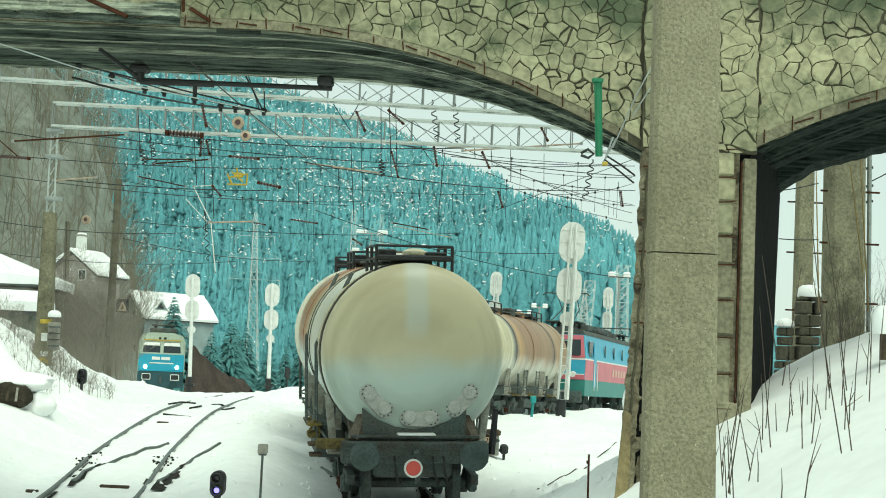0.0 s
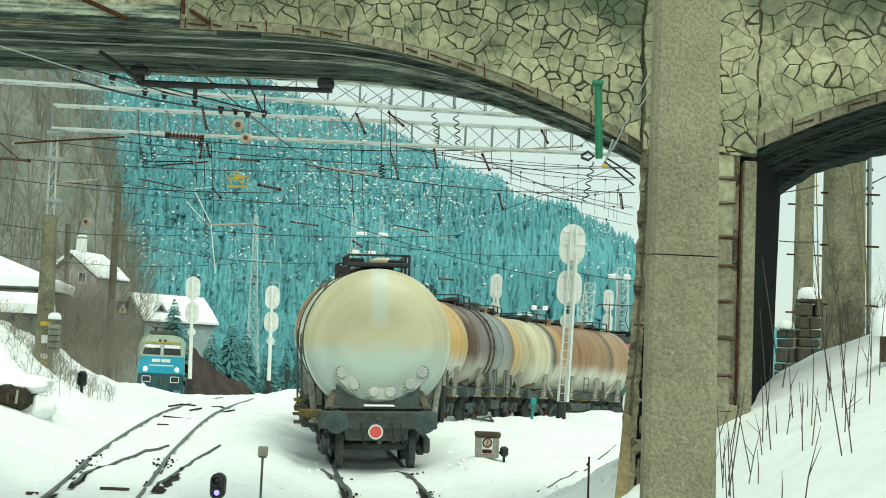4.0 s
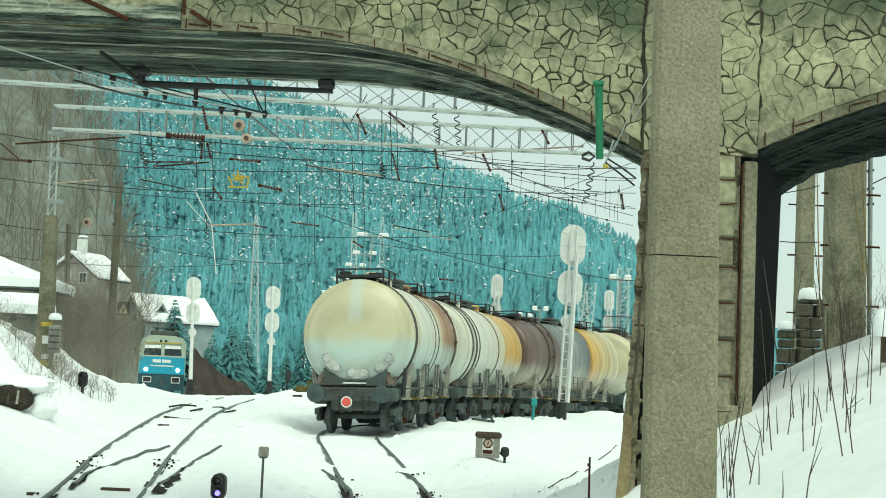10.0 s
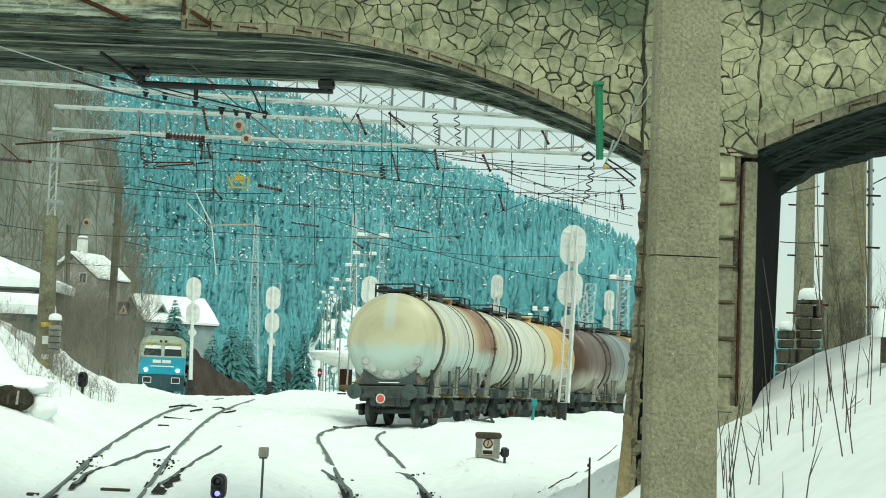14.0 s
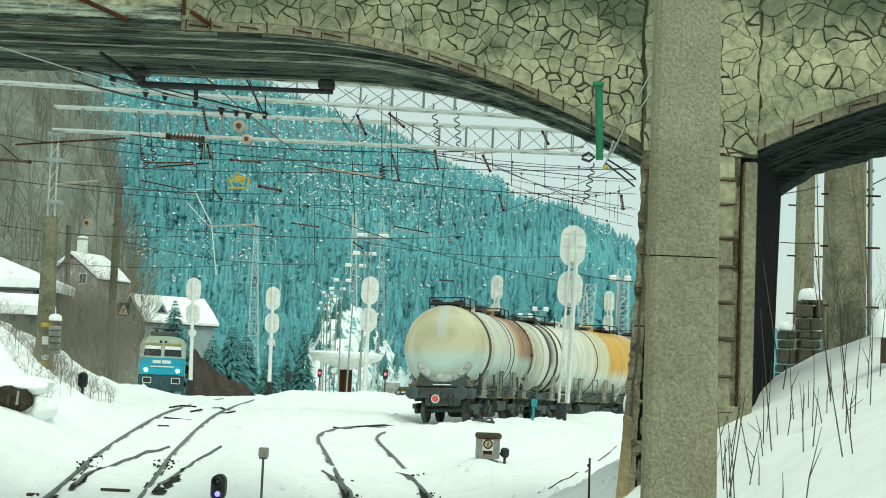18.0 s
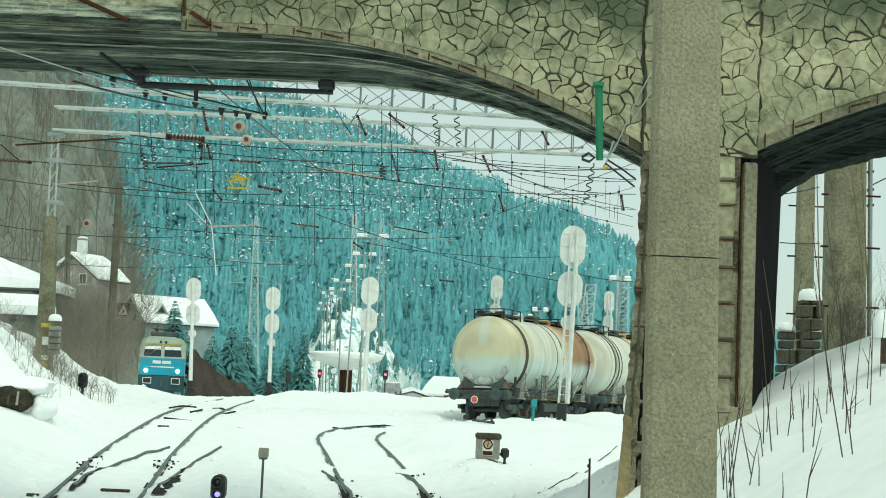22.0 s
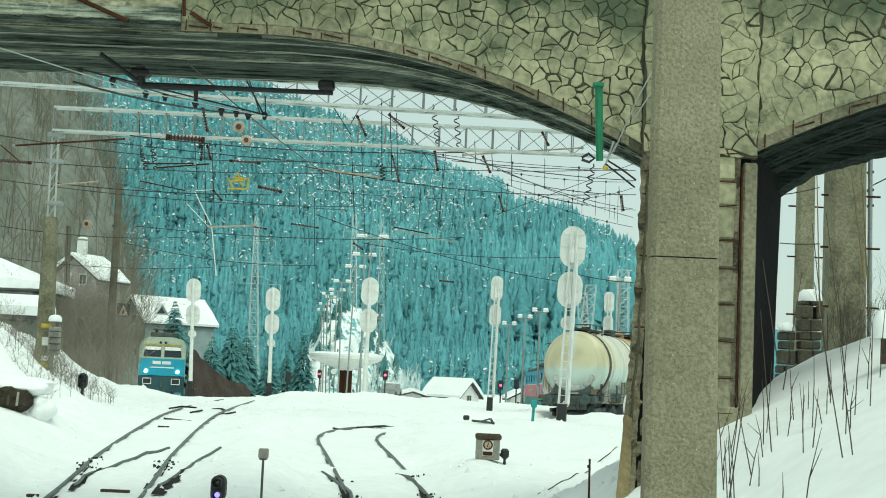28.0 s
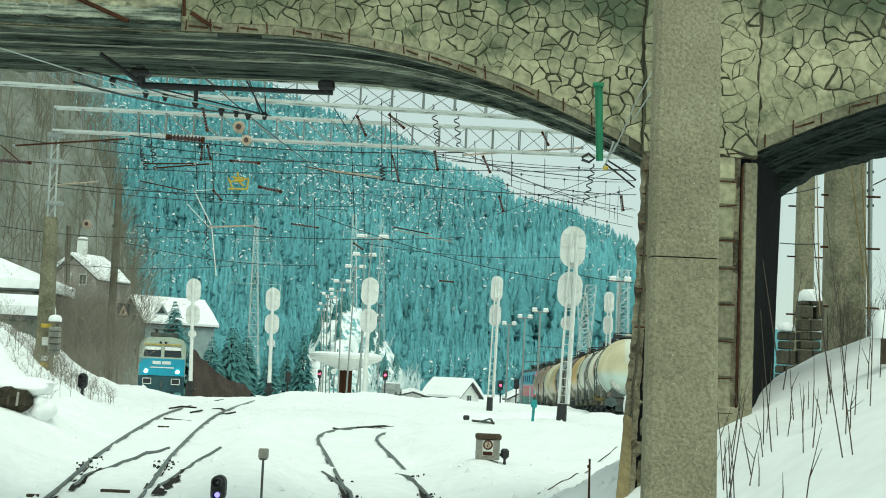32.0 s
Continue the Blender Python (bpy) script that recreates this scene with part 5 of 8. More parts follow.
    for y in (6.6, 9.6, 12.3):
        for x in (-0.5, 0.4):
            gear.lathe([(0.05, 4.0), (0.10, 4.08), (0.05, 4.16), (0.10, 4.24), (0.05, 4.36)], pose(x, y, 0), 8)
    gear.tube([(0.4, 6.6, 4.4), (0.4, 12.3, 4.4)], 0.025)
    part("roof_gear", gear, DARK, w)
    pantograph(w, 3.4, 4.35, 1.1)
    pantograph(w, 15.1, 4.35, 0.15)
    bogie(w, 4.6, (-2.1, 0.0, 2.1), 0.62)
    bogie(w, 13.9, (-2.1, 0.0, 2.1), 0.62)
    return w


wagons = [tank_wagon("cream tank wagon with a rust stain and a red tail disc", PAINTS[0], True, RINGS[0], 8.25),
          tank_wagon("pale tank wagon with dark bands and a golden yellow end", PAINTS[1], False, RINGS[1]),
          tank_wagon("tank wagon stained brown, grey and yellow", PAINTS[2], False, RINGS[2], 2.9),
          tank_wagon("cream tank wagon stained rust brown with dark bands", PAINTS[3], False, RINGS[3])]
engine = loco()


def set_on(k0, k1, lean=0.0):
    """A vehicle's pose from the places of its two headstocks on the line."""
    a, b = glide(MAIN, k0), glide(MAIN, k1)
    y = (b - a).normalized()
    x = y.cross(Vector((0, 0, 1))).normalized()
    m = Matrix((x, y, x.cross(y))).transposed().to_4x4()
    m.translation = a - y * 0.56 + x * 0.08
    return m @ pose(0, 0, 0, 0, lean, 0)


def tail_at(t):
    """How far along the line the tail disc of the last wagon stands."""
    return lerp(t, [(0, 0.0), (3, 4.3), (9, 12.98), (17, 25.09), (25, 36.93), (31, 46.5), (32, 48.0)])


def motions():
    times = [i * 0.5 for i in range(65)]
    for i, w in enumerate(wagons):
        walk(w, [(t, set_on(tail_at(t) + i * WAGON, tail_at(t) + i * WAGON + WAGON - 1.4, LEAN)) for t in times])
    walk(engine, [(t, set_on(tail_at(t) + 4 * WAGON, tail_at(t) + 4 * WAGON + 17.5)) for t in times])
    steps = [i * 0.4 for i in range(81)]
    for ob, x, y, r in wheelsets:
        walk(ob, [(t, pose(x, y, r, -math.degrees((tail_at(t) - tail_at(0)) / r))) for t in steps])


LEAN = -1.8

# ---- rails in the snow ----
def rail_run(line, side, k0, k1, group):
    """One rail along a line, with the dark gap the wheels keep open beside it."""
    s, gap = Shape(), Shape()
    k = k0
    rows = []
    while k <= k1:
        a, b = glide(line, k), glide(line, k + 0.1)
        y = (b - a).normalized()
        x = y.cross(Vector((0, 0, 1))).normalized()
        rows.append((a + x * side * 0.7525, x))
        k += 0.7
    prof = [(-0.034, -0.006), (-0.026, 0.0), (0.026, 0.0), (0.034, -0.006), (0.034, -0.04), (0.012, -0.05), (0.012, -0.14), (0.07, -0.16), (-0.07, -0.16), (-0.012, -0.14), (-0.012, -0.05), (-0.034, -0.04)]
    n = len(prof)
    for p, x in rows:
        s.v += [tuple(p + x * u + Vector((0, 0, w))) for u, w in prof]
    for j in range(len(rows) - 1):
        s.f += [(j * n + i, j * n + (i + 1) % n, (j + 1) * n + (i + 1) % n, (j + 1) * n + i) for i in range(n)]
    track = thing("rail", "worn steel rail half buried in the snow", "rail", group=group)
    part("rail_profile", s, RAIL, track)
    for i, (p, x) in enumerate(rows):
        wd = (0.10 * (1 - smooth01((p.y - 22) / 14)) - 0.02) * (0.8 + noise.noise((i * 0.21, side * 3.3, 4))) + 0.04 * noise.noise((i * 1.1, side, 2))
        for u, up in ((-side * 0.04, -0.075), (-side * (0.045 + max(0.0, wd)), -0.072), (side * 0.04, -0.075), (side * (0.05 + max(0.0, wd * 0.5)), -0.072)):
            gap.v.append(tuple(p + x * u + Vector((0, 0, up))))
    for j in range(len(rows) - 1):
        for o in (0, 2):
            gap.f.append((j * 4 + o, j * 4 + o + 1, j * 4 + o + 5, j * 4 + o + 4))
    low = len(gap.v)
    gap.v += [(x, y, z - 0.05) for x, y, z in gap.v]
    gap.f += [tuple(low + i for i in f) for f in gap.f]
    part("flangeway", gap, BALLAST, track)


for side in (-1, 1):
    rail_run(MAIN, side, -12, 23 if side < 0 else 18, "rails of the middle track")
    rail_run(LEFT, side, 0, 62, "rails of the outer track")
CHECKS = [chained([(-2.25, 28.94, 0), (-1.89, 28.0, 0), (-1.57, 26.52, 0), (-1.38, 25.0, 0)]), chained([(-0.75, 29.2, 0), (-0.34, 27.9, 0), (-0.05, 26.1, 0), (0.1, 24.9, 0)]),
          chained([(-6.02, 32.4, 0), (-6.24, 30.44, 0), (-6.43, 28.52, 0), (-6.6, 27.54, 0), (-6.29, 24.82, 0)]), chained([(-4.65, 31.08, 0), (-4.89, 29.3, 0), (-4.95, 28.46, 0), (-4.92, 26.74, 0), (-4.85, 24.82, 0)])]
# The last line is no rod: a groove's shadow drawn as a dark tube.
RODS_AND_GROOVE = [chained([(-3.0, 42.0, 0), (-2.3, 43.6, 0), (-1.75, 45.4, 0), (-1.1, 46.8, 0)]), chained([(-2.35, 43.2, 0), (-1.9, 44.2, 0), (-1.5, 44.6, 0)]), chained([(-7.82, 41.0, 0), (-7.4, 41.15, 0), (-6.95, 41.2, 0)]),
        chained([(-8.8, 47.0, 0), (-8.3, 48.2, 0), (-7.9, 49.0, 0)]), chained([(-7.7, 44.7, 0), (-7.4, 45.6, 0), (-6.9, 45.5, 0)]), chained([(-6.81, 45.6, 0), (-6.5, 46.4, 0), (-6.2, 46.9, 0)]),
        chained([(-7.6, 48.5, 0), (-7.1, 47.6, 0), (-6.9, 46.6, 0)]), chained([(-8.6, 45.2, 0), (-8.25, 45.9, 0)]), chained([(1.24, 22.26, 0), (2.52, 27.27, 0), (4.57, 34.27, 0)])]


def loose_rail(line, r, label, mat=RAIL, sunk=False):
    s = Shape()
    k, pts = 0.0, []
    while k <= line[-1][0]:
        pts.append(glide(line, k))
        k += 0.8
    pts = [Vector((p.x, p.y, ground(p.x, p.y) + (0.002 if sunk else 0.03 + 0.03 * noise.noise((p.x * 0.4, p.y * 0.25, 6))))) for p in pts]
    s.tube(pts, r, 6)
    solo("rail_or_groove", s, mat, label, "rail", group="turnout rails")


for line in CHECKS:
    loose_rail(line, 0.034, "grey check rail that comes out of the snow beside the track")
for i, line in enumerate(RODS_AND_GROOVE):
    loose_rail(line, 0.010 if i == 8 else 0.03, "thin dark line on the snow for a turnout rod or a groove's shadow", BALLAST, i == 8)
# bare ballast in the wedge between each check rail and its running rail
for line, way, wide in ((CHECKS[0], -1, 0.20), (CHECKS[1], -1, 0.20), (CHECKS[2], 1, 0.10), (CHECKS[3], 1, 0.24)):
    bed, n = Shape(), 14
    for i in range(n + 1):
        k = line[-1][0] * (0.25 + 0.75 * i / n)
        a, b = glide(line, k), glide(line, k - 0.1)
        d = (b - a).normalized()
        x = Vector((d.y, -d.x, 0))
        w = wide * smooth01(i / n * 1.3) * (0.8 + 0.5 * noise.noise((k * 2.5, way, 3)))
        for u in (-0.03, max(0.0, w)):
            p = a + x * way * u
            bed.v.append((p.x, p.y, ground(p.x, p.y) + 0.03))
    bed.f = [(2 * i, 2 * i + 1, 2 * i + 3, 2 * i + 2) for i in range(n)]
    bed.v += [(x, y, z - 0.06) for x, y, z in bed.v]
    m = 2 * n + 2
    bed.f += [tuple(m + q for q in f) for f in bed.f[:n]]
    solo("bare_ballast", bed, BALLAST, "dark bare ballast beside a check rail", "ballast", group="bare ballast patches")

crumbs = Shape()
rng = random.Random(8)
for line, k0, k1 in ((LEFT, 13, 26), (MAIN, -2, 8)):
    for _ in range(420):
        k = rng.uniform(k0, k1)
        if noise.noise((k * 0.45, k0, 0)) < 0.12:
            continue
        a, b = glide(line, k), glide(line, k + 0.1)
        x = (b - a).normalized().cross(Vector((0, 0, 1)))
        p = a + x * (rng.choice((-1, 1)) * 0.75 + rng.gauss(0, 0.10))
        crumbs.box((p.x, p.y, max(p.z - 0.09, ground(p.x, p.y)) + 0.012), (rng.uniform(0.015, 0.06), rng.uniform(0.015, 0.08), 0.04), 0.012, None)
tagged(new("ballast_crumbs", raw_mesh("ballast_crumbs", crumbs, BALLAST)), "dark ballast stones scattered on the snow by the rails", "stones", kind="stuff")


# ---- gantries ----
def truss(parent, a, b, depth, width, bays, r=0.045):
    """A lattice beam of four chords between two places."""
    a, b = Vector(a), Vector(b)
    d = (b - a).normalized()
    side = d.cross(Vector((0, 0, 1))).normalized() * width / 2
    up = Vector((0, 0, depth / 2))
    for s1 in (-1, 1):
        for s2 in (-1, 1):
            o = side * s1 + up * s2
            part("chord", Shape().bar(a + o, b + o, r, None, 4), CHORD, parent)
    lace = Shape()
    for i in range(bays + 1):
        p = a + (b - a) * i / bays
        q = a + (b - a) * min(i + 1, bays) / bays
        for s1 in (-1, 1):
            lace.bar(p + side * s1 - up, p + side * s1 + up, r * 0.42, None, 4)
            if i < bays:
                f = 1 if s1 < 0 and i > bays * 0.4 else -1
                lace.bar(p + side * s1 - up * f, q + side * s1 + up * f, r * 0.32, None, 4)
        lace.bar(p - side + up, p + side + up, r * 0.35, None, 4)
        lace.bar(p - side - up, p + side - up, r * 0.35, None, 4)
        if i < bays:
            lace.bar(p - side - up, q + side - up, r * 0.3, None, 4)
    tagged(part("lacing", lace, LACE, parent), kind="stuff")


def gantry(label, a, b, depth, bays):
    g = thing("catenary_gantry", label, "gantry", group="gantries over the tracks")
    truss(g, a, b, depth, 0.34, bays, 0.05)
    return g


near_gantry = gantry("pale lattice gantry beam over the tracks", (-15.63, 39.44, 10.02), (8.53, 42.45, 10.03), 0.64, 26)
far_gantry = gantry("pale lattice gantry beam on a concrete mast", (-12.82, 45.47, 9.71), (9.56, 47.47, 9.97), 0.76, 25)


def square_post(parent, name, a, b, w0, w1, mat):
    """A tapered square post with chamfered corners."""
    s = Shape()
    for p, w in ((a, w0), (b, w1)):
        c = w * 0.2
        s.v += [(p[0] + x, p[1] + y, p[2]) for x, y in ((-w + c, -w), (w - c, -w), (w, -w + c), (w, w - c), (w - c, w), (-w + c, w), (-w, w - c), (-w, -w + c))]
    s.f = [(i, (i + 1) % 8, 8 + (i + 1) % 8, 8 + i) for i in range(8)] + [tuple(range(7, -1, -1)), tuple(range(8, 16))]
    return part(name, s, mat, parent)


def down(p, z=None):
    return (p[0], p[1], ground(p[0], p[1]) - 0.3 if z is None else z)


low, mid, top = (-12.82, 46.22, 1.57), (-12.78, 45.77, 6.53), (-12.76, 45.51, 9.41)
square_post(far_gantry, "mast", low, mid, 0.26, 0.19, CONCRETE)
ext = Shape()
for sx in (-0.12, 0.12):
    ext.bar((mid[0] + sx, mid[1], mid[2] - 0.5), (top[0] + sx * 0.8, top[1], top[2]), 0.03)
for k in range(7):
    f = k / 7
    ext.bar((mid[0] - 0.11 + (top[0] - mid[0]) * f, mid[1], mid[2] + (top[2] - mid[2]) * f), (mid[0] + 0.11 + (top[0] - mid[0]) * f, mid[1], mid[2] + (top[2] - mid[2]) * min(1, f + 0.14)), 0.02)
part("mast_extension", ext, CHORD, far_gantry)
for px in ((-12.69, 45.73, 6.99), (-12.73, 45.60, 8.35), (-12.73, 45.53, 9.19)):
    part("clamp", Shape().box(px, (0.5, 0.4, 0.12), 0.02), STEEL, far_gantry)
for p, q, mat, nm in (((-12.67, 45.69, 3.00), (0.36, 0.06, 0.14), YPAINT, "yellow_plate"), ((-12.68, 45.73, 2.50), (0.22, 0.06, 0.26), WHITE, "white_plate"), ((-12.69, 45.78, 1.96), (0.24, 0.06, 0.16), WHITE, "white_plate"), ((-12.70, 45.80, 1.76), (0.30, 0.06, 0.16), YPAINT, "yellow_plate")):
    part(nm, Shape().box(p, q, 0.01), mat, far_gantry)
for g, p, q in ((far_gantry, (9.47, 47.48, 9.83), 0.22), (near_gantry, (8.44, 42.45, 9.91), 0.22), (near_gantry, (-15.55, 39.44, 9.93), 0.22)):
    square_post(g, "mast", down(p), p, q * 1.3, q, CONCRETE)

for label, foot, head, w in (("grey-brown wooden pole with a warning sign", (-16.29, 70.28, 1.96), (-16.14, 69.48, 10.76), 0.21), ("thin brown wooden pole behind the bushes", (-21.13, 80.22, 3.14), (-21.22, 79.64, 9.51), 0.19)):
    t = thing("wooden_pole", label, "pole")
    s = Shape().bar((foot[0], foot[1], foot[2] - 1.2), head, w, w * 0.8, 12)
    part("shaft", s, POLEWOOD, t, smooth=True)
    if w > 0.2:
        part("band", Shape().bar((-16.22, 69.68, 8.61), (-16.22, 69.67, 8.72), 0.2, None, 12), DARK, t)
        c = Vector((-15.61, 69.75, 4.52))
        sign = part("sign_board", Shape().box(c, (0.62, 0.03, 0.66), 0.01), BLACK, t, "dark board with a pale warning triangle")
        part("triangle", Shape().slab([(c.x - 0.25, c.z - 0.27), (c.x + 0.25, c.z - 0.27), (c.x, c.z + 0.24)], c.y - 0.03, c.y - 0.016), PALEBAR, sign)
        part("inner_mark", Shape().slab([(c.x - 0.05, c.z - 0.15), (c.x + 0.06, c.z - 0.15), (c.x, c.z + 0.08)], c.y - 0.04, c.y - 0.031), RUST, sign)


# ---- light signals, seen from behind ----
def stadium_board(w, h):
    return [(x, z) for z, x in stadium(h, w, 10)]


def light_signal(label, foot, head, k, lattice=False, lamp=True, boards=2, base=0.55, slim=1.0):
    """A white signal mast between foot and head; k scales its boards."""
    t = thing("light_signal", label, "railway signal", group="light signals of the yard")
    foot, head = Vector(foot), Vector(head)
    up = (head - foot).normalized()
    g = Vector((foot.x, foot.y, min(foot.z, ground(foot.x, foot.y)) - 0.25))
    mast_foot = foot + up * base
    if lattice:
        s = Shape()
        for sx in (-0.13 * k, 0.13 * k):
            s.bar(mast_foot + Vector((sx, 0, 0)), head + Vector((sx * 0.7, 0, -0.1)), 0.045 * k, None, 4)
        n = int((head - mast_foot).length / 0.3)
        for i in range(n):
            p = mast_foot + (head - mast_foot) * i / n
            s.bar(p + Vector((-0.12 * k, 0, 0)), p + Vector((0.12 * k, 0, 0)), 0.016, None, 4)
        part("mast", s, WHITE, t, "white lattice mast with rungs")
        part("ladder", Shape().bar(mast_foot + Vector((0.20 * k, -0.1, 0)), head + Vector((0.12 * k, -0.1, -1.0)), 0.06 * k, None, 6), WHITE, t)
    else:
        part("mast", Shape().bar(mast_foot, head, 0.13 * k, 0.09 * k, 12), WHITE, t, smooth=True)
    part("mast_foot", Shape().bar(g, mast_foot, 0.2 * k, 0.17 * k, 10), BLACK, t, "black mast foot")
    part("foot_plate", Shape().box((g.x, g.y, foot.z + 0.06), (0.6 * k, 0.5 * k, 0.14), 0.03), BLACK, t)
    at = head - up * (0.75 * k)
    for i in range(boards):
        m = Matrix.Translation(at - Vector((0, 0, 0))) @ pose(0, 0, 0, 0, math.degrees(math.atan2(up.x, up.z)), 0)
        w, h = (0.92 * k * slim, 1.5 * k) if i == 0 else (0.9 * k * slim, 1.32 * k)
        b = part("board", Shape().slab(stadium_board(w, h), 0.10, 0.14, m), WHITE, t, "white oblong back board")
        rib = Shape()
        for z in (-0.3, 0.0, 0.3):
            rib.box((0, 0.085, z * h), (w * 0.9, 0.03, 0.03), 0, m)
        rib.box((0, 0.05, 0), (0.12 * k, 0.08, h * 0.8), 0.02, m)
        part("rib", rib, WHITE, b)
        boxes = part("lamp_housing", Shape().box((0, 0.22, 0.15 * h), (0.3 * k, 0.18, 0.5 * h), 0.05, m), BLACK, b)
        at = at - up * (1.56 * k)
    if lamp:
        m = Matrix.Translation(at + up * 0.35 * k)
        part("small_board", Shape().lathe([(0.26 * k, 0), (0.26 * k, 0.06)], m @ pose(0, 0.08, 0, -90), 16), WHITE, t)
    return t


light_signal("tall white signal mast with two oblong back boards", (4.43, 50.35, 0.31), (4.62, 49.70, 7.44), 0.98, True, base=0.85)
light_signal("white signal mast beside the blue locomotive", (-15.34, 88.49, 0.45), (-15.43, 87.87, 7.36), 0.98)
light_signal("white signal mast with two round boards", (-10.44, 88.48, 0.55), (-10.45, 87.90, 7.01), 0.98)
light_signal("white signal mast standing in the snow by the platform", (-4.40, 86.51, 0.15), (-4.32, 85.82, 7.77), 1.14, lamp=False)
light_signal("white lattice signal mast with two narrow boards", (2.48, 66.44, 0.08), (2.61, 65.83, 6.74), 0.80, True, lamp=False, base=1.0, slim=0.75)
light_signal("white lattice signal mast behind the tank wagons", (9.31, 78.41, 0.92), (9.30, 77.86, 7.02), 0.80, True, lamp=False, slim=0.75)

# ---- wires, insulators and their fittings ----
overhead = thing("overhead_line", "overhead line of wires, insulators and arms hung from the gantries", "overhead line")


def wire(name, label, pts, r, mat=WIRE, category="cable", group="", n=4):
    return part(name, Shape().tube(pts, r, n), mat, overhead)


def sagged(a, b, sag, n=10):
    a, b = Vector(a), Vector(b)
    return [a + (b - a) * i / n - Vector((0, 0, sag * 4 * (i / n) * (1 - i / n))) for i in range(n + 1)]


CONTACT = "dark overhead contact wire across the yard"
for a, b, sag, r in (
        ((-6.56, 19.66, 6.50), (-4.52, 35.56, 8.34), 0.2, 0.012), ((-4.93, 18.25, 5.54), (-3.37, 25.68, 6.57), 0.1, 0.012), ((-10.77, 43.56, 8.76), (7.67, 59.42, 11.03), 0.4, 0.012),
        ((-13.94, 43.56, 8.80), (-5.53, 59.44, 10.81), 0.3, 0.012), ((-14.54, 45.60, 8.34), (-0.72, 59.45, 10.66), 0.3, 0.012), ((-10.12, 44.53, 9.13), (0.55, 47.50, 9.53), 0.2, 0.014),
        ((-15.77, 49.64, 8.18), (-4.12, 69.54, 10.17), 0.3, 0.012), ((-12.94, 46.66, 7.76), (-5.79, 46.67, 7.69), 0.1, 0.012), ((-4.70, 46.58, 8.68), (6.52, 59.52, 9.90), 0.3, 0.014),
        ((-3.46, 18.22, 5.86), (-4.05, 59.53, 9.80), 0.2, 0.010), ((-1.79, 42.46, 9.75), (9.33, 69.54, 10.19), 0.3, 0.012), ((-1.95, 47.50, 9.62), (8.05, 59.46, 10.57), 0.2, 0.014)):
    wire("overhead_wire", CONTACT, sagged(a, b, sag), r * 1.25)
for a, b, sag, r in (
        ((-13.09, 59.72, 7.73), (0.98, 69.66, 8.85), 0.3, 0.012), ((-5.43, 59.64, 8.54), (5.76, 65.85, 6.56), 0.3, 0.012), ((0.18, 49.51, 9.54), (8.03, 59.42, 11.00), 0.1, 0.012),
        ((1.97, 54.49, 10.05), (9.31, 69.50, 10.61), 0.2, 0.012), ((-17.27, 54.76, 7.02), (-10.91, 59.75, 7.35), 0.2, 0.012), ((-13.53, 59.78, 7.00), (-6.68, 74.80, 7.52), 0.3, 0.012),
        ((4.10, 59.50, 10.16), (8.08, 59.51, 9.97), 0.1, 0.012), ((5.57, 63.81, 6.93), (8.98, 65.84, 6.70), 0.1, 0.014), ((2.16, 57.63, 8.65), (7.68, 57.42, 10.97), 0.0, 0.010),
        ((-3.13, 41.41, 10.26), (-1.40, 47.44, 10.21), 0.0, 0.010), ((-1.61, 41.42, 10.16), (-3.27, 46.44, 10.24), 0.0, 0.010), ((-4.04, 69.70, 8.36), (6.34, 69.72, 8.11), 0.3, 0.012)):
    wire("overhead_wire", CONTACT, sagged(a, b, sag), r * 1.25)
for a, b, sag, r in (
        ((-18.78, 59.86, 6.17), (-10.15, 69.83, 6.97), 0.3, 0.010), ((8.04, 33.71, 6.62), (8.98, 33.69, 6.84), 0.02, 0.010), ((8.09, 33.82, 5.47), (9.04, 33.81, 5.49), 0.02, 0.010),
        ((9.01, 29.72, 6.33), (9.71, 29.69, 6.72), 0.0, 0.010)):
    wire("overhead_wire", CONTACT, sagged(a, b, sag), r * 1.25)

rng = random.Random(17)
for a, b in (
        ((1.87, 58.0, 10.56), (8.26, 62.0, 10.87)),
        ((2.67, 60.0, 10.45), (8.6, 64.0, 10.57)),
        ((3.53, 62.0, 10.21), (8.97, 66.0, 10.12)),
        ((2.09, 57.0, 9.72), (8.19, 61.0, 8.75)),
        ((4.36, 55.0, 9.06), (7.87, 59.0, 10.18)),
        ((-1.93, 52.0, 10.31), (7.0, 56.0, 10.49)),
        ((-6.07, 66.0, 10.45), (2.03, 70.0, 10.86)),
        ((-13.49, 60.0, 9.44), (-4.3, 64.0, 9.3)),
        ((1.42, 50.0, 9.11), (5.49, 54.0, 8.76))):
    pts = sagged(a, b, 0.15)
    wire("overhead_wire", CONTACT, pts, 0.011)
    for p in pts[2::3]:
        wire("dropper", "", [p, p - Vector((0, 0, rng.uniform(0.5, 1.4)))], 0.008)
        part("wire_clip", Shape().box(p, (0.07, 0.06, 0.10), 0.015), BLACK, overhead)

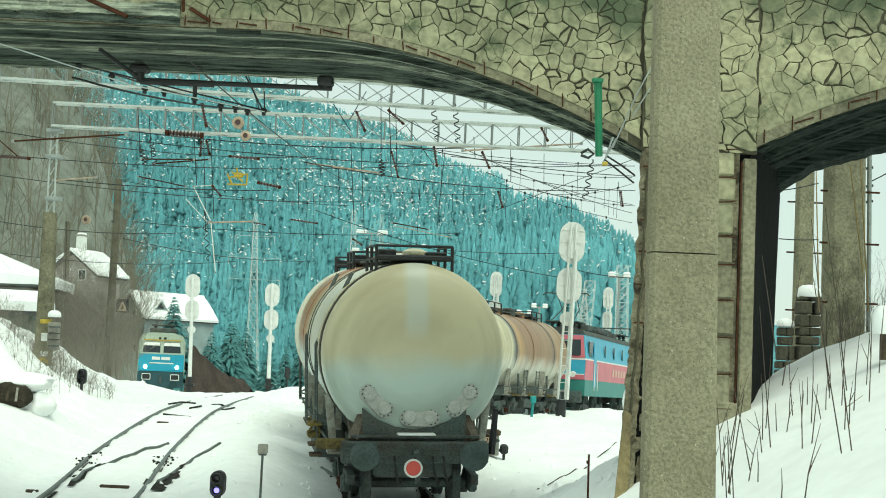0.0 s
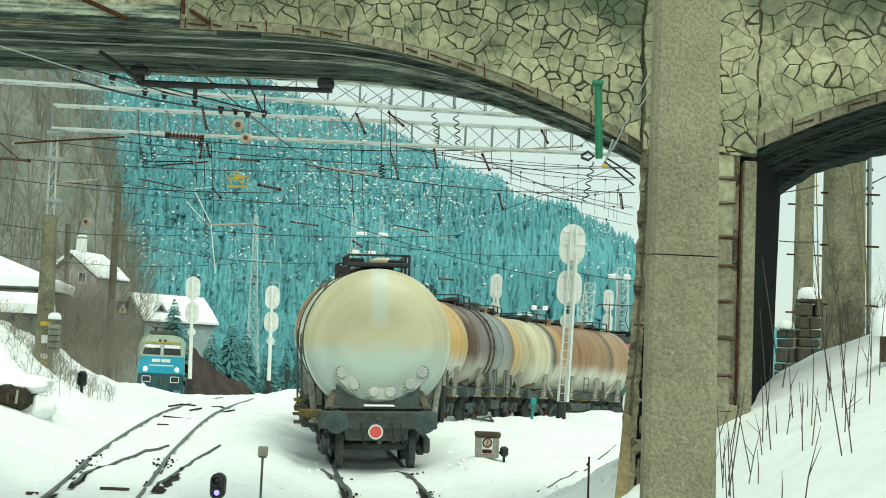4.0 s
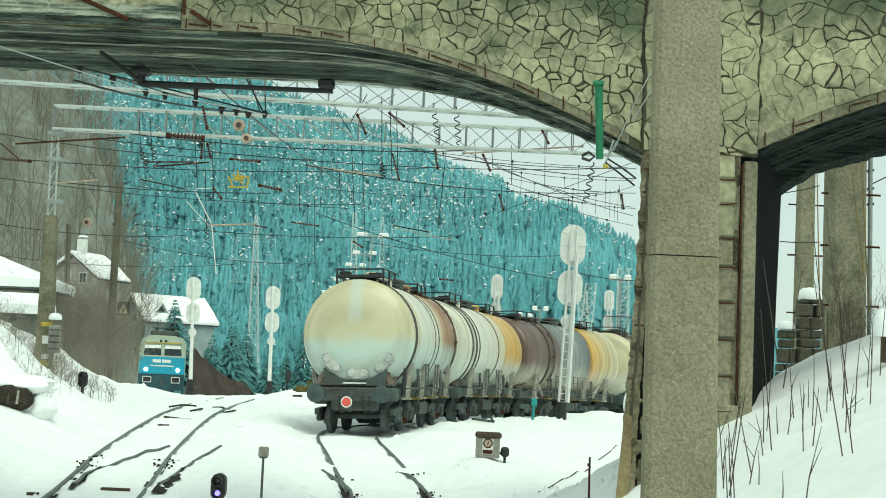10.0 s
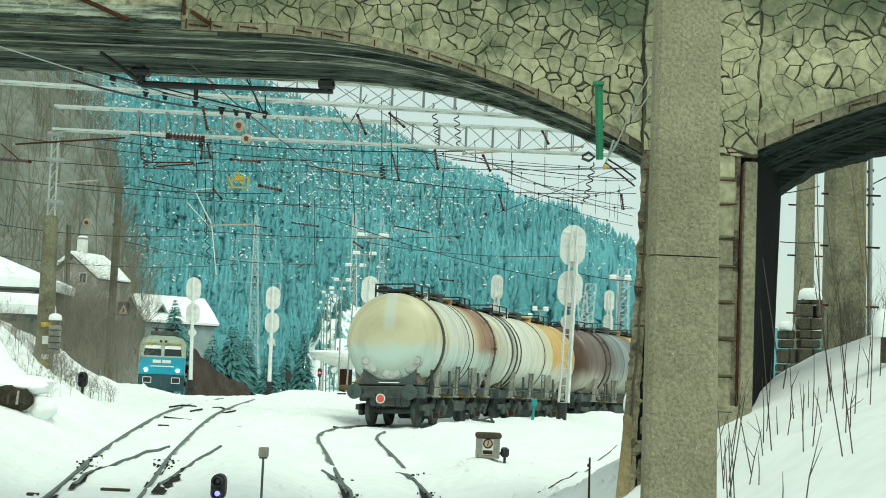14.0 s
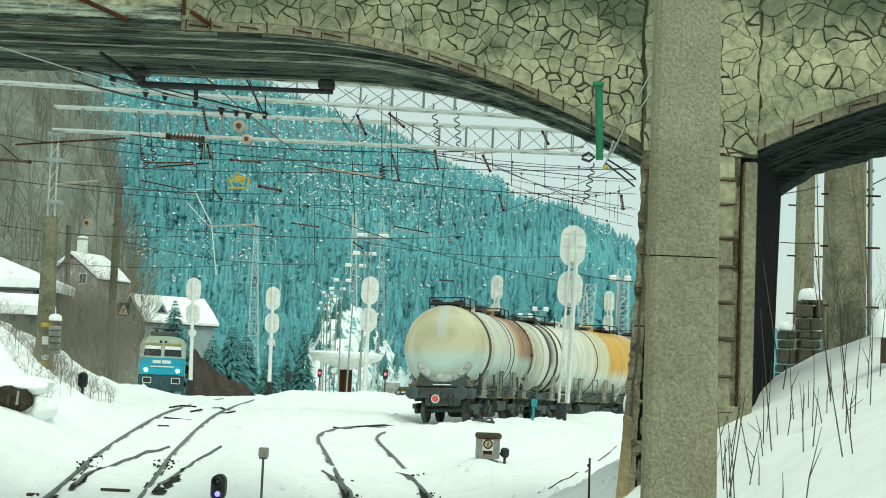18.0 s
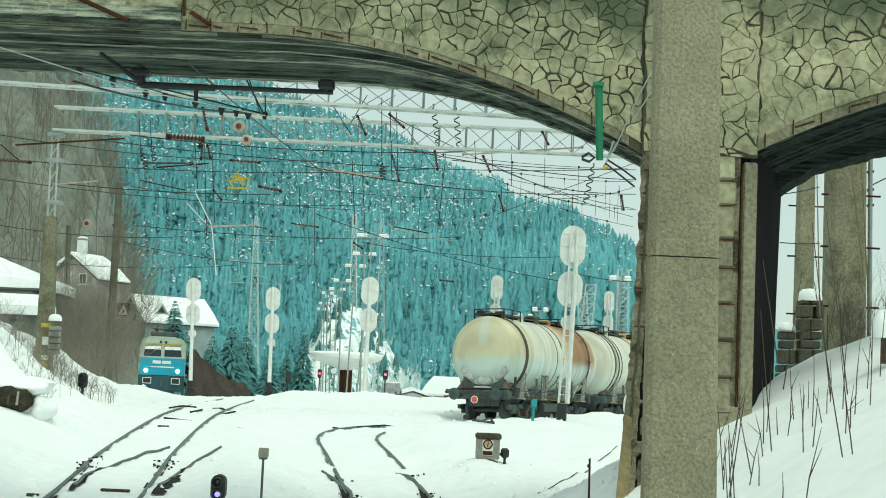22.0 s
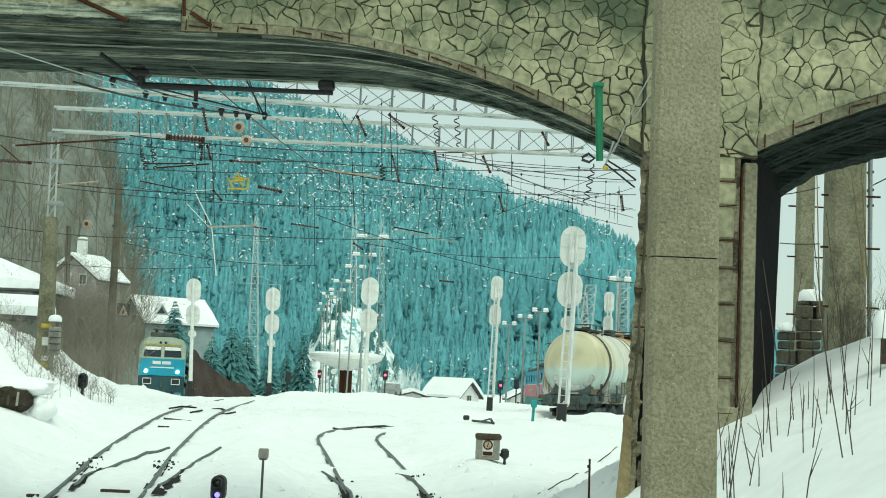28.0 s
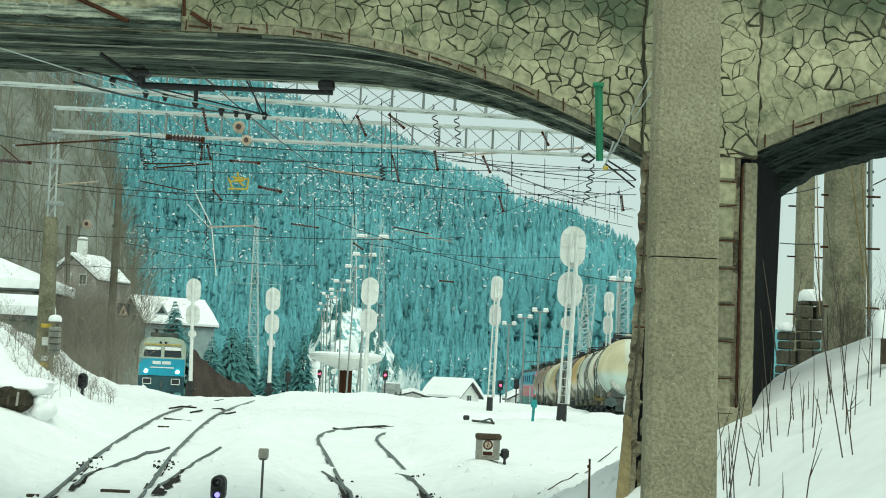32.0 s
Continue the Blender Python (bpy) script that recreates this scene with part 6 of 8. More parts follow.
# droppers that hang from the gantries
for pair in (
        ((-10.06, 45.47, 9.82), (-9.94, 45.59, 8.49)), ((-9.71, 45.47, 9.83), (-9.57, 45.59, 8.50)), ((-8.40, 46.52, 9.36), (-8.24, 46.66, 7.77)), ((-8.61, 49.47, 10.05), (-8.37, 49.79, 6.47)), ((-8.34, 49.48, 9.86), (-8.11, 49.74, 6.98)), ((-2.06, 42.42, 10.26), (-1.96, 42.62, 8.03)), ((-1.81, 42.43, 10.18), (-1.64, 42.64, 7.79)),
        ((-1.74, 46.40, 10.59), (-1.60, 46.61, 8.34)), ((-3.27, 47.48, 9.75), (-3.03, 47.74, 6.89)), ((-3.34, 54.43, 10.69), (-3.05, 54.75, 7.20)), ((-0.04, 59.37, 11.60), (-0.25, 59.69, 8.05)), ((2.71, 59.35, 11.77), (2.79, 59.50, 10.10)), ((4.15, 59.39, 11.35), (4.20, 59.51, 10.04)), ((-5.54, 59.58, 9.26), (-5.41, 59.84, 6.39))):
    wire("dropper", "thin dropper wire hanging in the catenary", pair, 0.013, group="droppers")
for pair in (
        ((-6.21, 59.54, 9.71), (-6.15, 59.65, 8.51)), ((7.34, 59.48, 10.30), (7.51, 59.58, 9.23)), ((1.57, 49.48, 9.90), (1.64, 49.53, 9.30)), ((2.38, 59.50, 10.08), (2.37, 59.60, 9.08)), ((-3.39, 25.65, 6.91), (-3.37, 25.68, 6.55)), ((-3.23, 21.68, 6.48), (-2.87, 21.73, 5.83)), ((-4.34, 29.55, 8.20), (-3.98, 29.64, 7.25)),
        ((-3.44, 41.46, 9.75), (-2.87, 41.53, 8.94)), ((-2.45, 41.43, 10.13), (-2.91, 41.50, 9.27)), ((-1.40, 47.44, 10.21), (-0.39, 47.56, 8.92)), ((-15.96, 59.73, 7.61), (-15.91, 59.95, 5.22)), ((-1.14, 64.48, 10.60), (-1.17, 64.69, 8.27)), ((0.91, 47.47, 9.93), (0.99, 47.54, 9.17)), ((-3.80, 49.56, 9.06), (-3.72, 49.64, 8.17))):
    wire("dropper", "thin dropper wire hanging in the catenary", pair, 0.013, group="droppers")


def coiled(pts, r, turns, wave):
    """A hanging cable that winds to and fro."""
    a, b = Vector(pts[0]), Vector(pts[1])
    n = turns * 6
    return [a + (b - a) * i / n + Vector((math.sin(i / 6 * 6.283) * wave * min(1, i / 6), 0, 0)) for i in range(n + 1)]


for pair in (((-0.50, 42.43, 10.15), (-0.28, 42.54, 8.96)), ((0.19, 42.43, 10.10), (0.35, 42.54, 8.90)), ((-9.96, 45.56, 8.85), (-9.78, 45.62, 8.22)), ((-9.64, 45.53, 9.14), (-9.45, 45.61, 8.23)), ((-1.97, 42.60, 8.29), (-1.91, 42.64, 7.78)), ((4.15, 39.60, 8.10), (3.97, 39.70, 6.98)), ((-8.82, 51.71, 7.48), (-8.54, 51.88, 5.63))):
    wire("jumper_cable", "black wavy jumper cable", coiled(pair, 0.02, 5, 0.09), 0.02, BLACK, group="jumper cables", n=5)


def insulator(label, a, b, r, sheds, mat=CERAMIC, name="insulator"):
    """Ribbed insulator between two places."""
    a, b = Vector(a), Vector(b)
    L = (b - a).length
    m = Matrix.Translation(a) @ (b - a).to_track_quat("Z", "Y").to_matrix().to_4x4()
    prof = [(r * 0.4, 0)]
    for i in range(sheds):
        z = L * (i + 0.5) / sheds
        prof += [(r * 0.45, z - L / sheds * 0.35), (r, z), (r * 0.45, z + L / sheds * 0.3)]
    prof.append((r * 0.4, L))
    t = part(name, Shape().lathe([(q * 0.8, z) for q, z in prof], m, 10), mat, overhead, label)
    part("cap", Shape().lathe([(r * 0.6, -0.10), (r * 0.6, 0.0)], m, 10), RUST, t)
    part("cap", Shape().lathe([(r * 0.6, L), (r * 0.6, L + 0.10)], m, 10), RUST, t)
    return t


for pair, r, n in ((((-8.66, 43.54, 8.97), (-7.67, 43.54, 8.93)), 0.16, 9), (((-7.27, 47.56, 8.91), (-6.42, 47.57, 8.87)), 0.08, 7), (((-6.53, 49.62, 8.31), (-5.88, 49.63, 8.20)), 0.10, 6), (((-6.38, 59.68, 8.10), (-5.41, 59.69, 8.00)), 0.07, 6), (((-7.61, 59.71, 7.85), (-8.29, 59.70, 7.94)), 0.06, 6), (((-2.75, 42.48, 9.63), (-2.53, 42.52, 9.19)), 0.07, 6), (((-1.76, 42.47, 9.74), (-1.40, 42.49, 9.44)), 0.07, 6), (((1.30, 49.50, 9.68), (1.52, 49.54, 9.25)), 0.08, 5), (((2.30, 59.55, 9.60), (2.47, 59.60, 9.08)), 0.09, 5), (((3.16, 46.45, 10.09), (3.32, 46.48, 9.80)), 0.07, 5)):
    insulator("brown ribbed ceramic insulator on a wire", *pair, r, n)
for pair, r, n in ((((7.48, 59.53, 9.82), (7.57, 59.57, 9.35)), 0.09, 5), (((-0.41, 47.51, 9.45), (-0.31, 47.56, 8.96)), 0.08, 5), (((-7.99, 45.44, 10.20), (-7.85, 45.49, 9.62)), 0.09, 6), (((-7.87, 46.56, 8.86), (-7.96, 46.53, 9.16)), 0.07, 4), (((-8.17, 46.57, 8.81), (-8.15, 46.54, 9.15)), 0.07, 4), (((-8.16, 49.64, 8.08), (-7.95, 49.67, 7.85)), 0.07, 4), (((-3.80, 65.74, 7.72), (-4.12, 65.72, 7.92)), 0.08, 4), (((-1.80, 46.54, 9.09), (-1.58, 46.60, 8.38)), 0.06, 6), (((-13.91, 43.63, 8.01), (-13.02, 43.63, 7.99)), 0.09, 8), (((-0.05, 79.84, 7.34), (0.59, 79.84, 7.30)), 0.1, 6)):
    insulator("brown ribbed ceramic insulator on a wire", *pair, r, n)

for p, r in (((-6.50, 43.50, 9.37), 0.19), ((-6.25, 43.54, 8.97), 0.16), ((-12.10, 47.78, 6.55), 0.15)):
    t = part("insulator_disc", Shape().lathe([(r, 0), (r, 0.10), (r * 0.7, 0.12)], Matrix.Translation(p) @ pose(0, 0, 0, 90), 16), PALEBAR, overhead, "round ochre insulator disc")
    part("hub", Shape().lathe([(r * 0.45, 0.0), (r * 0.45, 0.16)], Matrix.Translation(p) @ pose(0, 0, 0, 90), 12), CERAMIC, t)

# steady arms
for pair, r, mat in ((((-13.79, 44.57, 8.65), (-10.21, 44.54, 9.02)), 0.045, RUST), (((-9.90, 45.60, 8.40), (-8.19, 45.59, 8.47)), 0.035, RUST), (((-9.68, 46.60, 8.41), (-7.86, 46.58, 8.63)), 0.04, RUST), (((-12.74, 45.67, 7.58), (-11.35, 45.66, 7.75)), 0.035, PALEBAR), (((-4.65, 47.57, 8.79), (-2.25, 47.59, 8.57)), 0.045, PALEBAR), (((0.07, 47.50, 9.55), (2.18, 47.49, 9.64)), 0.05, PALEBAR), (((0.55, 47.51, 9.44), (4.57, 47.47, 9.86)), 0.045, PALEBAR), (((-10.20, 46.64, 7.97), (-8.61, 46.67, 7.70)), 0.03, RUST)):
    a, b = pair
    r *= 0.66
    t = part("steady_arm", Shape().bar(a, b, r, None, 8), mat, overhead)
    part("end_clamp", Shape().box(b, (r * 3, r * 3, r * 3.4), r * 0.4), STEEL, t)
    part("end_clamp", Shape().box(a, (r * 3, r * 3, r * 3.4), r * 0.4), STEEL, t)
for pair, r, mat in ((((-8.88, 49.64, 8.09), (-8.21, 49.75, 6.88)), 0.03, WHITE), (((-8.54, 51.74, 7.08), (-8.29, 51.91, 5.22)), 0.03, WHITE), (((-9.14, 49.69, 7.64), (-8.31, 49.76, 6.83)), 0.02, WHITE), (((-9.09, 54.73, 7.33), (-7.42, 54.72, 7.45)), 0.05, PALEBAR), (((-2.25, 61.67, 8.37), (-0.62, 61.69, 8.14)), 0.04, RUST), (((-13.93, 43.58, 8.53), (-13.20, 43.63, 7.95)), 0.03, RUST), (((-2.12, 61.68, 8.23), (0.38, 61.72, 7.84)), 0.025, PALEBAR), (((-8.86, 49.64, 8.09), (-8.16, 49.64, 8.16)), 0.02, WHITE)):
    a, b = pair
    r *= 0.66
    t = part("steady_arm", Shape().bar(a, b, r, None, 8), mat, overhead)
    part("end_clamp", Shape().box(b, (r * 3, r * 3, r * 3.4), r * 0.4), STEEL, t)
    part("end_clamp", Shape().box(a, (r * 3, r * 3, r * 3.4), r * 0.4), STEEL, t)

# yellow section breaker
t = part("section_breaker", Shape().box((-6.72, 45.63, 8.02), (0.3, 0.08, 0.16), 0.02), YPAINT, overhead, "bright yellow frame in the wire")
for pair in (((-7.09, 45.63, 8.06), (-6.92, 45.66, 7.72)), ((-7.07, 45.66, 7.71), (-6.45, 45.66, 7.72)), ((-7.04, 45.64, 7.93), (-6.42, 45.63, 8.07)), ((-6.94, 45.62, 8.12), (-6.56, 45.65, 7.81)), ((-6.45, 45.66, 7.72), (-6.42, 45.63, 8.07)), ((-6.80, 45.61, 8.26), (-6.72, 45.63, 8.02))):
    part("strut", Shape().bar(*pair, 0.03, None, 6), YPAINT, t)

# wire support under the arch
t = thing("bridge_wire_support", "black steel arm with insulators under the arch", "catenary arm")
part("arm", Shape().bar(*((-4.17, 18.64, 5.62), (-1.56, 18.64, 5.62)), 0.034, None, 8), BLACK, t)
part("sleeve", Shape().bar(*((-4.13, 18.64, 5.61), (-3.14, 18.64, 5.61)), 0.047, None, 8), BLACK, t)
for x in (((-4.13, 18.64, 5.62), (-4.15, 18.62, 5.86)), ((-1.65, 18.64, 5.62), (-1.65, 18.62, 5.79))):
    part("hanger", Shape().bar(*x, 0.06, 0.07, 8), BLACK, t)
part("cowl", Shape().box((-4.14, 18.63, 5.77), (0.26, 0.2, 0.10), 0.03), BLACK, t)
part("shoe", Shape().box((-1.65, 18.63, 5.71), (0.22, 0.2, 0.13), 0.03), BLACK, t)
part("tie_bar", Shape().bar(*((-4.59, 18.21, 5.92), (-4.08, 18.24, 5.58)), 0.03, None, 8), BLACK, t)
part("strut", Shape().bar(*((-3.39, 18.64, 5.58), (-3.39, 18.66, 5.41)), 0.03, None, 8), BLACK, t)
part("twin_wire", Shape().bar(*((-5.05, 18.62, 5.81), (-2.45, 18.67, 5.29)), 0.011, None, 6), BLACK, t)
for p in ((-4.51, 18.64, 5.66), (-3.80, 18.65, 5.48), (-3.39, 18.66, 5.40), (-3.04, 18.67, 5.32), (-2.84, 18.67, 5.31), (-2.68, 18.67, 5.28), (-2.46, 18.67, 5.29), (-4.06, 18.65, 5.51), (-4.95, 18.63, 5.78)):
    part("clip", Shape().box(p, (0.085, 0.08, 0.065), 0.02).box((p[0], p[1], p[2] - 0.045), (0.05, 0.06, 0.05), 0.012), BLACK, t)

part("feeder_wire", Shape().tube([(-6.03, 17.9, 5.93), (-4.2, 18.5, 5.52), (-2.44, 18.6, 5.26)], 0.009, 5), PALESTEEL, t, "thin bright feeder wire")

# green strip, bracket and cables on the arch
t = thing("green_post_strip", "upright dark green plastic strip fixed to the arch", "strip")
part("strip", Shape().bar(*((1.77, 16.60, 5.45), (1.82, 16.68, 4.55)), 0.05, 0.045, 8), GREEN, t)
part("cap", Shape().box((1.76, 16.55, 5.44), (0.13, 0.1, 0.05), 0.01), GREEN, t)
t = thing("cable_bracket", "grey bracket with cables at the springing of the arch", "bracket")
part("bracket", Shape().bar(*((1.97, 16.61, 4.78), (1.89, 16.63, 4.51)), 0.012, None, 6).bar(*((2.01, 16.61, 4.76), (1.86, 16.64, 4.46)), 0.009, None, 6), STEEL, t)
part("loop", Shape().tube([(1.60, 16.63, 4.57), (1.68, 16.62, 4.62), (1.75, 16.63, 4.57), (1.69, 16.63, 4.52), (1.60, 16.63, 4.55)], 0.018, 5), BLACK, t)
part("stay_cable", Shape().tube([(1.88, 16.63, 4.51), (2.08, 16.74, 4.39), (2.28, 16.95, 4.29)], 0.012, 5), BLACK, t)
part("stay_cable", Shape().tube([(1.91, 16.63, 4.55), (2.09, 16.74, 4.47), (2.29, 16.94, 4.38)], 0.012, 5), BLACK, t)
part("clamp", Shape().box((1.89, 16.64, 4.46), (0.065, 0.06, 0.045), 0.012), YPAINT, t)
for pair in (((2.43, 16.63, 5.70), (2.26, 16.66, 5.35)), ((2.44, 16.65, 5.46), (2.20, 16.68, 5.05)), ((2.25, 16.61, 5.34), (1.98, 16.67, 4.66))):
    solo("grey_cable", Shape().tube(pair, 0.009, 5), STEEL, "thin grey cable stretched over the plaster", "cable", group="cables on the bridge")

# ---- small things by the tracks ----
def snowcap(parent, c, s, name="snow_cap"):
    """A rounded pad of snow."""
    prof = [(1.0, 0.0), (1.04, 0.25), (0.92, 0.65), (0.6, 0.92), (0.001, 1.0)]
    m = Matrix.Translation(c) @ Matrix.Diagonal((s[0] / 2, s[1] / 2, s[2], 1))
    return part(name, Shape().lathe(prof, m, 14), SNOW, parent, smooth=True)


t = thing("relay_box", "white electric box with a red warning plate in the snow", "electric box")
c = Vector((1.09, 29.25, 0.51))
part("body", Shape().box((c.x, c.y, c.z - 0.03), (0.48, 0.34, 0.42), 0.015), BRICK, t)
part("plinth", Shape().box((c.x, c.y, c.z - 0.55), (0.46, 0.30, 0.5), 0.015), BRICK, t)
part("lid", Shape().box((c.x + 0.01, c.y, c.z + 0.22), (0.53, 0.40, 0.12), 0.03), WOOD, t, "brown lid")
plate = part("warning_plate", Shape().box((c.x, c.y - 0.178, c.z - 0.01), (0.22, 0.012, 0.31), 0.004), WHITE, t)
part("disc", Shape().lathe([(0.072, 0.010), (0.072, 0.014)], Matrix.Translation((c.x, c.y - 0.186, c.z + 0.06)) @ pose(0, 0, 0, 90), 20), PALEBAR, plate)
part("ring", Shape().lathe([(0.10, 0), (0.10, 0.008)], Matrix.Translation((c.x, c.y - 0.186, c.z + 0.06)) @ pose(0, 0, 0, 90), 20), RUST, plate)
part("bolt_mark", Shape().bar((c.x + 0.015, c.y - 0.203, c.z + 0.11), (c.x - 0.015, c.y - 0.203, c.z + 0.02), 0.008), RUST, plate)
part("word_bar", Shape().box((c.x, c.y - 0.187, c.z - 0.115), (0.20, 0.01, 0.08)), RUST, plate)
for sx in (-0.23, 0.23):
    part("corner_post", Shape().box((c.x + sx, c.y - 0.175, c.z - 0.03), (0.03, 0.02, 0.40), 0.005), STEEL, t)
t = thing("point_lantern", "small black point lantern beside the electric box", "lantern")
c = Vector((1.45, 29.26, 0.40))
part("housing", Shape().box(c, (0.17, 0.2, 0.2), 0.04), BLACK, t)
part("arm", Shape().bar((c.x - 0.35, c.y, c.z - 0.04), (c.x, c.y, c.z - 0.02), 0.03), BLACK, t)
part("stem", Shape().bar((c.x, c.y, c.z - 0.3), c, 0.03), BLACK, t)


def dwarf(label, c, r, blue):
    t = thing("dwarf_signal", label, "railway signal", group="dwarf signals")
    c = Vector(c)
    part("head", Shape().slab([(c.x + x, c.z + z) for x, z in stadium_board(r * 2, r * 3.6)], c.y, c.y + 0.18), BLACK, t)
    for k in (0.85, -0.85):
        hood = part("hood", Shape().lathe([(r * 0.7, 0), (r * 0.7, 0.14), (r * 0.6, 0.14), (r * 0.6, 0.02)], Matrix.Translation((c.x, c.y, c.z + r * k)) @ pose(0, 0, 0, 90), 14), BLACK, t)
        part("lens", Shape().lathe([(r * 0.55, 0.0), (r * 0.3, 0.03)], Matrix.Translation((c.x, c.y, c.z + r * k)) @ pose(0, 0, 0, 90), 14), BLUELIGHT if blue and k < 0 else GLASS, t)
    part("post", Shape().bar((c.x, c.y + 0.09, ground(c.x, c.y) - 0.2), (c.x, c.y + 0.09, c.z - r), 0.05), BLACK, t)


BLUELIGHT, REDLIGHT, LAMPLIGHT = glow("violet_lens", (0.25, 0.2, 1.0), 2.0), glow("red_lens", (1.0, 0.05, 0.12), 4.0), glow("headlight_glow", (1.0, 0.86, 0.78), 6.0)
dwarf("black dwarf signal with a violet light in the snow", (-2.96, 19.73, 0.24), 0.10, True)
dwarf("small black dwarf signal on the snow bank", (-10.54, 42.22, 1.33), 0.13, False)
t = thing("marker_post", "thin dark post with a small pale box on top", "post")
c = Vector((-2.41, 20.19, 0.72))
part("post", Shape().bar((c.x, c.y, ground(c.x, c.y) - 0.2), c, 0.018, None, 8), DARK, t)
part("head_box", Shape().box(c, (0.135, 0.12, 0.14), 0.015), BRICK, t)
part("base_rim", Shape().box((c.x, c.y, c.z - 0.075), (0.11, 0.1, 0.03), 0.008), DARK, t)
t = thing("marker_stake", "thin rusty stake standing in the snow", "stake")
part("stake", Shape().bar((1.95, 17.81, 0.42), (1.94, 17.76, 0.97), 0.014, None, 6), RUST, t)
part("collar", Shape().bar((1.93, 17.77, 0.86), (1.93, 17.76, 0.89), 0.02, None, 6), RUST, t)
t = thing("teal_post", "leaning teal marker post stuck in the snow", "post")
part("shaft", Shape().bar((3.28, 48.34, 0.33), (3.32, 48.27, 1.14), 0.05, None, 8), TEAL, t)
part("head", Shape().box((3.32, 48.27, 1.14), (0.2, 0.18, 0.26), 0.04), TEAL, t)
t = thing("point_machine", "dark point machine with rods half buried in snow", "point machine")
part("housing", Shape().box((0.95, 44.09, 0.69), (0.19, 0.22, 0.15), 0.03), BLACK, t)
part("rod", Shape().bar(*((1.12, 44.10, 0.61), (1.83, 44.10, 0.56)), 0.035), DARK, t)
part("rod", Shape().bar(*((1.32, 44.10, 0.57), (1.70, 44.09, 0.69)), 0.025), DARK, t)
part("lever", Shape().bar(*((1.70, 44.09, 0.69), (1.81, 44.10, 0.52)), 0.035), DARK, t)
t = thing("shaded_hollow", "shaded hollow with stubs under the snow bank, drawn as dark lumps", "hollow")


def snow_bulge(parent, c, s, seed, name="snow_overhang", mat=SNOW):
    """A lumpy, drooping heap of snow, or a dark lump for a hollow."""
    sh, a, b = Shape(), 44, 22
    for j in range(b + 1):
        e = -0.5 * math.pi + math.pi * j / b
        for i in range(a):
            w = 2 * math.pi * i / a
            d = Vector((math.cos(w) * math.cos(e), math.sin(w) * math.cos(e), math.sin(e)))
            k = 1 + 0.30 * noise.noise(d * 1.4 + Vector((seed, 0, 0))) + 0.09 * noise.noise(d * 3.5 + Vector((0, seed, 0))) + 0.03 * noise.noise(d * 9)
            sh.v.append((c[0] + d.x * s[0] * k, c[1] + d.y * s[1] * k, c[2] + d.z * s[2] * k))
    sh.f = [(j * a + i, j * a + (i + 1) % a, (j + 1) * a + (i + 1) % a, (j + 1) * a + i) for j in range(b) for i in range(a)]
    return part(name, sh, mat, parent, smooth=True)


# Dark brown convex lumps stand in for the shade inside the hollow.
HOLLOW = material("shaded_hollow_earth", (0.035, 0.032, 0.024), 0.95, 0, 0.5, 4, 0.8, 20, (0.07, 0.062, 0.045))
snow_bulge(t, (-9.62, 31.40, 1.02), (0.60, 0.30, 0.30), 4, "hollow_lump", HOLLOW)
snow_bulge(t, (-9.16, 31.42, 0.98), (0.24, 0.22, 0.24), 5, "hollow_lump", HOLLOW)
for x, h in ((-9.16, 0.30), (-9.36, 0.22), (-9.62, 0.26)):
    part("stub", Shape().bar((x, 31.10, 0.88), (x + 0.02, 31.1, 0.88 + h), 0.03, 0.025, 7), BRICK if x > -9.2 else WOOD, t)
snow_bulge(t, (-9.85, 31.95, 1.30), (1.15, 0.75, 0.28), 1)
snow_bulge(t, (-8.95, 32.0, 0.80), (0.40, 0.5, 0.32), 2)
snow_bulge(t, (-10.0, 31.0, 0.74), (0.42, 0.35, 0.18), 3)
t = thing("wall_box", "grey cable cabinet with a snow cap on the mast", "cabinet")
part("body", Shape().box((-12.34, 45.53, 2.53), (0.34, 0.3, 0.9), 0.03), BRICK, t)
for y in (0.3, 0.1, -0.1, -0.3):
    p = Vector((-12.28, 45.33, 2.53))
    part("shelf_rib", Shape().box((p.x, p.y, p.z + y), (0.36, 0.06, 0.04), 0.01), DARK, t)
snowcap(t, (-12.34, 45.47, 3.15), (0.42, 0.4, 0.22))
for a, b, r in ((*(-7.30, 38.30, 0.33)[:2], 0.3), (*(-6.77, 24.28, -0.10)[:2], 0.2), (*(-5.49, 24.79, -0.17)[:2], 0.5), (*(-1.30, 21.26, -0.00)[:2], 0.3)):
    solo("plank", Shape().box((a, b, ground(a, b) + 0.02), (r, 0.1, 0.05), 0.01), WOOD, "short weathered plank on the snow", "plank", group="planks on the snow")


# ---- blue locomotive on the siding ----
PALEGREEN = material("pale_cab_paint", (0.42, 0.50, 0.40), 0.5, 0, 0.15, 2, 0.05, 20)
SKYBLUE = material("bright_blue_paint", (0.03, 0.32, 0.46), 0.4, 0, 0.12, 2, 0.05, 20)


APRON = material("dark_teal_apron", (0.022, 0.08, 0.095), 0.55, 0, 0.3, 2, 0.1, 20)


def quad_plate(pts, th):
    """A thin plate over four corners, thickened along y."""
    s = Shape()
    s.v = [tuple(p) for p in pts] + [(x, y + th, z) for x, y, z in pts]
    s.f = [(0, 1, 2, 3), (4, 5, 6, 7), (0, 1, 5, 4), (1, 2, 6, 5), (2, 3, 7, 6), (3, 0, 4, 7)]
    return s


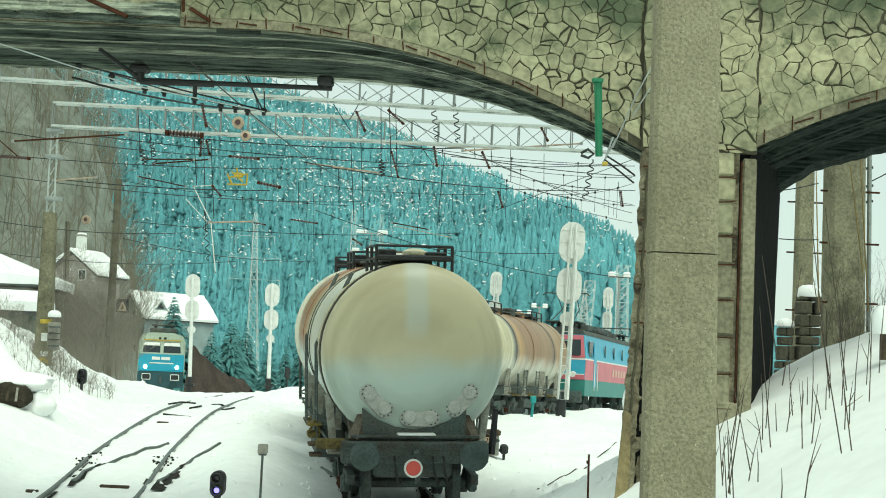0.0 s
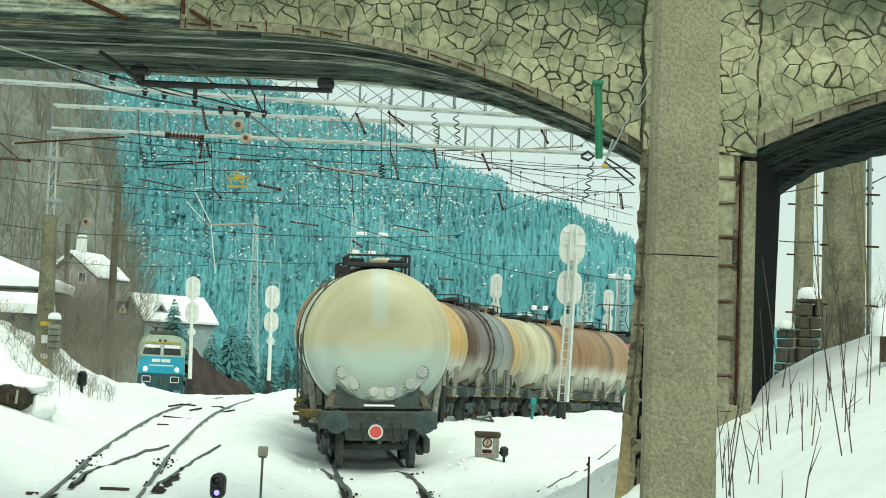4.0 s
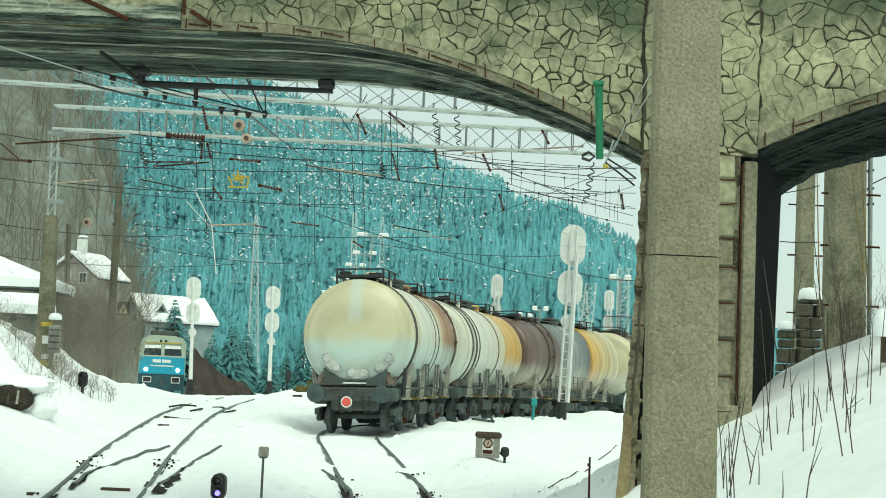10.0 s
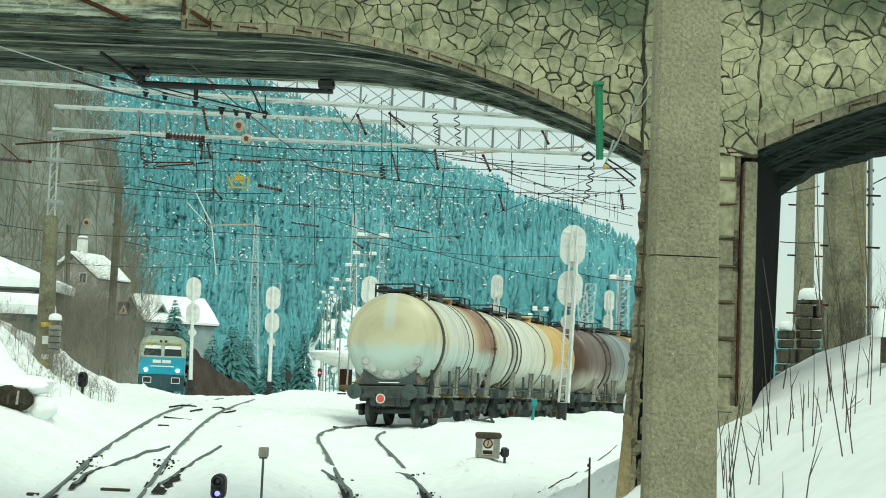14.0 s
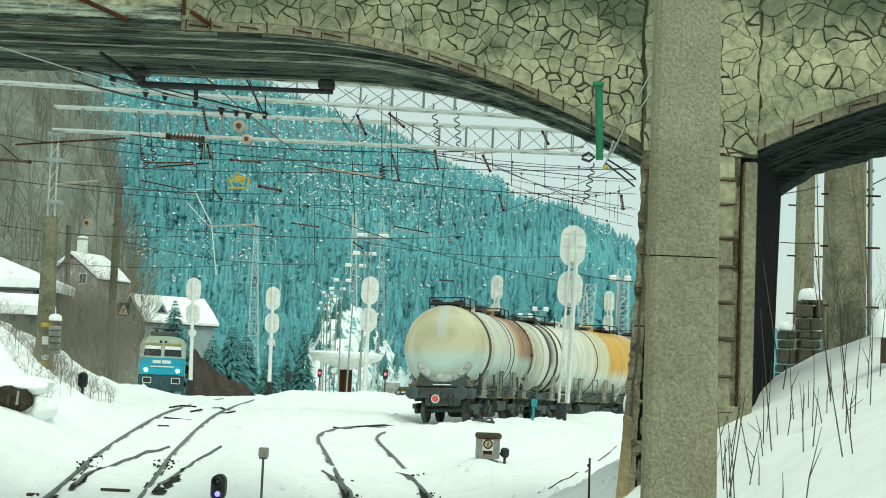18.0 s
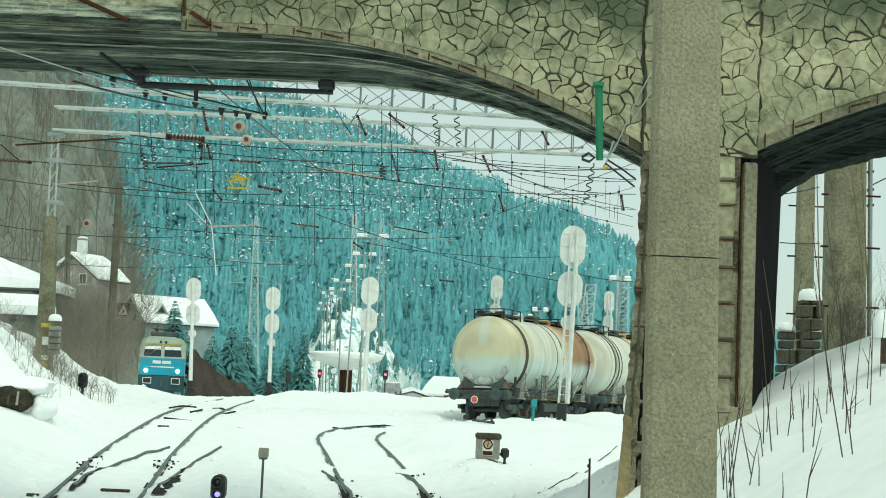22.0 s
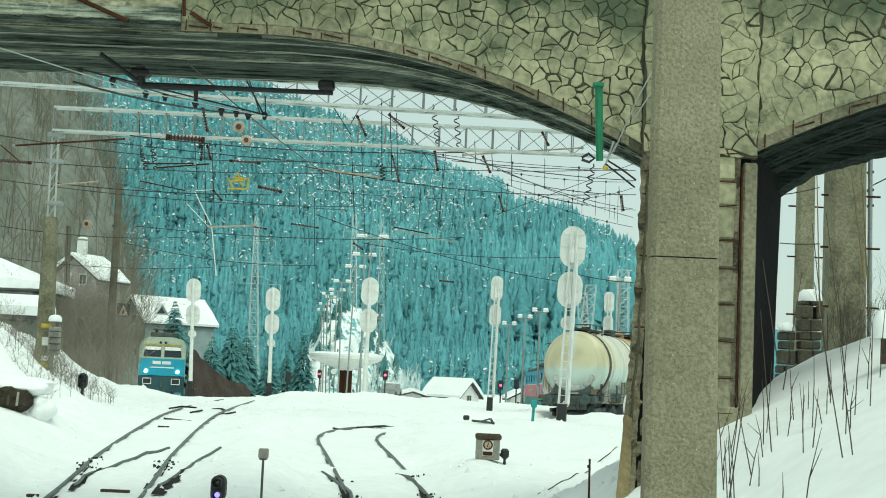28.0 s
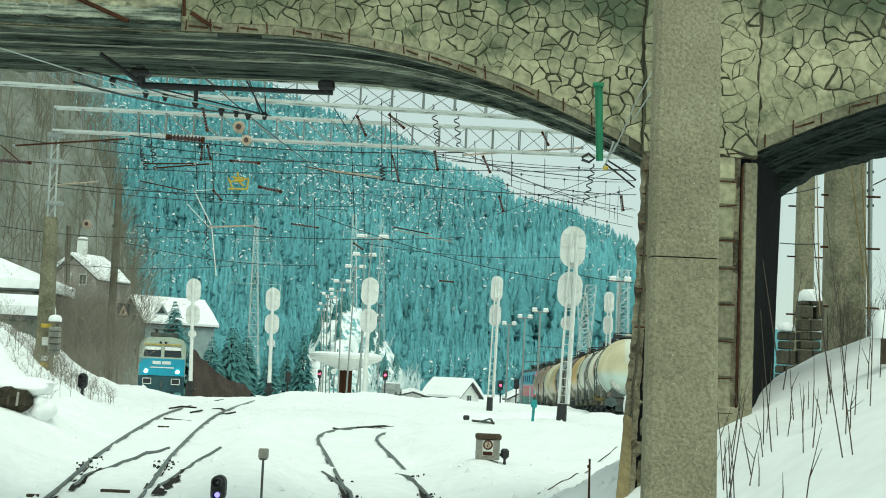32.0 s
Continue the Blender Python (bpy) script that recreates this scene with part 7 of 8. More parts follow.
k = next(i for i, p in enumerate(SIDE_LINE) if p.y > 89)
a, b = SIDE_LINE[k], SIDE_LINE[k + 30]
turn = math.degrees(math.atan2(-(b.x - a.x), b.y - a.y))
blue = thing("blue_locomotive", "blue and pale green electric locomotive with lit headlights", "locomotive", pose(a.x + 0.22, a.y, a.z, 0, 0, 10.5))
part("body", Shape().slab([(-1.45, 1.1), (1.45, 1.1), (1.45, 3.2), (1.25, 3.62), (0.7, 3.78), (-0.7, 3.78), (-1.25, 3.62), (-1.45, 3.2)], 0.35, 16.5), PALEGREEN, blue)
part("front_panel", quad_plate([(-1.40, 0.10, 1.35), (1.40, 0.10, 1.35), (1.40, 0.16, 2.42), (-1.40, 0.16, 2.42)], 0.3), SKYBLUE, blue, "bright blue front panel")
part("cab_frame", quad_plate([(-1.40, 0.17, 2.42), (1.40, 0.17, 2.42), (1.22, 0.34, 3.55), (-1.22, 0.34, 3.55)], 0.1), PALEGREEN, blue)
for sx in (-1, 1):
    w = part("windscreen", quad_plate([(sx * 0.64 - 0.54, 0.17, 2.52), (sx * 0.64 + 0.54, 0.17, 2.52), (sx * 0.60 + 0.5, 0.27, 3.18), (sx * 0.60 - 0.5, 0.27, 3.18)], 0.03), GLASS, blue)
    part("wiper", Shape().bar((sx * 0.2, 0.15, 2.5), (sx * 0.6, 0.2, 2.8), 0.012), BLACK, w)
    # White plate added for the pale reflection along the windscreen's top.
    part("pale_reflection", quad_plate([(sx * 0.62 - 0.5, 0.155, 2.95), (sx * 0.62 + 0.5, 0.155, 2.95), (sx * 0.60 + 0.48, 0.25, 3.16), (sx * 0.60 - 0.48, 0.25, 3.16)], 0.01), WHITE, w)
    part("headlight", Shape().lathe([(0.12, 0), (0.12, 0.06), (0.09, 0.09)], pose(sx * 0.98, 0.1, 1.62, 90), 16), LAMPLIGHT, blue)
    part("marker_light", Shape().lathe([(0.09, 0), (0.09, 0.05)], pose(sx * 0.16, 0.34, 3.42, 90), 12), GLASS, blue)
    part("mirror", Shape().box((sx * 1.68, 0.5, 2.75), (0.14, 0.1, 0.4), 0.03), BLACK, blue)
    fr = Shape()
    for x0, z0, x1, z1 in ((-0.25, -0.17, 0.25, -0.17), (0.25, -0.17, 0.25, 0.17), (0.25, 0.17, -0.25, 0.17), (-0.25, 0.17, -0.25, -0.17)):
        fr.bar((sx * 0.875 + x0, -0.45, 1.0 + z0), (sx * 0.875 + x1, -0.45, 1.0 + z1), 0.022)
    head = part("buffer", Shape().box((sx * 0.875, -0.4, 1.0), (0.52, 0.05, 0.34), 0.02).bar((sx * 0.875, -0.4, 1.0), (sx * 0.875, 0.2, 1.0), 0.1), BLACK, blue)
    part("buffer_outline", fr, WHITE, head)
    part("cab_side_window", Shape().box((sx * 1.44, 1.2, 2.85), (0.04, 0.7, 0.6), 0.01), GLASS, blue)
part("mark_bars", Shape().box((-0.34, 0.12, 2.16), (0.5, 0.02, 0.2)).box((0.26, 0.12, 2.16), (0.55, 0.02, 0.2)), WHITE, blue, "white letter blocks")
part("number_bar", Shape().box((0, 0.11, 1.86), (1.5, 0.02, 0.07)), WHITE, blue)
part("yellow_trim", Shape().box((0, 0.25, 3.30), (2.3, 0.05, 0.08), 0.01), YPAINT, blue)
part("nose_apron", quad_plate([(-1.42, 0.02, 0.35), (1.42, 0.02, 0.35), (1.42, 0.05, 1.32), (-1.42, 0.05, 1.32)], 0.3), APRON, blue, "dark teal apron")
part("coupling_hook", Shape().bar((0, 0.0, 1.0), (0.02, -0.25, 0.62), 0.06), DARK, blue)
part("roof_box", Shape().box((0, 3.0, 3.95), (1.7, 2.4, 0.3), 0.06), DARK, blue)
part("roof_box", Shape().box((0, 8.0, 3.95), (1.6, 3.4, 0.35), 0.06), DARK, blue)
pantograph(blue, 3.0, 4.3, 0.12)
for y in (3.5, 12.8):
    part("bogie_frame", Shape().box((0, y, 0.7), (2.3, 3.6, 0.6), 0.08), DARK, blue)
    for dy in (-1.3, 1.3):
        part("wheelset", Shape().lathe([(0.5, -0.8), (0.6, -0.68), (0.2, -0.66), (0.2, 0.66), (0.6, 0.68), (0.5, 0.8)], pose(0, y + dy, 0.6, 0, 90, 0), 18), DARK, blue)

# dark earth heap beyond the blue locomotive
heap = Shape()
EARTH = material("dark_earth", (0.085, 0.068, 0.058), 0.95, 0, 0.4, 0.8, 0.6, 6)
p0, p1 = Vector((-18.78, 108.61, 0.12)), Vector((-15.43, 118.63, 0.27))
for i in range(25):
    f = i / 24
    p = p0 + (p1 - p0) * f
    top = lerp(f, [(0, 3.1), (0.25, 1.95), (0.5, 0.95), (0.72, 0.55), (0.87, 0.38), (1, -0.4)])
    for k in range(7):
        u = -1 + k / 3
        heap.v.append((p.x + 0.2 * noise.noise((i, k, 0)), p.y + u * 3, p.z - 0.8 + (top + 0.8) * (1 - abs(u)) + 0.3 * noise.noise((i * 0.5, k * 0.7, 3))))
heap.f = [(i * 7 + k, i * 7 + k + 1, i * 7 + k + 8, i * 7 + k + 7) for i in range(24) for k in range(6)]
solo("earth_bank", heap, EARTH, "dark brown earth bank sloping down beside the siding", "earth bank")


# ---- houses ----
BLUEWALL = material("blue_grey_render", (0.36, 0.45, 0.45), 0.9, 0, 0.3, 0.8, 0.3, 12)
PALEWALL = material("peeling_pale_plaster", (0.55, 0.52, 0.48), 0.9, 0, 0.35, 0.9, 0.4, 9, (0.30, 0.27, 0.24), 0.35)
def house(label, c, size, ridge, turn, wall, snow=0.35, windows=(), chimney=None, dormer=False, eave=0.45):
    """A house with a gable roof under thick snow; x is the width across the gable, y along the ridge."""
    t = thing("house", label, "house", pose(c[0], c[1], c[2], 0, 0, turn), group="houses by the yard")
    w, l, h = size
    part("wall", Shape().slab([(-w / 2, -3), (w / 2, -3), (w / 2, h), (0, h + ridge), (-w / 2, h)], -l / 2, l / 2), wall, t)
    for sx in (-1, 1):
        k = ridge / (w / 2)
        e = w / 2 + eave
        roofp = part("roof", Shape().slab([(0, h + ridge + 0.02), (sx * e, h - k * eave + 0.02), (sx * e, h - k * eave + 0.17), (0, h + ridge + 0.2)], -l / 2 - eave, l / 2 + eave), ROOFED, t)
        part("roof_snow", Shape().slab([(0, h + ridge + 0.2), (sx * (e + 0.05), h - k * eave + 0.17), (sx * (e + 0.1), h - k * eave + 0.12 + snow * 0.8), (sx * e * 0.6, h + ridge * 0.42 + snow + 0.1), (0, h + ridge + 0.22 + snow)], -l / 2 - eave - 0.05, l / 2 + eave + 0.05), SNOW, roofp)
    for face, u, z, ww, hh in windows:
        m = pose(u, -l / 2 - 0.03, z) if face == "gable" else pose(w / 2 + 0.03 if face == "east" else -w / 2 - 0.03, u, z, 0, 0, 90)
        win = part("window", Shape().box((0, 0, 0), (ww + 0.16, 0.08, hh + 0.16), 0.02, m), WHITE, t)
        for sx in (-0.25, 0.25):
            part("pane", Shape().box((sx * ww, -0.045, 0), (ww * 0.42, 0.02, hh), 0, m).box((sx * ww, 0.045, 0), (ww * 0.42, 0.02, hh), 0, m), GLASS, win)
        part("sill", Shape().box((0, -0.06, -hh / 2 - 0.1), (ww + 0.3, 0.2, 0.06), 0.01, m), WHITE, win)
    if chimney:
        x, y, hh, cw = chimney
        ch = part("chimney", Shape().box((x, y, h + ridge * 0.6 + hh / 2), (cw, cw, hh), 0.05), WHITE, t, "pale plastered chimney")
        part("chimney_cap", Shape().box((x, y, h + ridge * 0.6 + hh), (cw * 1.2, cw * 1.2, 0.14), 0.03), BRICK, ch)
        snowcap(t, (x, y, h + ridge * 0.6 + hh + 0.07), (cw * 1.2, cw * 1.2, 0.16))
    if dormer:
        d = part("dormer", Shape().slab([(-0.7, 0), (0.7, 0), (0, 0.95)], -1.5, 1.0, pose(w * 0.27, -l * 0.26, h + ridge * 0.40, 0, 0, -90)), wall, t)
        for sx in (-1, 1):
            part("dormer_roof", Shape().slab([(0, 0.98), (sx * 0.9, -0.2), (sx * 0.9, -0.08), (0, 1.16)], -1.7, 1.2, pose(w * 0.27, -l * 0.26, h + ridge * 0.40, 0, 0, -90)), SNOW, d)
        part("dormer_pane", Shape().slab([(-0.42, 0.12), (0.42, 0.12), (0, 0.7)], 1.0, 1.03, pose(w * 0.27, -l * 0.26, h + ridge * 0.40, 0, 0, -90)), GLASS, d)
    return t


t = thing("house", "low grey house with a hipped roof under thick snow", "house", group="houses by the yard")
part("wall", Shape().box((-20.6, 63.3, 3.3), (6.2, 5.6, 3.0), 0.05), BRICK, t)
hip = [(-24.0, 60.0), (-16.85, 60.0), (-17.35, 66.6), (-24.6, 66.6)]
ROOF_TOP = [(-20.7, 63.3), (-21.6, 63.3)]
for name, low_z, top_z, out, mat in (("roof", 4.80, 6.35, 0.0, ROOFED), ("roof_snow", 4.92, 6.70, 0.10, SNOW)):
    sh, rim = Shape(), 22
    edge = [(x + (out if x > -20 else -out), y + (out if y > 62 else -out)) for x, y in hip]
    for lift in (0.0, 1.0):
        for (x0, y0), (x1, y1) in zip(edge, edge[1:] + edge[:1]):
            for k in range(rim):
                x, y = x0 + (x1 - x0) * k / rim, y0 + (y1 - y0) * k / rim
                sag = (0.10 * noise.noise((x * 0.9, y * 0.9, 2)) + 0.05 * noise.noise((x * 3, y * 3, 4))) if out else 0
                sh.v.append((x, y, low_z + lift * (0.36 + sag if out else 0.10) - (0 if lift or not out else 0.06 + sag)))
    n = 4 * rim
    sh.v += [(*ROOF_TOP[0], top_z), (*ROOF_TOP[1], top_z), (-19.5, 63.3, low_z - 0.02)]
    sh.f = [(i, (i + 1) % n, n + (i + 1) % n, n + i) for i in range(n)] + [((i + 1) % n, i, 2 * n + 2) for i in range(n)]
    for i in range(n):
        a, b = n + i, n + (i + 1) % n
        east = rim // 2 <= i < rim * 2 + rim // 2
        sh.f.append((a, b, 2 * n if east else 2 * n + 1))
    sh.f += [(n + rim // 2, 2 * n, 2 * n + 1), (n + rim * 2 + rim // 2, 2 * n + 1, 2 * n)]
    part(name, sh, mat, t, smooth=bool(out))
part("gutter", Shape().bar((-24.0, 59.93, 4.84), (-16.85, 59.93, 4.84), 0.06), DARK, t)
house("grey-green shed with a snow-laden flat roof", (-16.61, 54.13, 2.58), (2.6, 2.4, 0.85), 0.22, -80, GREENWALL, 0.5)
house("old house with broken plaster and a tall chimney", (-27.68, 110.05, 6.29), (4.4, 3.0, 2.0), 1.55, -24, PALEWALL, 0.2, (("gable", -0.6, 2.0, 0.6, 0.7), ("gable", 0.9, 1.9, 0.6, 0.7)), (-0.1, -0.6, 2.1, 0.62))
house("grey gabled house with a dormer and snowy roof", (-29.02, 150.48, 3.37), (6.0, 8.2, 2.85), 2.35, -50, BLUEWALL, 0.36, (("gable", 0.8, 3.2, 0.7, 0.9), ("gable", -1.4, 1.0, 0.8, 1.0)), None, True, 0.3)
house("low white house with snow on its roof", (1.90, 170.98, -1.16), (4.6, 4.6, 0.9), 1.6, 58, WHITE, 0.4, (("gable", 0, 0.6, 1.0, 0.9),))
house("small white hut with a snow cap", (8.65, 150.88, -0.98), (2.0, 1.6, 1.0), 0.5, 10, WHITE, 0.35, (("gable", 0, 0.3, 0.7, 0.7),))
house("low pale hut half hidden by snow", (-2.98, 165.95, -1.15), (2.2, 1.8, 0.8), 0.3, 10, WHITE, 0.35)

# ---- platform canopy ----
t = thing("platform_canopy", "white mushroom canopy on a brown column under snow", "canopy")
c = Vector((-9.79, 150.50, 3.12))
prof = [(0.6, -0.95), (1.6, -0.55), (3.4, 0.05), (3.85, 0.3), (3.85, 0.55), (0.2, 0.55)]
part("shell", Shape().lathe(prof, Matrix.Translation(c), 28), WHITE, t)
part("column", Shape().bar((c.x, c.y, c.z - 4.6), (c.x, c.y, c.z - 0.7), 0.75, None, 4), RUST, t, "brown column")
part("snow_cap", Shape().lathe([(3.8, 0.55), (3.86, 0.75), (3.2, 0.95), (0.01, 1.0)], Matrix.Translation(c), 28), SNOW, t, smooth=True)
part("clock", Shape().lathe([(0.3, 0), (0.3, 0.1)], Matrix.Translation((c.x - 1.0, c.y - 3.0, c.z - 1.1)) @ pose(0, 0, 0, 90), 16), WHITE, t)
part("orange_box", Shape().box((c.x + 1.55, c.y - 2, c.z - 3.9), (0.4, 0.3, 0.8), 0.1), PALEBAR, t)


# ---- lamp posts, towers, small far signals ----
def lamp_post(label, foot, head, arm, both=True):
    t = thing("street_lamp", label, "lamp post", group="lamp posts of the yard")
    foot, head = Vector(foot), Vector(head)
    part("post", Shape().bar((foot.x, foot.y, min(foot.z, ground(foot.x, foot.y)) - 0.2), head, 0.09, 0.06, 8), STEEL, t)
    part("arm", Shape().bar((head.x - arm, head.y, head.z), (head.x + arm, head.y, head.z), 0.06), STEEL, t)
    for sx in (-1, 1):
        lamp = part("luminaire", Shape().box((head.x + sx * arm * 0.75, head.y, head.z + 0.06), (arm * 0.75, 0.35, 0.16), 0.05), WHITE, t)
        part("snow_cap", Shape().box((head.x + sx * arm * 0.75, head.y, head.z + 0.22), (arm * 0.7, 0.36, 0.16), 0.06), SNOW, lamp)


for f, h, arm in (((5.87, 120.72, -0.59), (5.89, 120.07, 6.59), 0.55), ((6.91, 115.67, -0.29), (6.91, 115.01, 7.00), 0.55), ((7.44, 105.52, 0.87), (7.42, 104.96, 7.06), 0.55),
                  ((-8.66, 135.77, -0.49), (-8.28, 134.64, 11.96), 0.9), ((-7.05, 130.71, -0.09), (-7.19, 129.55, 12.71), 1.0), ((-9.76, 140.80, -0.61), (-9.81, 139.76, 10.83), 0.8), ((-10.94, 150.86, -0.81), (-11.02, 149.83, 10.55), 0.8),
                  ((-12.17, 155.89, -0.94), (-12.42, 154.87, 10.36), 0.6), ((-12.11, 160.92, -1.01), (-12.42, 159.90, 10.27), 0.6), ((-13.28, 165.95, -1.14), (-13.56, 164.97, 9.71), 0.6), ((-13.89, 170.98, -1.24), (-14.28, 170.03, 9.25), 0.5),
                  ((-7.29, 128.73, -0.33), (-6.39, 127.41, 14.21), 1.3), ((10.70, 85.38, 1.61), (10.72, 84.79, 8.11), 0.6), ((-7.11, 170.93, -0.61), (-7.26, 170.07, 8.88), 0.4)):
    lamp_post("tall grey lamp post with two snowy luminaires", f, h, arm)


def lattice_tower(label, foot, head, w0, w1, bays, arms=(), thick=0.06, name="lattice_tower"):
    t = thing(name, label, "lattice tower", group="lattice towers")
    foot, head = Vector(foot), Vector(head)
    up = head - foot
    def corner(f, sx, sy):
        w = (w0 + (w1 - w0) * f) / 2
        return foot + up * f + Vector((sx * w, sy * w, 0))
    for sx in (-1, 1):
        for sy in (-1, 1):
            part("leg", Shape().bar(corner(0, sx, sy) - Vector((0, 0, 2)), corner(1, sx, sy), thick, thick * 0.8, 4), PALESTEEL, t)
    lace = Shape()
    for i in range(bays):
        f0, f1 = i / bays, (i + 1) / bays
        for (ax, ay), (bx, by) in (((-1, -1), (1, -1)), ((1, -1), (1, 1)), ((-1, 1), (1, 1)), ((-1, -1), (-1, 1))):
            lace.bar(corner(f0, ax, ay), corner(f1, bx, by), thick * 0.6, None, 3)
            lace.bar(corner(f0, bx, by), corner(f1, ax, ay), thick * 0.6, None, 3)
            lace.bar(corner(f1, ax, ay), corner(f1, bx, by), thick * 0.6, None, 3)
    part("bracing", lace, PALESTEEL, t)
    for f, half in arms:
        c = foot + up * f
        for sx in (-1, 1):
            s = Shape().bar(c, c + Vector((sx * half, 0, 0)), thick * 0.8, None, 4).bar(c + up * 0.06, c + Vector((sx * half, 0, 0)), thick * 0.6, None, 4)
            s.bar(c + Vector((sx * half, 0, 0)), c + Vector((sx * half, 0, -1.2)), thick, None, 5)
            part("crossarm", s, PALESTEEL, t)
    return t


lattice_tower("tall pale pylon with three crossarms at the forest edge", (-30.02, 231.17, -0.54), (-30.56, 228.71, 26.58), 2.1, 0.45, 14, ((0.86, 3.2), (0.73, 4.2), (0.60, 4.2)), 0.045, "power_pylon")
lattice_tower("pale pylon behind the platform lamps", (-15.75, 261.25, -0.07), (-16.49, 258.43, 31.00), 2.0, 0.7, 11, ((0.9, 2.0),), 0.055, "power_pylon")
lattice_tower("thin pale pylon further up the valley", (-13.21, 321.05, 4.85), (-13.98, 318.13, 36.97), 2.2, 0.6, 10, ((0.9, 2.6), (0.8, 2.6)), 0.055, "power_pylon")
lattice_tower("pale lattice lighting mast behind the wagons", (12.41, 95.42, 1.59), (12.17, 94.69, 9.61), 0.9, 0.7, 13, (), 0.022)
lattice_tower("pale lattice mast in the yard", (10.94, 110.50, 1.39), (11.64, 109.76, 9.54), 1.0, 0.8, 11, (), 0.022)
lattice_tower("second pale lattice mast in the yard", (11.73, 110.49, 1.43), (10.97, 109.82, 8.85), 0.8, 0.7, 11, (), 0.022)


def red_signal(label, c, red):
    t = thing("colour_light_signal", label, "railway signal", group="small far signals")
    c = Vector(c)
    part("post", Shape().bar((c.x, c.y, ground(c.x, c.y) - 0.3), c, 0.06), BLACK, t)
    part("head", Shape().box((c.x, c.y, c.z), (0.42, 0.2, 0.85), 0.1), BLACK, t)
    if red:
        part("lens", Shape().lathe([(0.11, 0.1), (0.07, 0.14)], Matrix.Translation((c.x, c.y, c.z)) @ pose(0, 0, 0, 90), 12), REDLIGHT, t)


for x, red in (((-4.42, 120.49, 1.88), 1), ((5.40, 120.53, 1.45), 1), ((-11.66, 140.59, 1.71), 1), ((-11.61, 110.50, 1.38), 0), ((6.73, 120.52, 1.60), 0), ((7.64, 125.58, 1.12), 0)):
    red_signal("small black colour-light signal showing red" if red else "small dark signal seen from behind", x, red)

t = thing("parked_car", "snow-covered parked car near the platform", "car", pose(*(-5.15, 160.88, -0.52)[:3], 0, 0, 80))
part("body", Shape().slab([(-2, 0.3), (2, 0.3), (2, 0.9), (1.2, 1.0), (0.7, 1.45), (-1.0, 1.45), (-1.7, 0.95), (-2, 0.9)], -0.8, 0.8), STEEL, t)
part("window_band", Shape().slab([(1.05, 1.0), (0.65, 1.38), (-0.95, 1.38), (-1.5, 1.0)], -0.82, 0.82), GLASS, t)
part("roof_snow", Shape().box((-0.1, 0, 1.52), (1.8, 1.5, 0.18), 0.07), SNOW, t)
for x in (-1.3, 1.3):
    for y in (-0.75, 0.75):
        part("wheel", Shape().lathe([(0.32, -0.1), (0.32, 0.1)], pose(x, y, 0.3, 90), 14), BLACK, t)

# ---- bare trees, bushes and twigs ----
def twig_tree(s, rng, base, h, r, spread, depth, kids=4, sides=3):
    """Adds a branching bare tree to the shape s."""
    def grow(p, d, length, rad, level):
        q = p + d * length
        s.bar(p, q, rad, rad * 0.6, sides)
        if level == 0:
            return
        for i in range(kids):
            f = rng.uniform(0.35, 1.0)
            nd = (d + Vector((rng.uniform(-1, 1), rng.uniform(-1, 1), rng.uniform(-0.3, 0.7))) * spread).normalized()
            grow(p + (q - p) * f, nd, length * rng.uniform(0.45, 0.75), rad * 0.5, level - 1)
    grow(Vector(base), Vector((rng.uniform(-0.1, 0.1), rng.uniform(-0.1, 0.1), 1)).normalized(), h, r, depth)


def bush(name, label, spots, seed, mat, h, r, spread=0.8, depth=3, kids=4, category="bush", group="bushes on the bank"):
    rng = random.Random(seed)
    t = thing(name, label, category, group=group)
    spots = sorted(spots)
    step = max(4, len(spots) // 6)
    for i in range(0, len(spots), step):
        s = Shape()
        for x, y in spots[i:i + step]:
            twig_tree(s, rng, (x, y, ground(x, y) - 0.1), h * rng.uniform(0.6, 1.15), r, spread, depth, kids)
        clump = tagged(new("stem_clump", raw_mesh("stem_clump", s, mat)), kind="stuff")
        clump.parent = t
    return t


def spots_in(rng, c, rx, ry, n):
    return [(c[0] + rng.uniform(-rx, rx), c[1] + rng.uniform(-ry, ry)) for _ in range(n)]


rng = random.Random(31)
bush("bare_bush", "dense brown leafless bush on the snow bank", spots_in(rng, (-14.3, 58.24, 1.93), 1.6, 2.5, 16), 1, TWIG, 1.2, 0.016, 1.1, 4, 4)
bush("bare_bush", "tall brown leafless bush beside the pole", spots_in(rng, (-15.7, 64.08, 3.95), 1.7, 3, 62), 2, TWIG, 2.7, 0.017, 1.0, 4, 4)
bush("bare_bush", "tall brown thicket in front of the old house", spots_in(rng, (-18.0, 72.09, 4.20), 1.9, 2, 54), 7, TWIG, 3.2, 0.022, 1.0, 4, 4)
bush("bare_bush", "sparse leafless bush on the bank edge", spots_in(rng, (-12.04, 46.21, 1.70), 1.6, 2.0, 46), 3, TWIG, 0.6, 0.009, 1.1, 3, 4)
bush("bare_bush", "low dry shrub growing out of the snow", spots_in(rng, (-12.21, 41.18, 1.82), 1.5, 2.2, 44), 4, TWIG, 0.55, 0.010, 1.1, 3, 4)
bush("bare_bush", "low dry shrub in the snow by the culvert", spots_in(rng, (-10.42, 35.17, 1.62), 1.0, 1.2, 16), 5, TWIG, 0.4, 0.007, 1.1, 3, 4)
bush("bare_bush", "leafless bush behind the blue locomotive", spots_in(rng, (-18.9, 80.32, 2.02), 1.4, 3, 26), 6, TWIG, 2.4, 0.025)
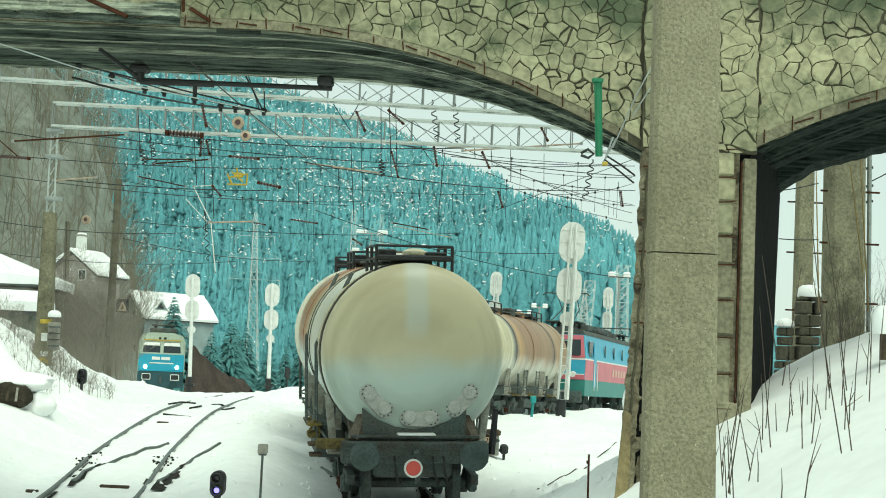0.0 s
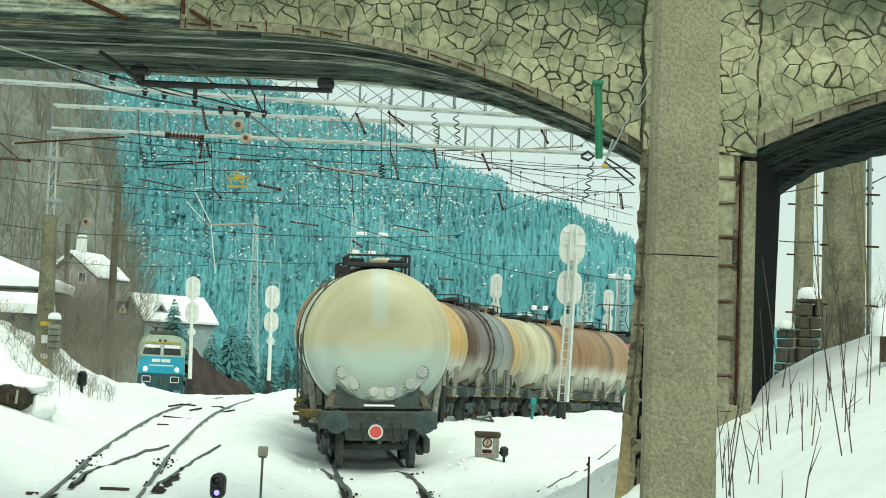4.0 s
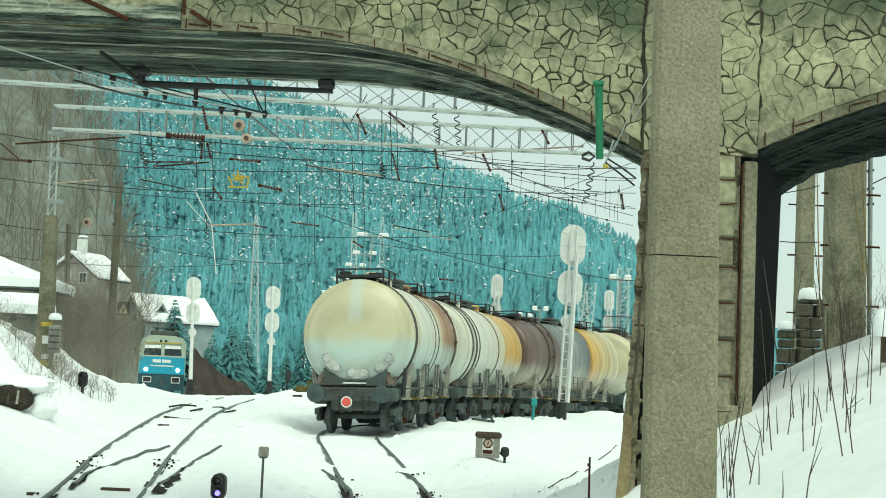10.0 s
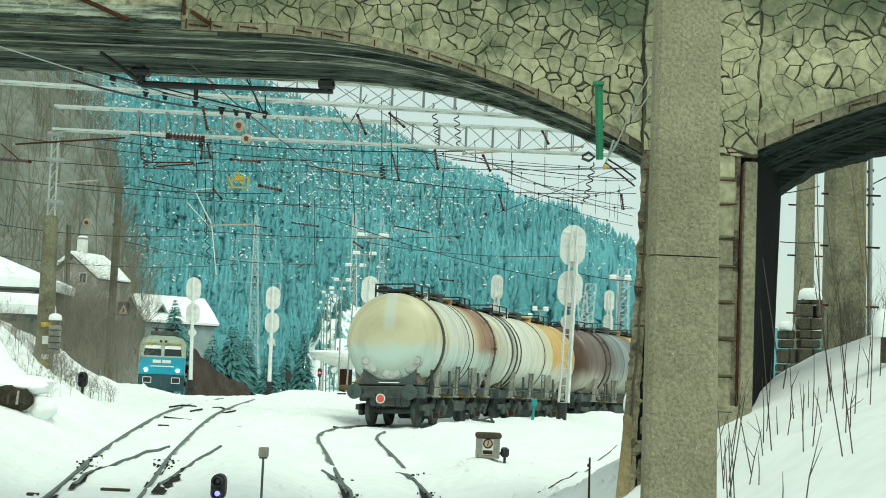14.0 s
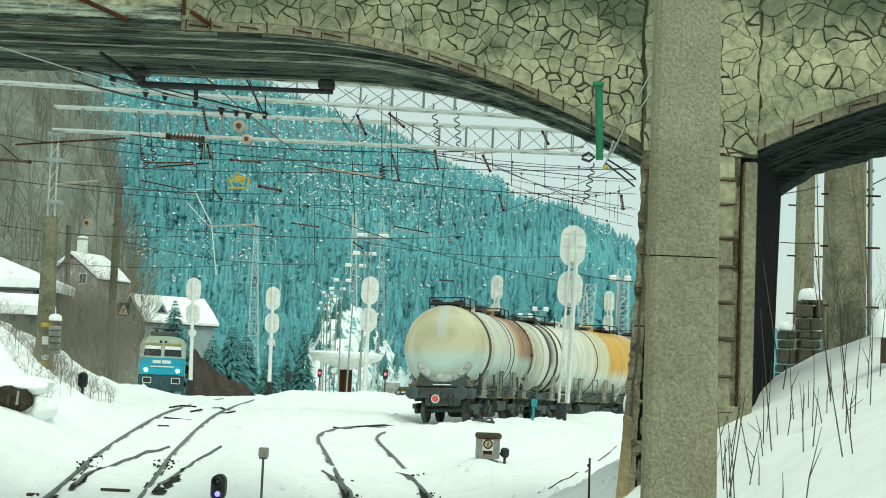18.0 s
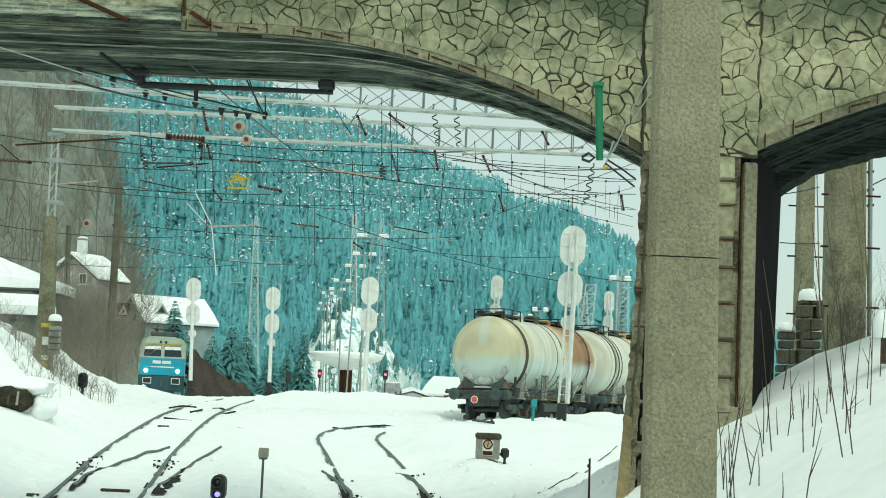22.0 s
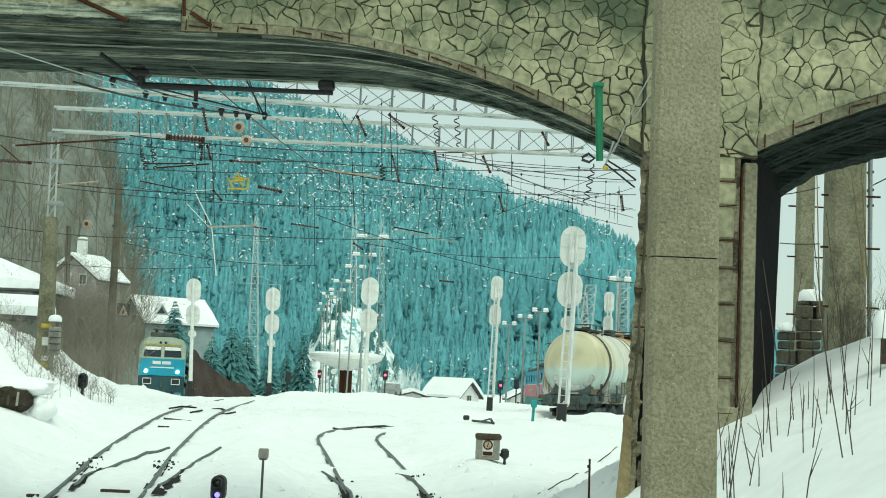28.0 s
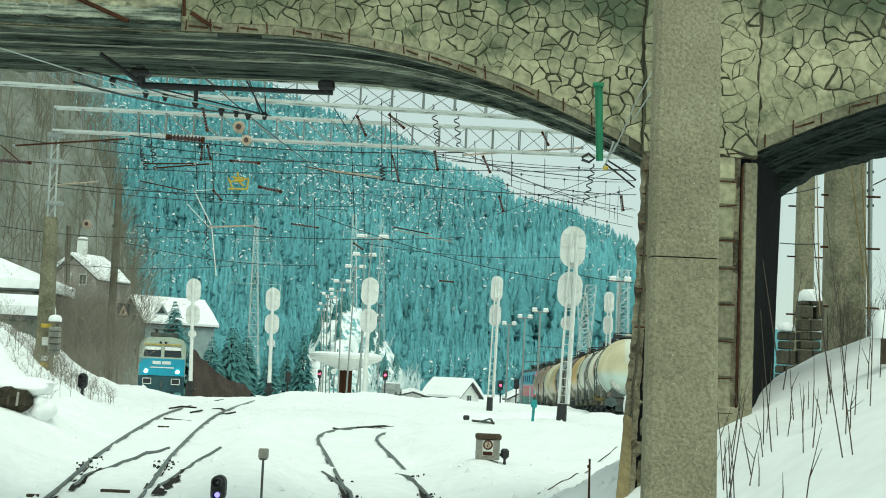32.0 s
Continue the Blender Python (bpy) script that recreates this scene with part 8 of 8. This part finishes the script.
bush("bare_bush", "bare twigs before the walls of the old house", spots_in(rng, (-24.4, 97.0, 4.0), 1.8, 3, 34), 16, TWIG, 2.6, 0.022, 0.9, 4, 4)

bush("bare_bush", "thin dry twigs poking out of the snow bank", spots_in(rng, (-11.6, 38.0, 1.5), 1.6, 2.0, 40), 21, TWIG, 0.5, 0.007, 1.1, 3, 4)
bush("bare_bush", "thin dry shrub high on the snow bank", spots_in(rng, (-14.2, 49.0, 2.5), 1.5, 2.6, 44), 22, TWIG, 0.7, 0.009, 1.1, 3, 4)

# hillside with a leafless wood behind the houses
LEFT_HILL = [(-90, 60), (-45, 46), (-36, 36), (-31.5, 27), (-29, 13), (-26.5, 4), (-22, 0), (0, -3)]


def left_hill(x, y):
    return lerp(x * 130 / max(y, 90), LEFT_HILL) * smooth01((y - 115) / 50) - 2


s = Shape()
xs, ys = [-130 + 4 * i for i in range(28)], [66 + 6 * i for i in range(32)]
s.v = [(x, y, left_hill(x, y)) for y in ys for x in xs]
n = len(xs)
s.f = [(j * n + i, j * n + i + 1, (j + 1) * n + i + 1, (j + 1) * n + i) for j in range(len(ys) - 1) for i in range(n - 1)]
near_hill = tagged(new("wooded_slope", raw_mesh("wooded_slope", s, material("leaf_litter", (0.16, 0.185, 0.15), 0.95, 0, 0.3, 0.15, 0, 1.0, (0.27, 0.29, 0.26)))), "steep slope with thin snow under leafless trees", "hill", kind="structure")
near_hill.data.shade_smooth()
s = Shape()
rng = random.Random(12)
for _ in range(620):
    y = rng.uniform(122, 240)
    x = rng.uniform(-0.37, -0.208) * y
    z = left_hill(x, y)
    if z > 0.5 or rng.random() < 0.25:
        twig_tree(s, rng, (x, y, z - 0.5), rng.uniform(3.0, 6.5), 0.07, 0.75, 4, 3)
tagged(new("leafless_wood", raw_mesh("leafless_wood", s, HAZEL)), "grey-brown leafless wood on the near slope", "wood", kind="stuff")

# frosted trees and lone spruces beyond the platform
def bough_mesh(rng, base, h, wide):
    """A ragged spruce crown of drooping boughs, each a pointed spray with side twigs."""
    s = Shape()
    for level in range(int(22 + h)):
        f = (level + rng.random()) / (22 + h)
        z = base[2] + h * (0.06 + 0.92 * f)
        for k in range(20):
            a = rng.uniform(0, 6.283)
            L = h * wide * (1 - f) ** 0.8 * rng.uniform(0.55, 1.25) + 0.08
            d, n = Vector((math.cos(a), math.sin(a), 0)), Vector((-math.sin(a), math.cos(a), 0))
            p = Vector((base[0], base[1], z))
            mid, tip = p + d * L * 0.55 + Vector((0, 0, 0.02 * h - 0.08 * L)), p + d * L - Vector((0, 0, L * rng.uniform(0.15, 0.55)))
            w = L * rng.uniform(0.08, 0.17)
            q = len(s.v)
            s.v += [tuple(v) for v in (p, mid + n * w - Vector((0, 0, w * 0.8)), tip, mid - n * w - Vector((0, 0, w * 0.8)), mid)]
            s.f += [(q, q + 1, q + 4), (q + 1, q + 2, q + 4), (q + 2, q + 3, q + 4), (q + 3, q, q + 4)]
    return s


def slope(x, y):
    """Height of the open slope behind the platform."""
    u, v = (x + 16.5) / 10.5, (y - 225) / 50
    crest = lerp(u, [(-1, 0.0), (-0.8, 0.12), (-0.62, 0.7), (-0.4, 0.98), (-0.1, 1.0), (0.25, 0.85), (0.55, 0.65), (0.85, 0.4), (1, 0.2)])
    return -3 + 18.0 * crest * smooth01(v * 1.25) * (1 + 0.12 * noise.noise((u * 4, v * 4, 0))) + 1.1 * noise.noise((u * 7, v * 9, 5))


mound = Shape()
for i in range(61):
    for j in range(33):
        x, y = -27 + i * 0.35, 225 + j * 50 / 32
        mound.v.append((x, y, slope(x, y)))
mound.f = [(i * 33 + j, i * 33 + j + 1, (i + 1) * 33 + j + 1, (i + 1) * 33 + j) for i in range(60) for j in range(32)]
tagged(new("snow_slope", raw_mesh("snow_slope", mound, PATCHY)), "open snow slope with dark shrubs behind the platform", "snow", kind="structure")
rng = random.Random(50)
s = Shape()
for i in range(16):
    x0 = -24.5 + 22 * (i + 0.5) / 16
    for _ in range(3 if i < 9 else 8):
        x, y = x0 + rng.uniform(-1.4, 1.4), rng.uniform(205, 252)
        z = slope(x, y) if y > 225 and -27 < x < -6 else -1.6
        twig_tree(s, rng, (x, y, z - 0.3), rng.uniform(1.2, 3.2) * (0.3 if i < 6 else 0.9), 0.13, 0.5, 4, 3)
tagged(new("frosted_thicket", raw_mesh("frosted_thicket", s, FROST)), "white frosted leafless trees near the platform", "trees", kind="stuff")
tufts = [(x, y, slope(x, y) - 0.2, rng.uniform(0.8, 3.4)) for x, y in ((rng.uniform(-27, -7), rng.uniform(228, 262)) for _ in range(260)) if noise.noise((x * 0.3, y * 0.12, 2)) > -0.05]
tagged(new("slope_shrubs", raw_mesh("slope_shrubs", spruce_mesh(rng, tufts, 6, 9, True), NEEDLES)), "small dark shrubs and young spruces on the snow slope", "shrub", kind="stuff")
for i, (c, h, wide) in enumerate((((-23.5, 125.4, 3.4), 4.4, 0.34), ((-16.4, 172.9, -0.31), 8.4, 0.22), ((-22.12, 138.77, -0.29), 6.3, 0.34), ((-20.6, 141.0, -0.28), 7.4, 0.30), ((-21.65, 150.82, -0.38), 7.6, 0.34),
                                  ((-24.30, 136.76, -0.37), 7.0, 0.32), ((-22.49, 165.90, -0.55), 7.6, 0.34), ((-19.0, 160.0, -0.6), 4.6, 0.40), ((-21.43, 201.07, -0.82), 6, 0.3))):
    rng = random.Random(70 + i)
    t = thing("spruce_tree", "dark green spruce with drooping ragged boughs", "tree", group="lone spruces")
    z = min(c[2], ground(c[0], c[1])) if i else c[2]
    part("trunk", Shape().bar((c[0], c[1], z - 1), (c[0], c[1], z + h * 0.8), 0.2, 0.04, 8), BARK, t)
    o = new("crown", raw_mesh("crown", bough_mesh(rng, (c[0], c[1], z), h, wide), NEEDLES))
    o.parent = t

# ---- seen through the side opening ----
for label, foot, head, w, w2 in (("pale concrete mast beyond the side arch", (9.26, 36.10, 2.41), (9.14, 35.57, 8.29), 0.24, 0.19), ("broad tapered concrete mast beyond the side arch", (8.60, 30.07, 2.48), (8.43, 29.62, 7.50), 0.40, 0.36)):
    t = thing("concrete_mast", label, "mast", group="masts beyond the side arch")
    square_post(t, "shaft", (foot[0], foot[1], ground(foot[0], foot[1]) - 0.3), head, w, w2, CONCRETE)
    for f in (0.25, 0.5, 0.72, 0.9):
        z = foot[2] + (head[2] - foot[2]) * f
        part("step_iron", Shape().bar((foot[0] - w - 0.25, foot[1] - w - 0.02, z), (foot[0] + w + 0.2, foot[1] - w - 0.02, z), 0.022, None, 6), RUST, t)
t = thing("cross_arm_mast", "thin mast with small cross arms", "mast")
part("post", Shape().bar(*((9.15, 30.08, 2.39), (8.97, 29.65, 7.17)), 0.05, None, 8), STEEL, t)
for pair in (((8.92, 29.70, 6.61), (9.06, 29.69, 6.64)), ((8.94, 29.73, 6.23), (9.08, 29.73, 6.26)), ((8.95, 29.76, 5.90), (9.09, 29.76, 5.93))):
    part("cross_arm", Shape().bar(*pair, 0.03, None, 6), DARK, t)
for pts, base, w in (("round snow cap", (7.06, 27.02, 2.93), 0.44), ("low snow cap", (6.64, 27.06, 2.49), 0.32)):
    t = thing("stone_pillar", "ruined rubble stone pillar with a " + pts, "pillar", group="stone pillars")
    rng = random.Random(5)
    g0 = ground(base[0], base[1]) - 0.2
    topz = (7.02, 26.95, 3.67)[2] if w > 0.4 else (6.62, 27.00, 3.08)[2]
    z = g0
    while z < topz - 0.02:
        h = min(rng.uniform(0.16, 0.3), topz - z)
        k = rng.uniform(0.4, 0.6)
        for x0, x1 in ((-w / 2, -w / 2 + w * k), (-w / 2 + w * k, w / 2)):
            part("stone", Shape().box((base[0] + (x0 + x1) / 2 + rng.uniform(-0.03, 0.03), base[1] + rng.uniform(-0.03, 0.03), z + h / 2), (x1 - x0 - 0.02, w * 0.9, h - 0.02), 0.022), STONE, t)
        z += h
    snowcap(t, (base[0], base[1], topz - 0.02), (w * 1.05, w, w * 0.55))
rng = random.Random(44)
bush("bare_bush", "thicket of bare stems beyond the side arch", spots_in(rng, (6.95, 24.05, 2.47), 1.3, 2.5, 80), 9, STEM, 1.3, 0.010, 0.45, 3, 3)
bush("bare_bush", "brown stems round the stone pillar", spots_in(rng, (6.24, 24.06, 2.34), 0.7, 1.2, 30), 10, STEM, 0.6, 0.008, 0.5, 3, 3)
bush("bare_bush", "tall bare stems beside the broad mast", spots_in(rng, (8.03, 26.01, 2.95), 0.6, 1.4, 30), 11, STEM, 2.2, 0.012, 0.35, 3, 3)
for pair in (((6.29, 21.77, 5.40), (6.56, 21.92, 3.74)), ((6.44, 21.76, 5.58), (6.67, 21.98, 3.13)), ((6.28, 23.75, 5.69), (6.44, 23.98, 3.21))):
    solo("dry_reed", Shape().bar(*pair, 0.009, 0.013, 5), REED, "tall yellow dry reed stem", "reed", group="dry reeds")
t = thing("snow_lump", "round lump of snow on a stump", "snow")
part("stump", Shape().bar((4.86, 15.42, 2.25), (4.86, 15.41, 2.56), 0.05, None, 8), WOOD, t)
snowcap(t, (4.86, 15.41, 2.53), (0.3, 0.3, 0.32))
snow_bulge(bridge, (2.32, 17.04, 1.67), (0.07, 0.06, 0.17), 7, "snow_patch")

# bare stems that stand in the snow before the bridge
rng = random.Random(77)
for i in range(70):
    x, y = rng.uniform(2.2, 5.2), rng.uniform(10.5, 15.8)
    if x / y < 0.192 and x / y > 0.14:
        continue
    h = rng.uniform(0.25, 1.0) if x / y > 0.19 else 0.4
    z = ground(x, y)
    lean = rng.gauss(0.02, 0.12)
    pts = [(x, y, z - 0.1), (x + lean * h * 0.5, y, z + h * 0.5), (x + lean * h + rng.uniform(-0.03, 0.03), y, z + h)]
    s = Shape()
    for a, b, r0, r1 in ((pts[0], pts[1], 0.006, 0.005), (pts[1], pts[2], 0.005, 0.002)):
        s.bar(a, b, r0, r1, 5)
    if rng.random() < 0.5:
        s.bar(pts[1], (pts[1][0] + rng.uniform(-0.25, 0.25), y, pts[1][2] + h * 0.3), 0.005, 0.002, 4)
    solo("dry_weed", s, STEM if i % 3 else WOOD, "thin bare stem sticking out of the snow", "plant", group="dry weeds in the snow")
for i, pair in enumerate((((2.99, 11.42, 3.28), (3.20, 11.55, 1.89)), ((3.03, 11.47, 2.80), (3.32, 11.59, 1.39)), ((2.83, 12.45, 3.06), (3.00, 12.53, 2.17)), ((3.18, 12.45, 2.97), (3.06, 12.55, 1.92)), ((3.37, 12.41, 3.51), (3.63, 12.55, 1.90)), ((2.83, 12.49, 2.61), (2.98, 12.60, 1.37)), ((2.63, 12.55, 1.90), (2.81, 12.62, 1.16)), ((2.18, 10.04, 1.87), (2.10, 10.11, 1.14)))):
    solo("dry_weed", Shape().bar(*pair, 0.003, 0.006, 5), STEM, "tall bare stem before the side arch", "plant", group="dry weeds in the snow")

# clods and crumbs of snow thrown up beside the tracks
clods = Shape()
rng = random.Random(91)
for _ in range(1500):
    y = rng.uniform(18, 70)
    x = rng.uniform(-0.30, 0.135) * y
    d = min(off_line(x, y, MAIN_LINE)[0], off_line(x, y, LEFT_LINE)[0])
    if d < 0.95 or rng.random() > 1.6 / d:
        continue
    r = rng.uniform(0.02, 0.10) * (1.3 if y > 45 else 1)
    z = ground(x, y)
    q = len(clods.v)
    for a in range(5):
        w = a * 1.2566 + rng.uniform(-0.3, 0.3)
        clods.v.append((x + r * math.cos(w) * rng.uniform(0.7, 1.3), y + r * math.sin(w) * rng.uniform(0.7, 1.3), z - 0.03))
    clods.v.append((x + rng.uniform(-0.3, 0.3) * r, y, z + r * rng.uniform(0.5, 0.9)))
    clods.f += [(q + a, q + (a + 1) % 5, q + 5) for a in range(5)]
tagged(new("snow_clods", raw_mesh("snow_clods", clods, SNOW)), "small clods of snow beside the tracks", "snow", kind="stuff")

motions()
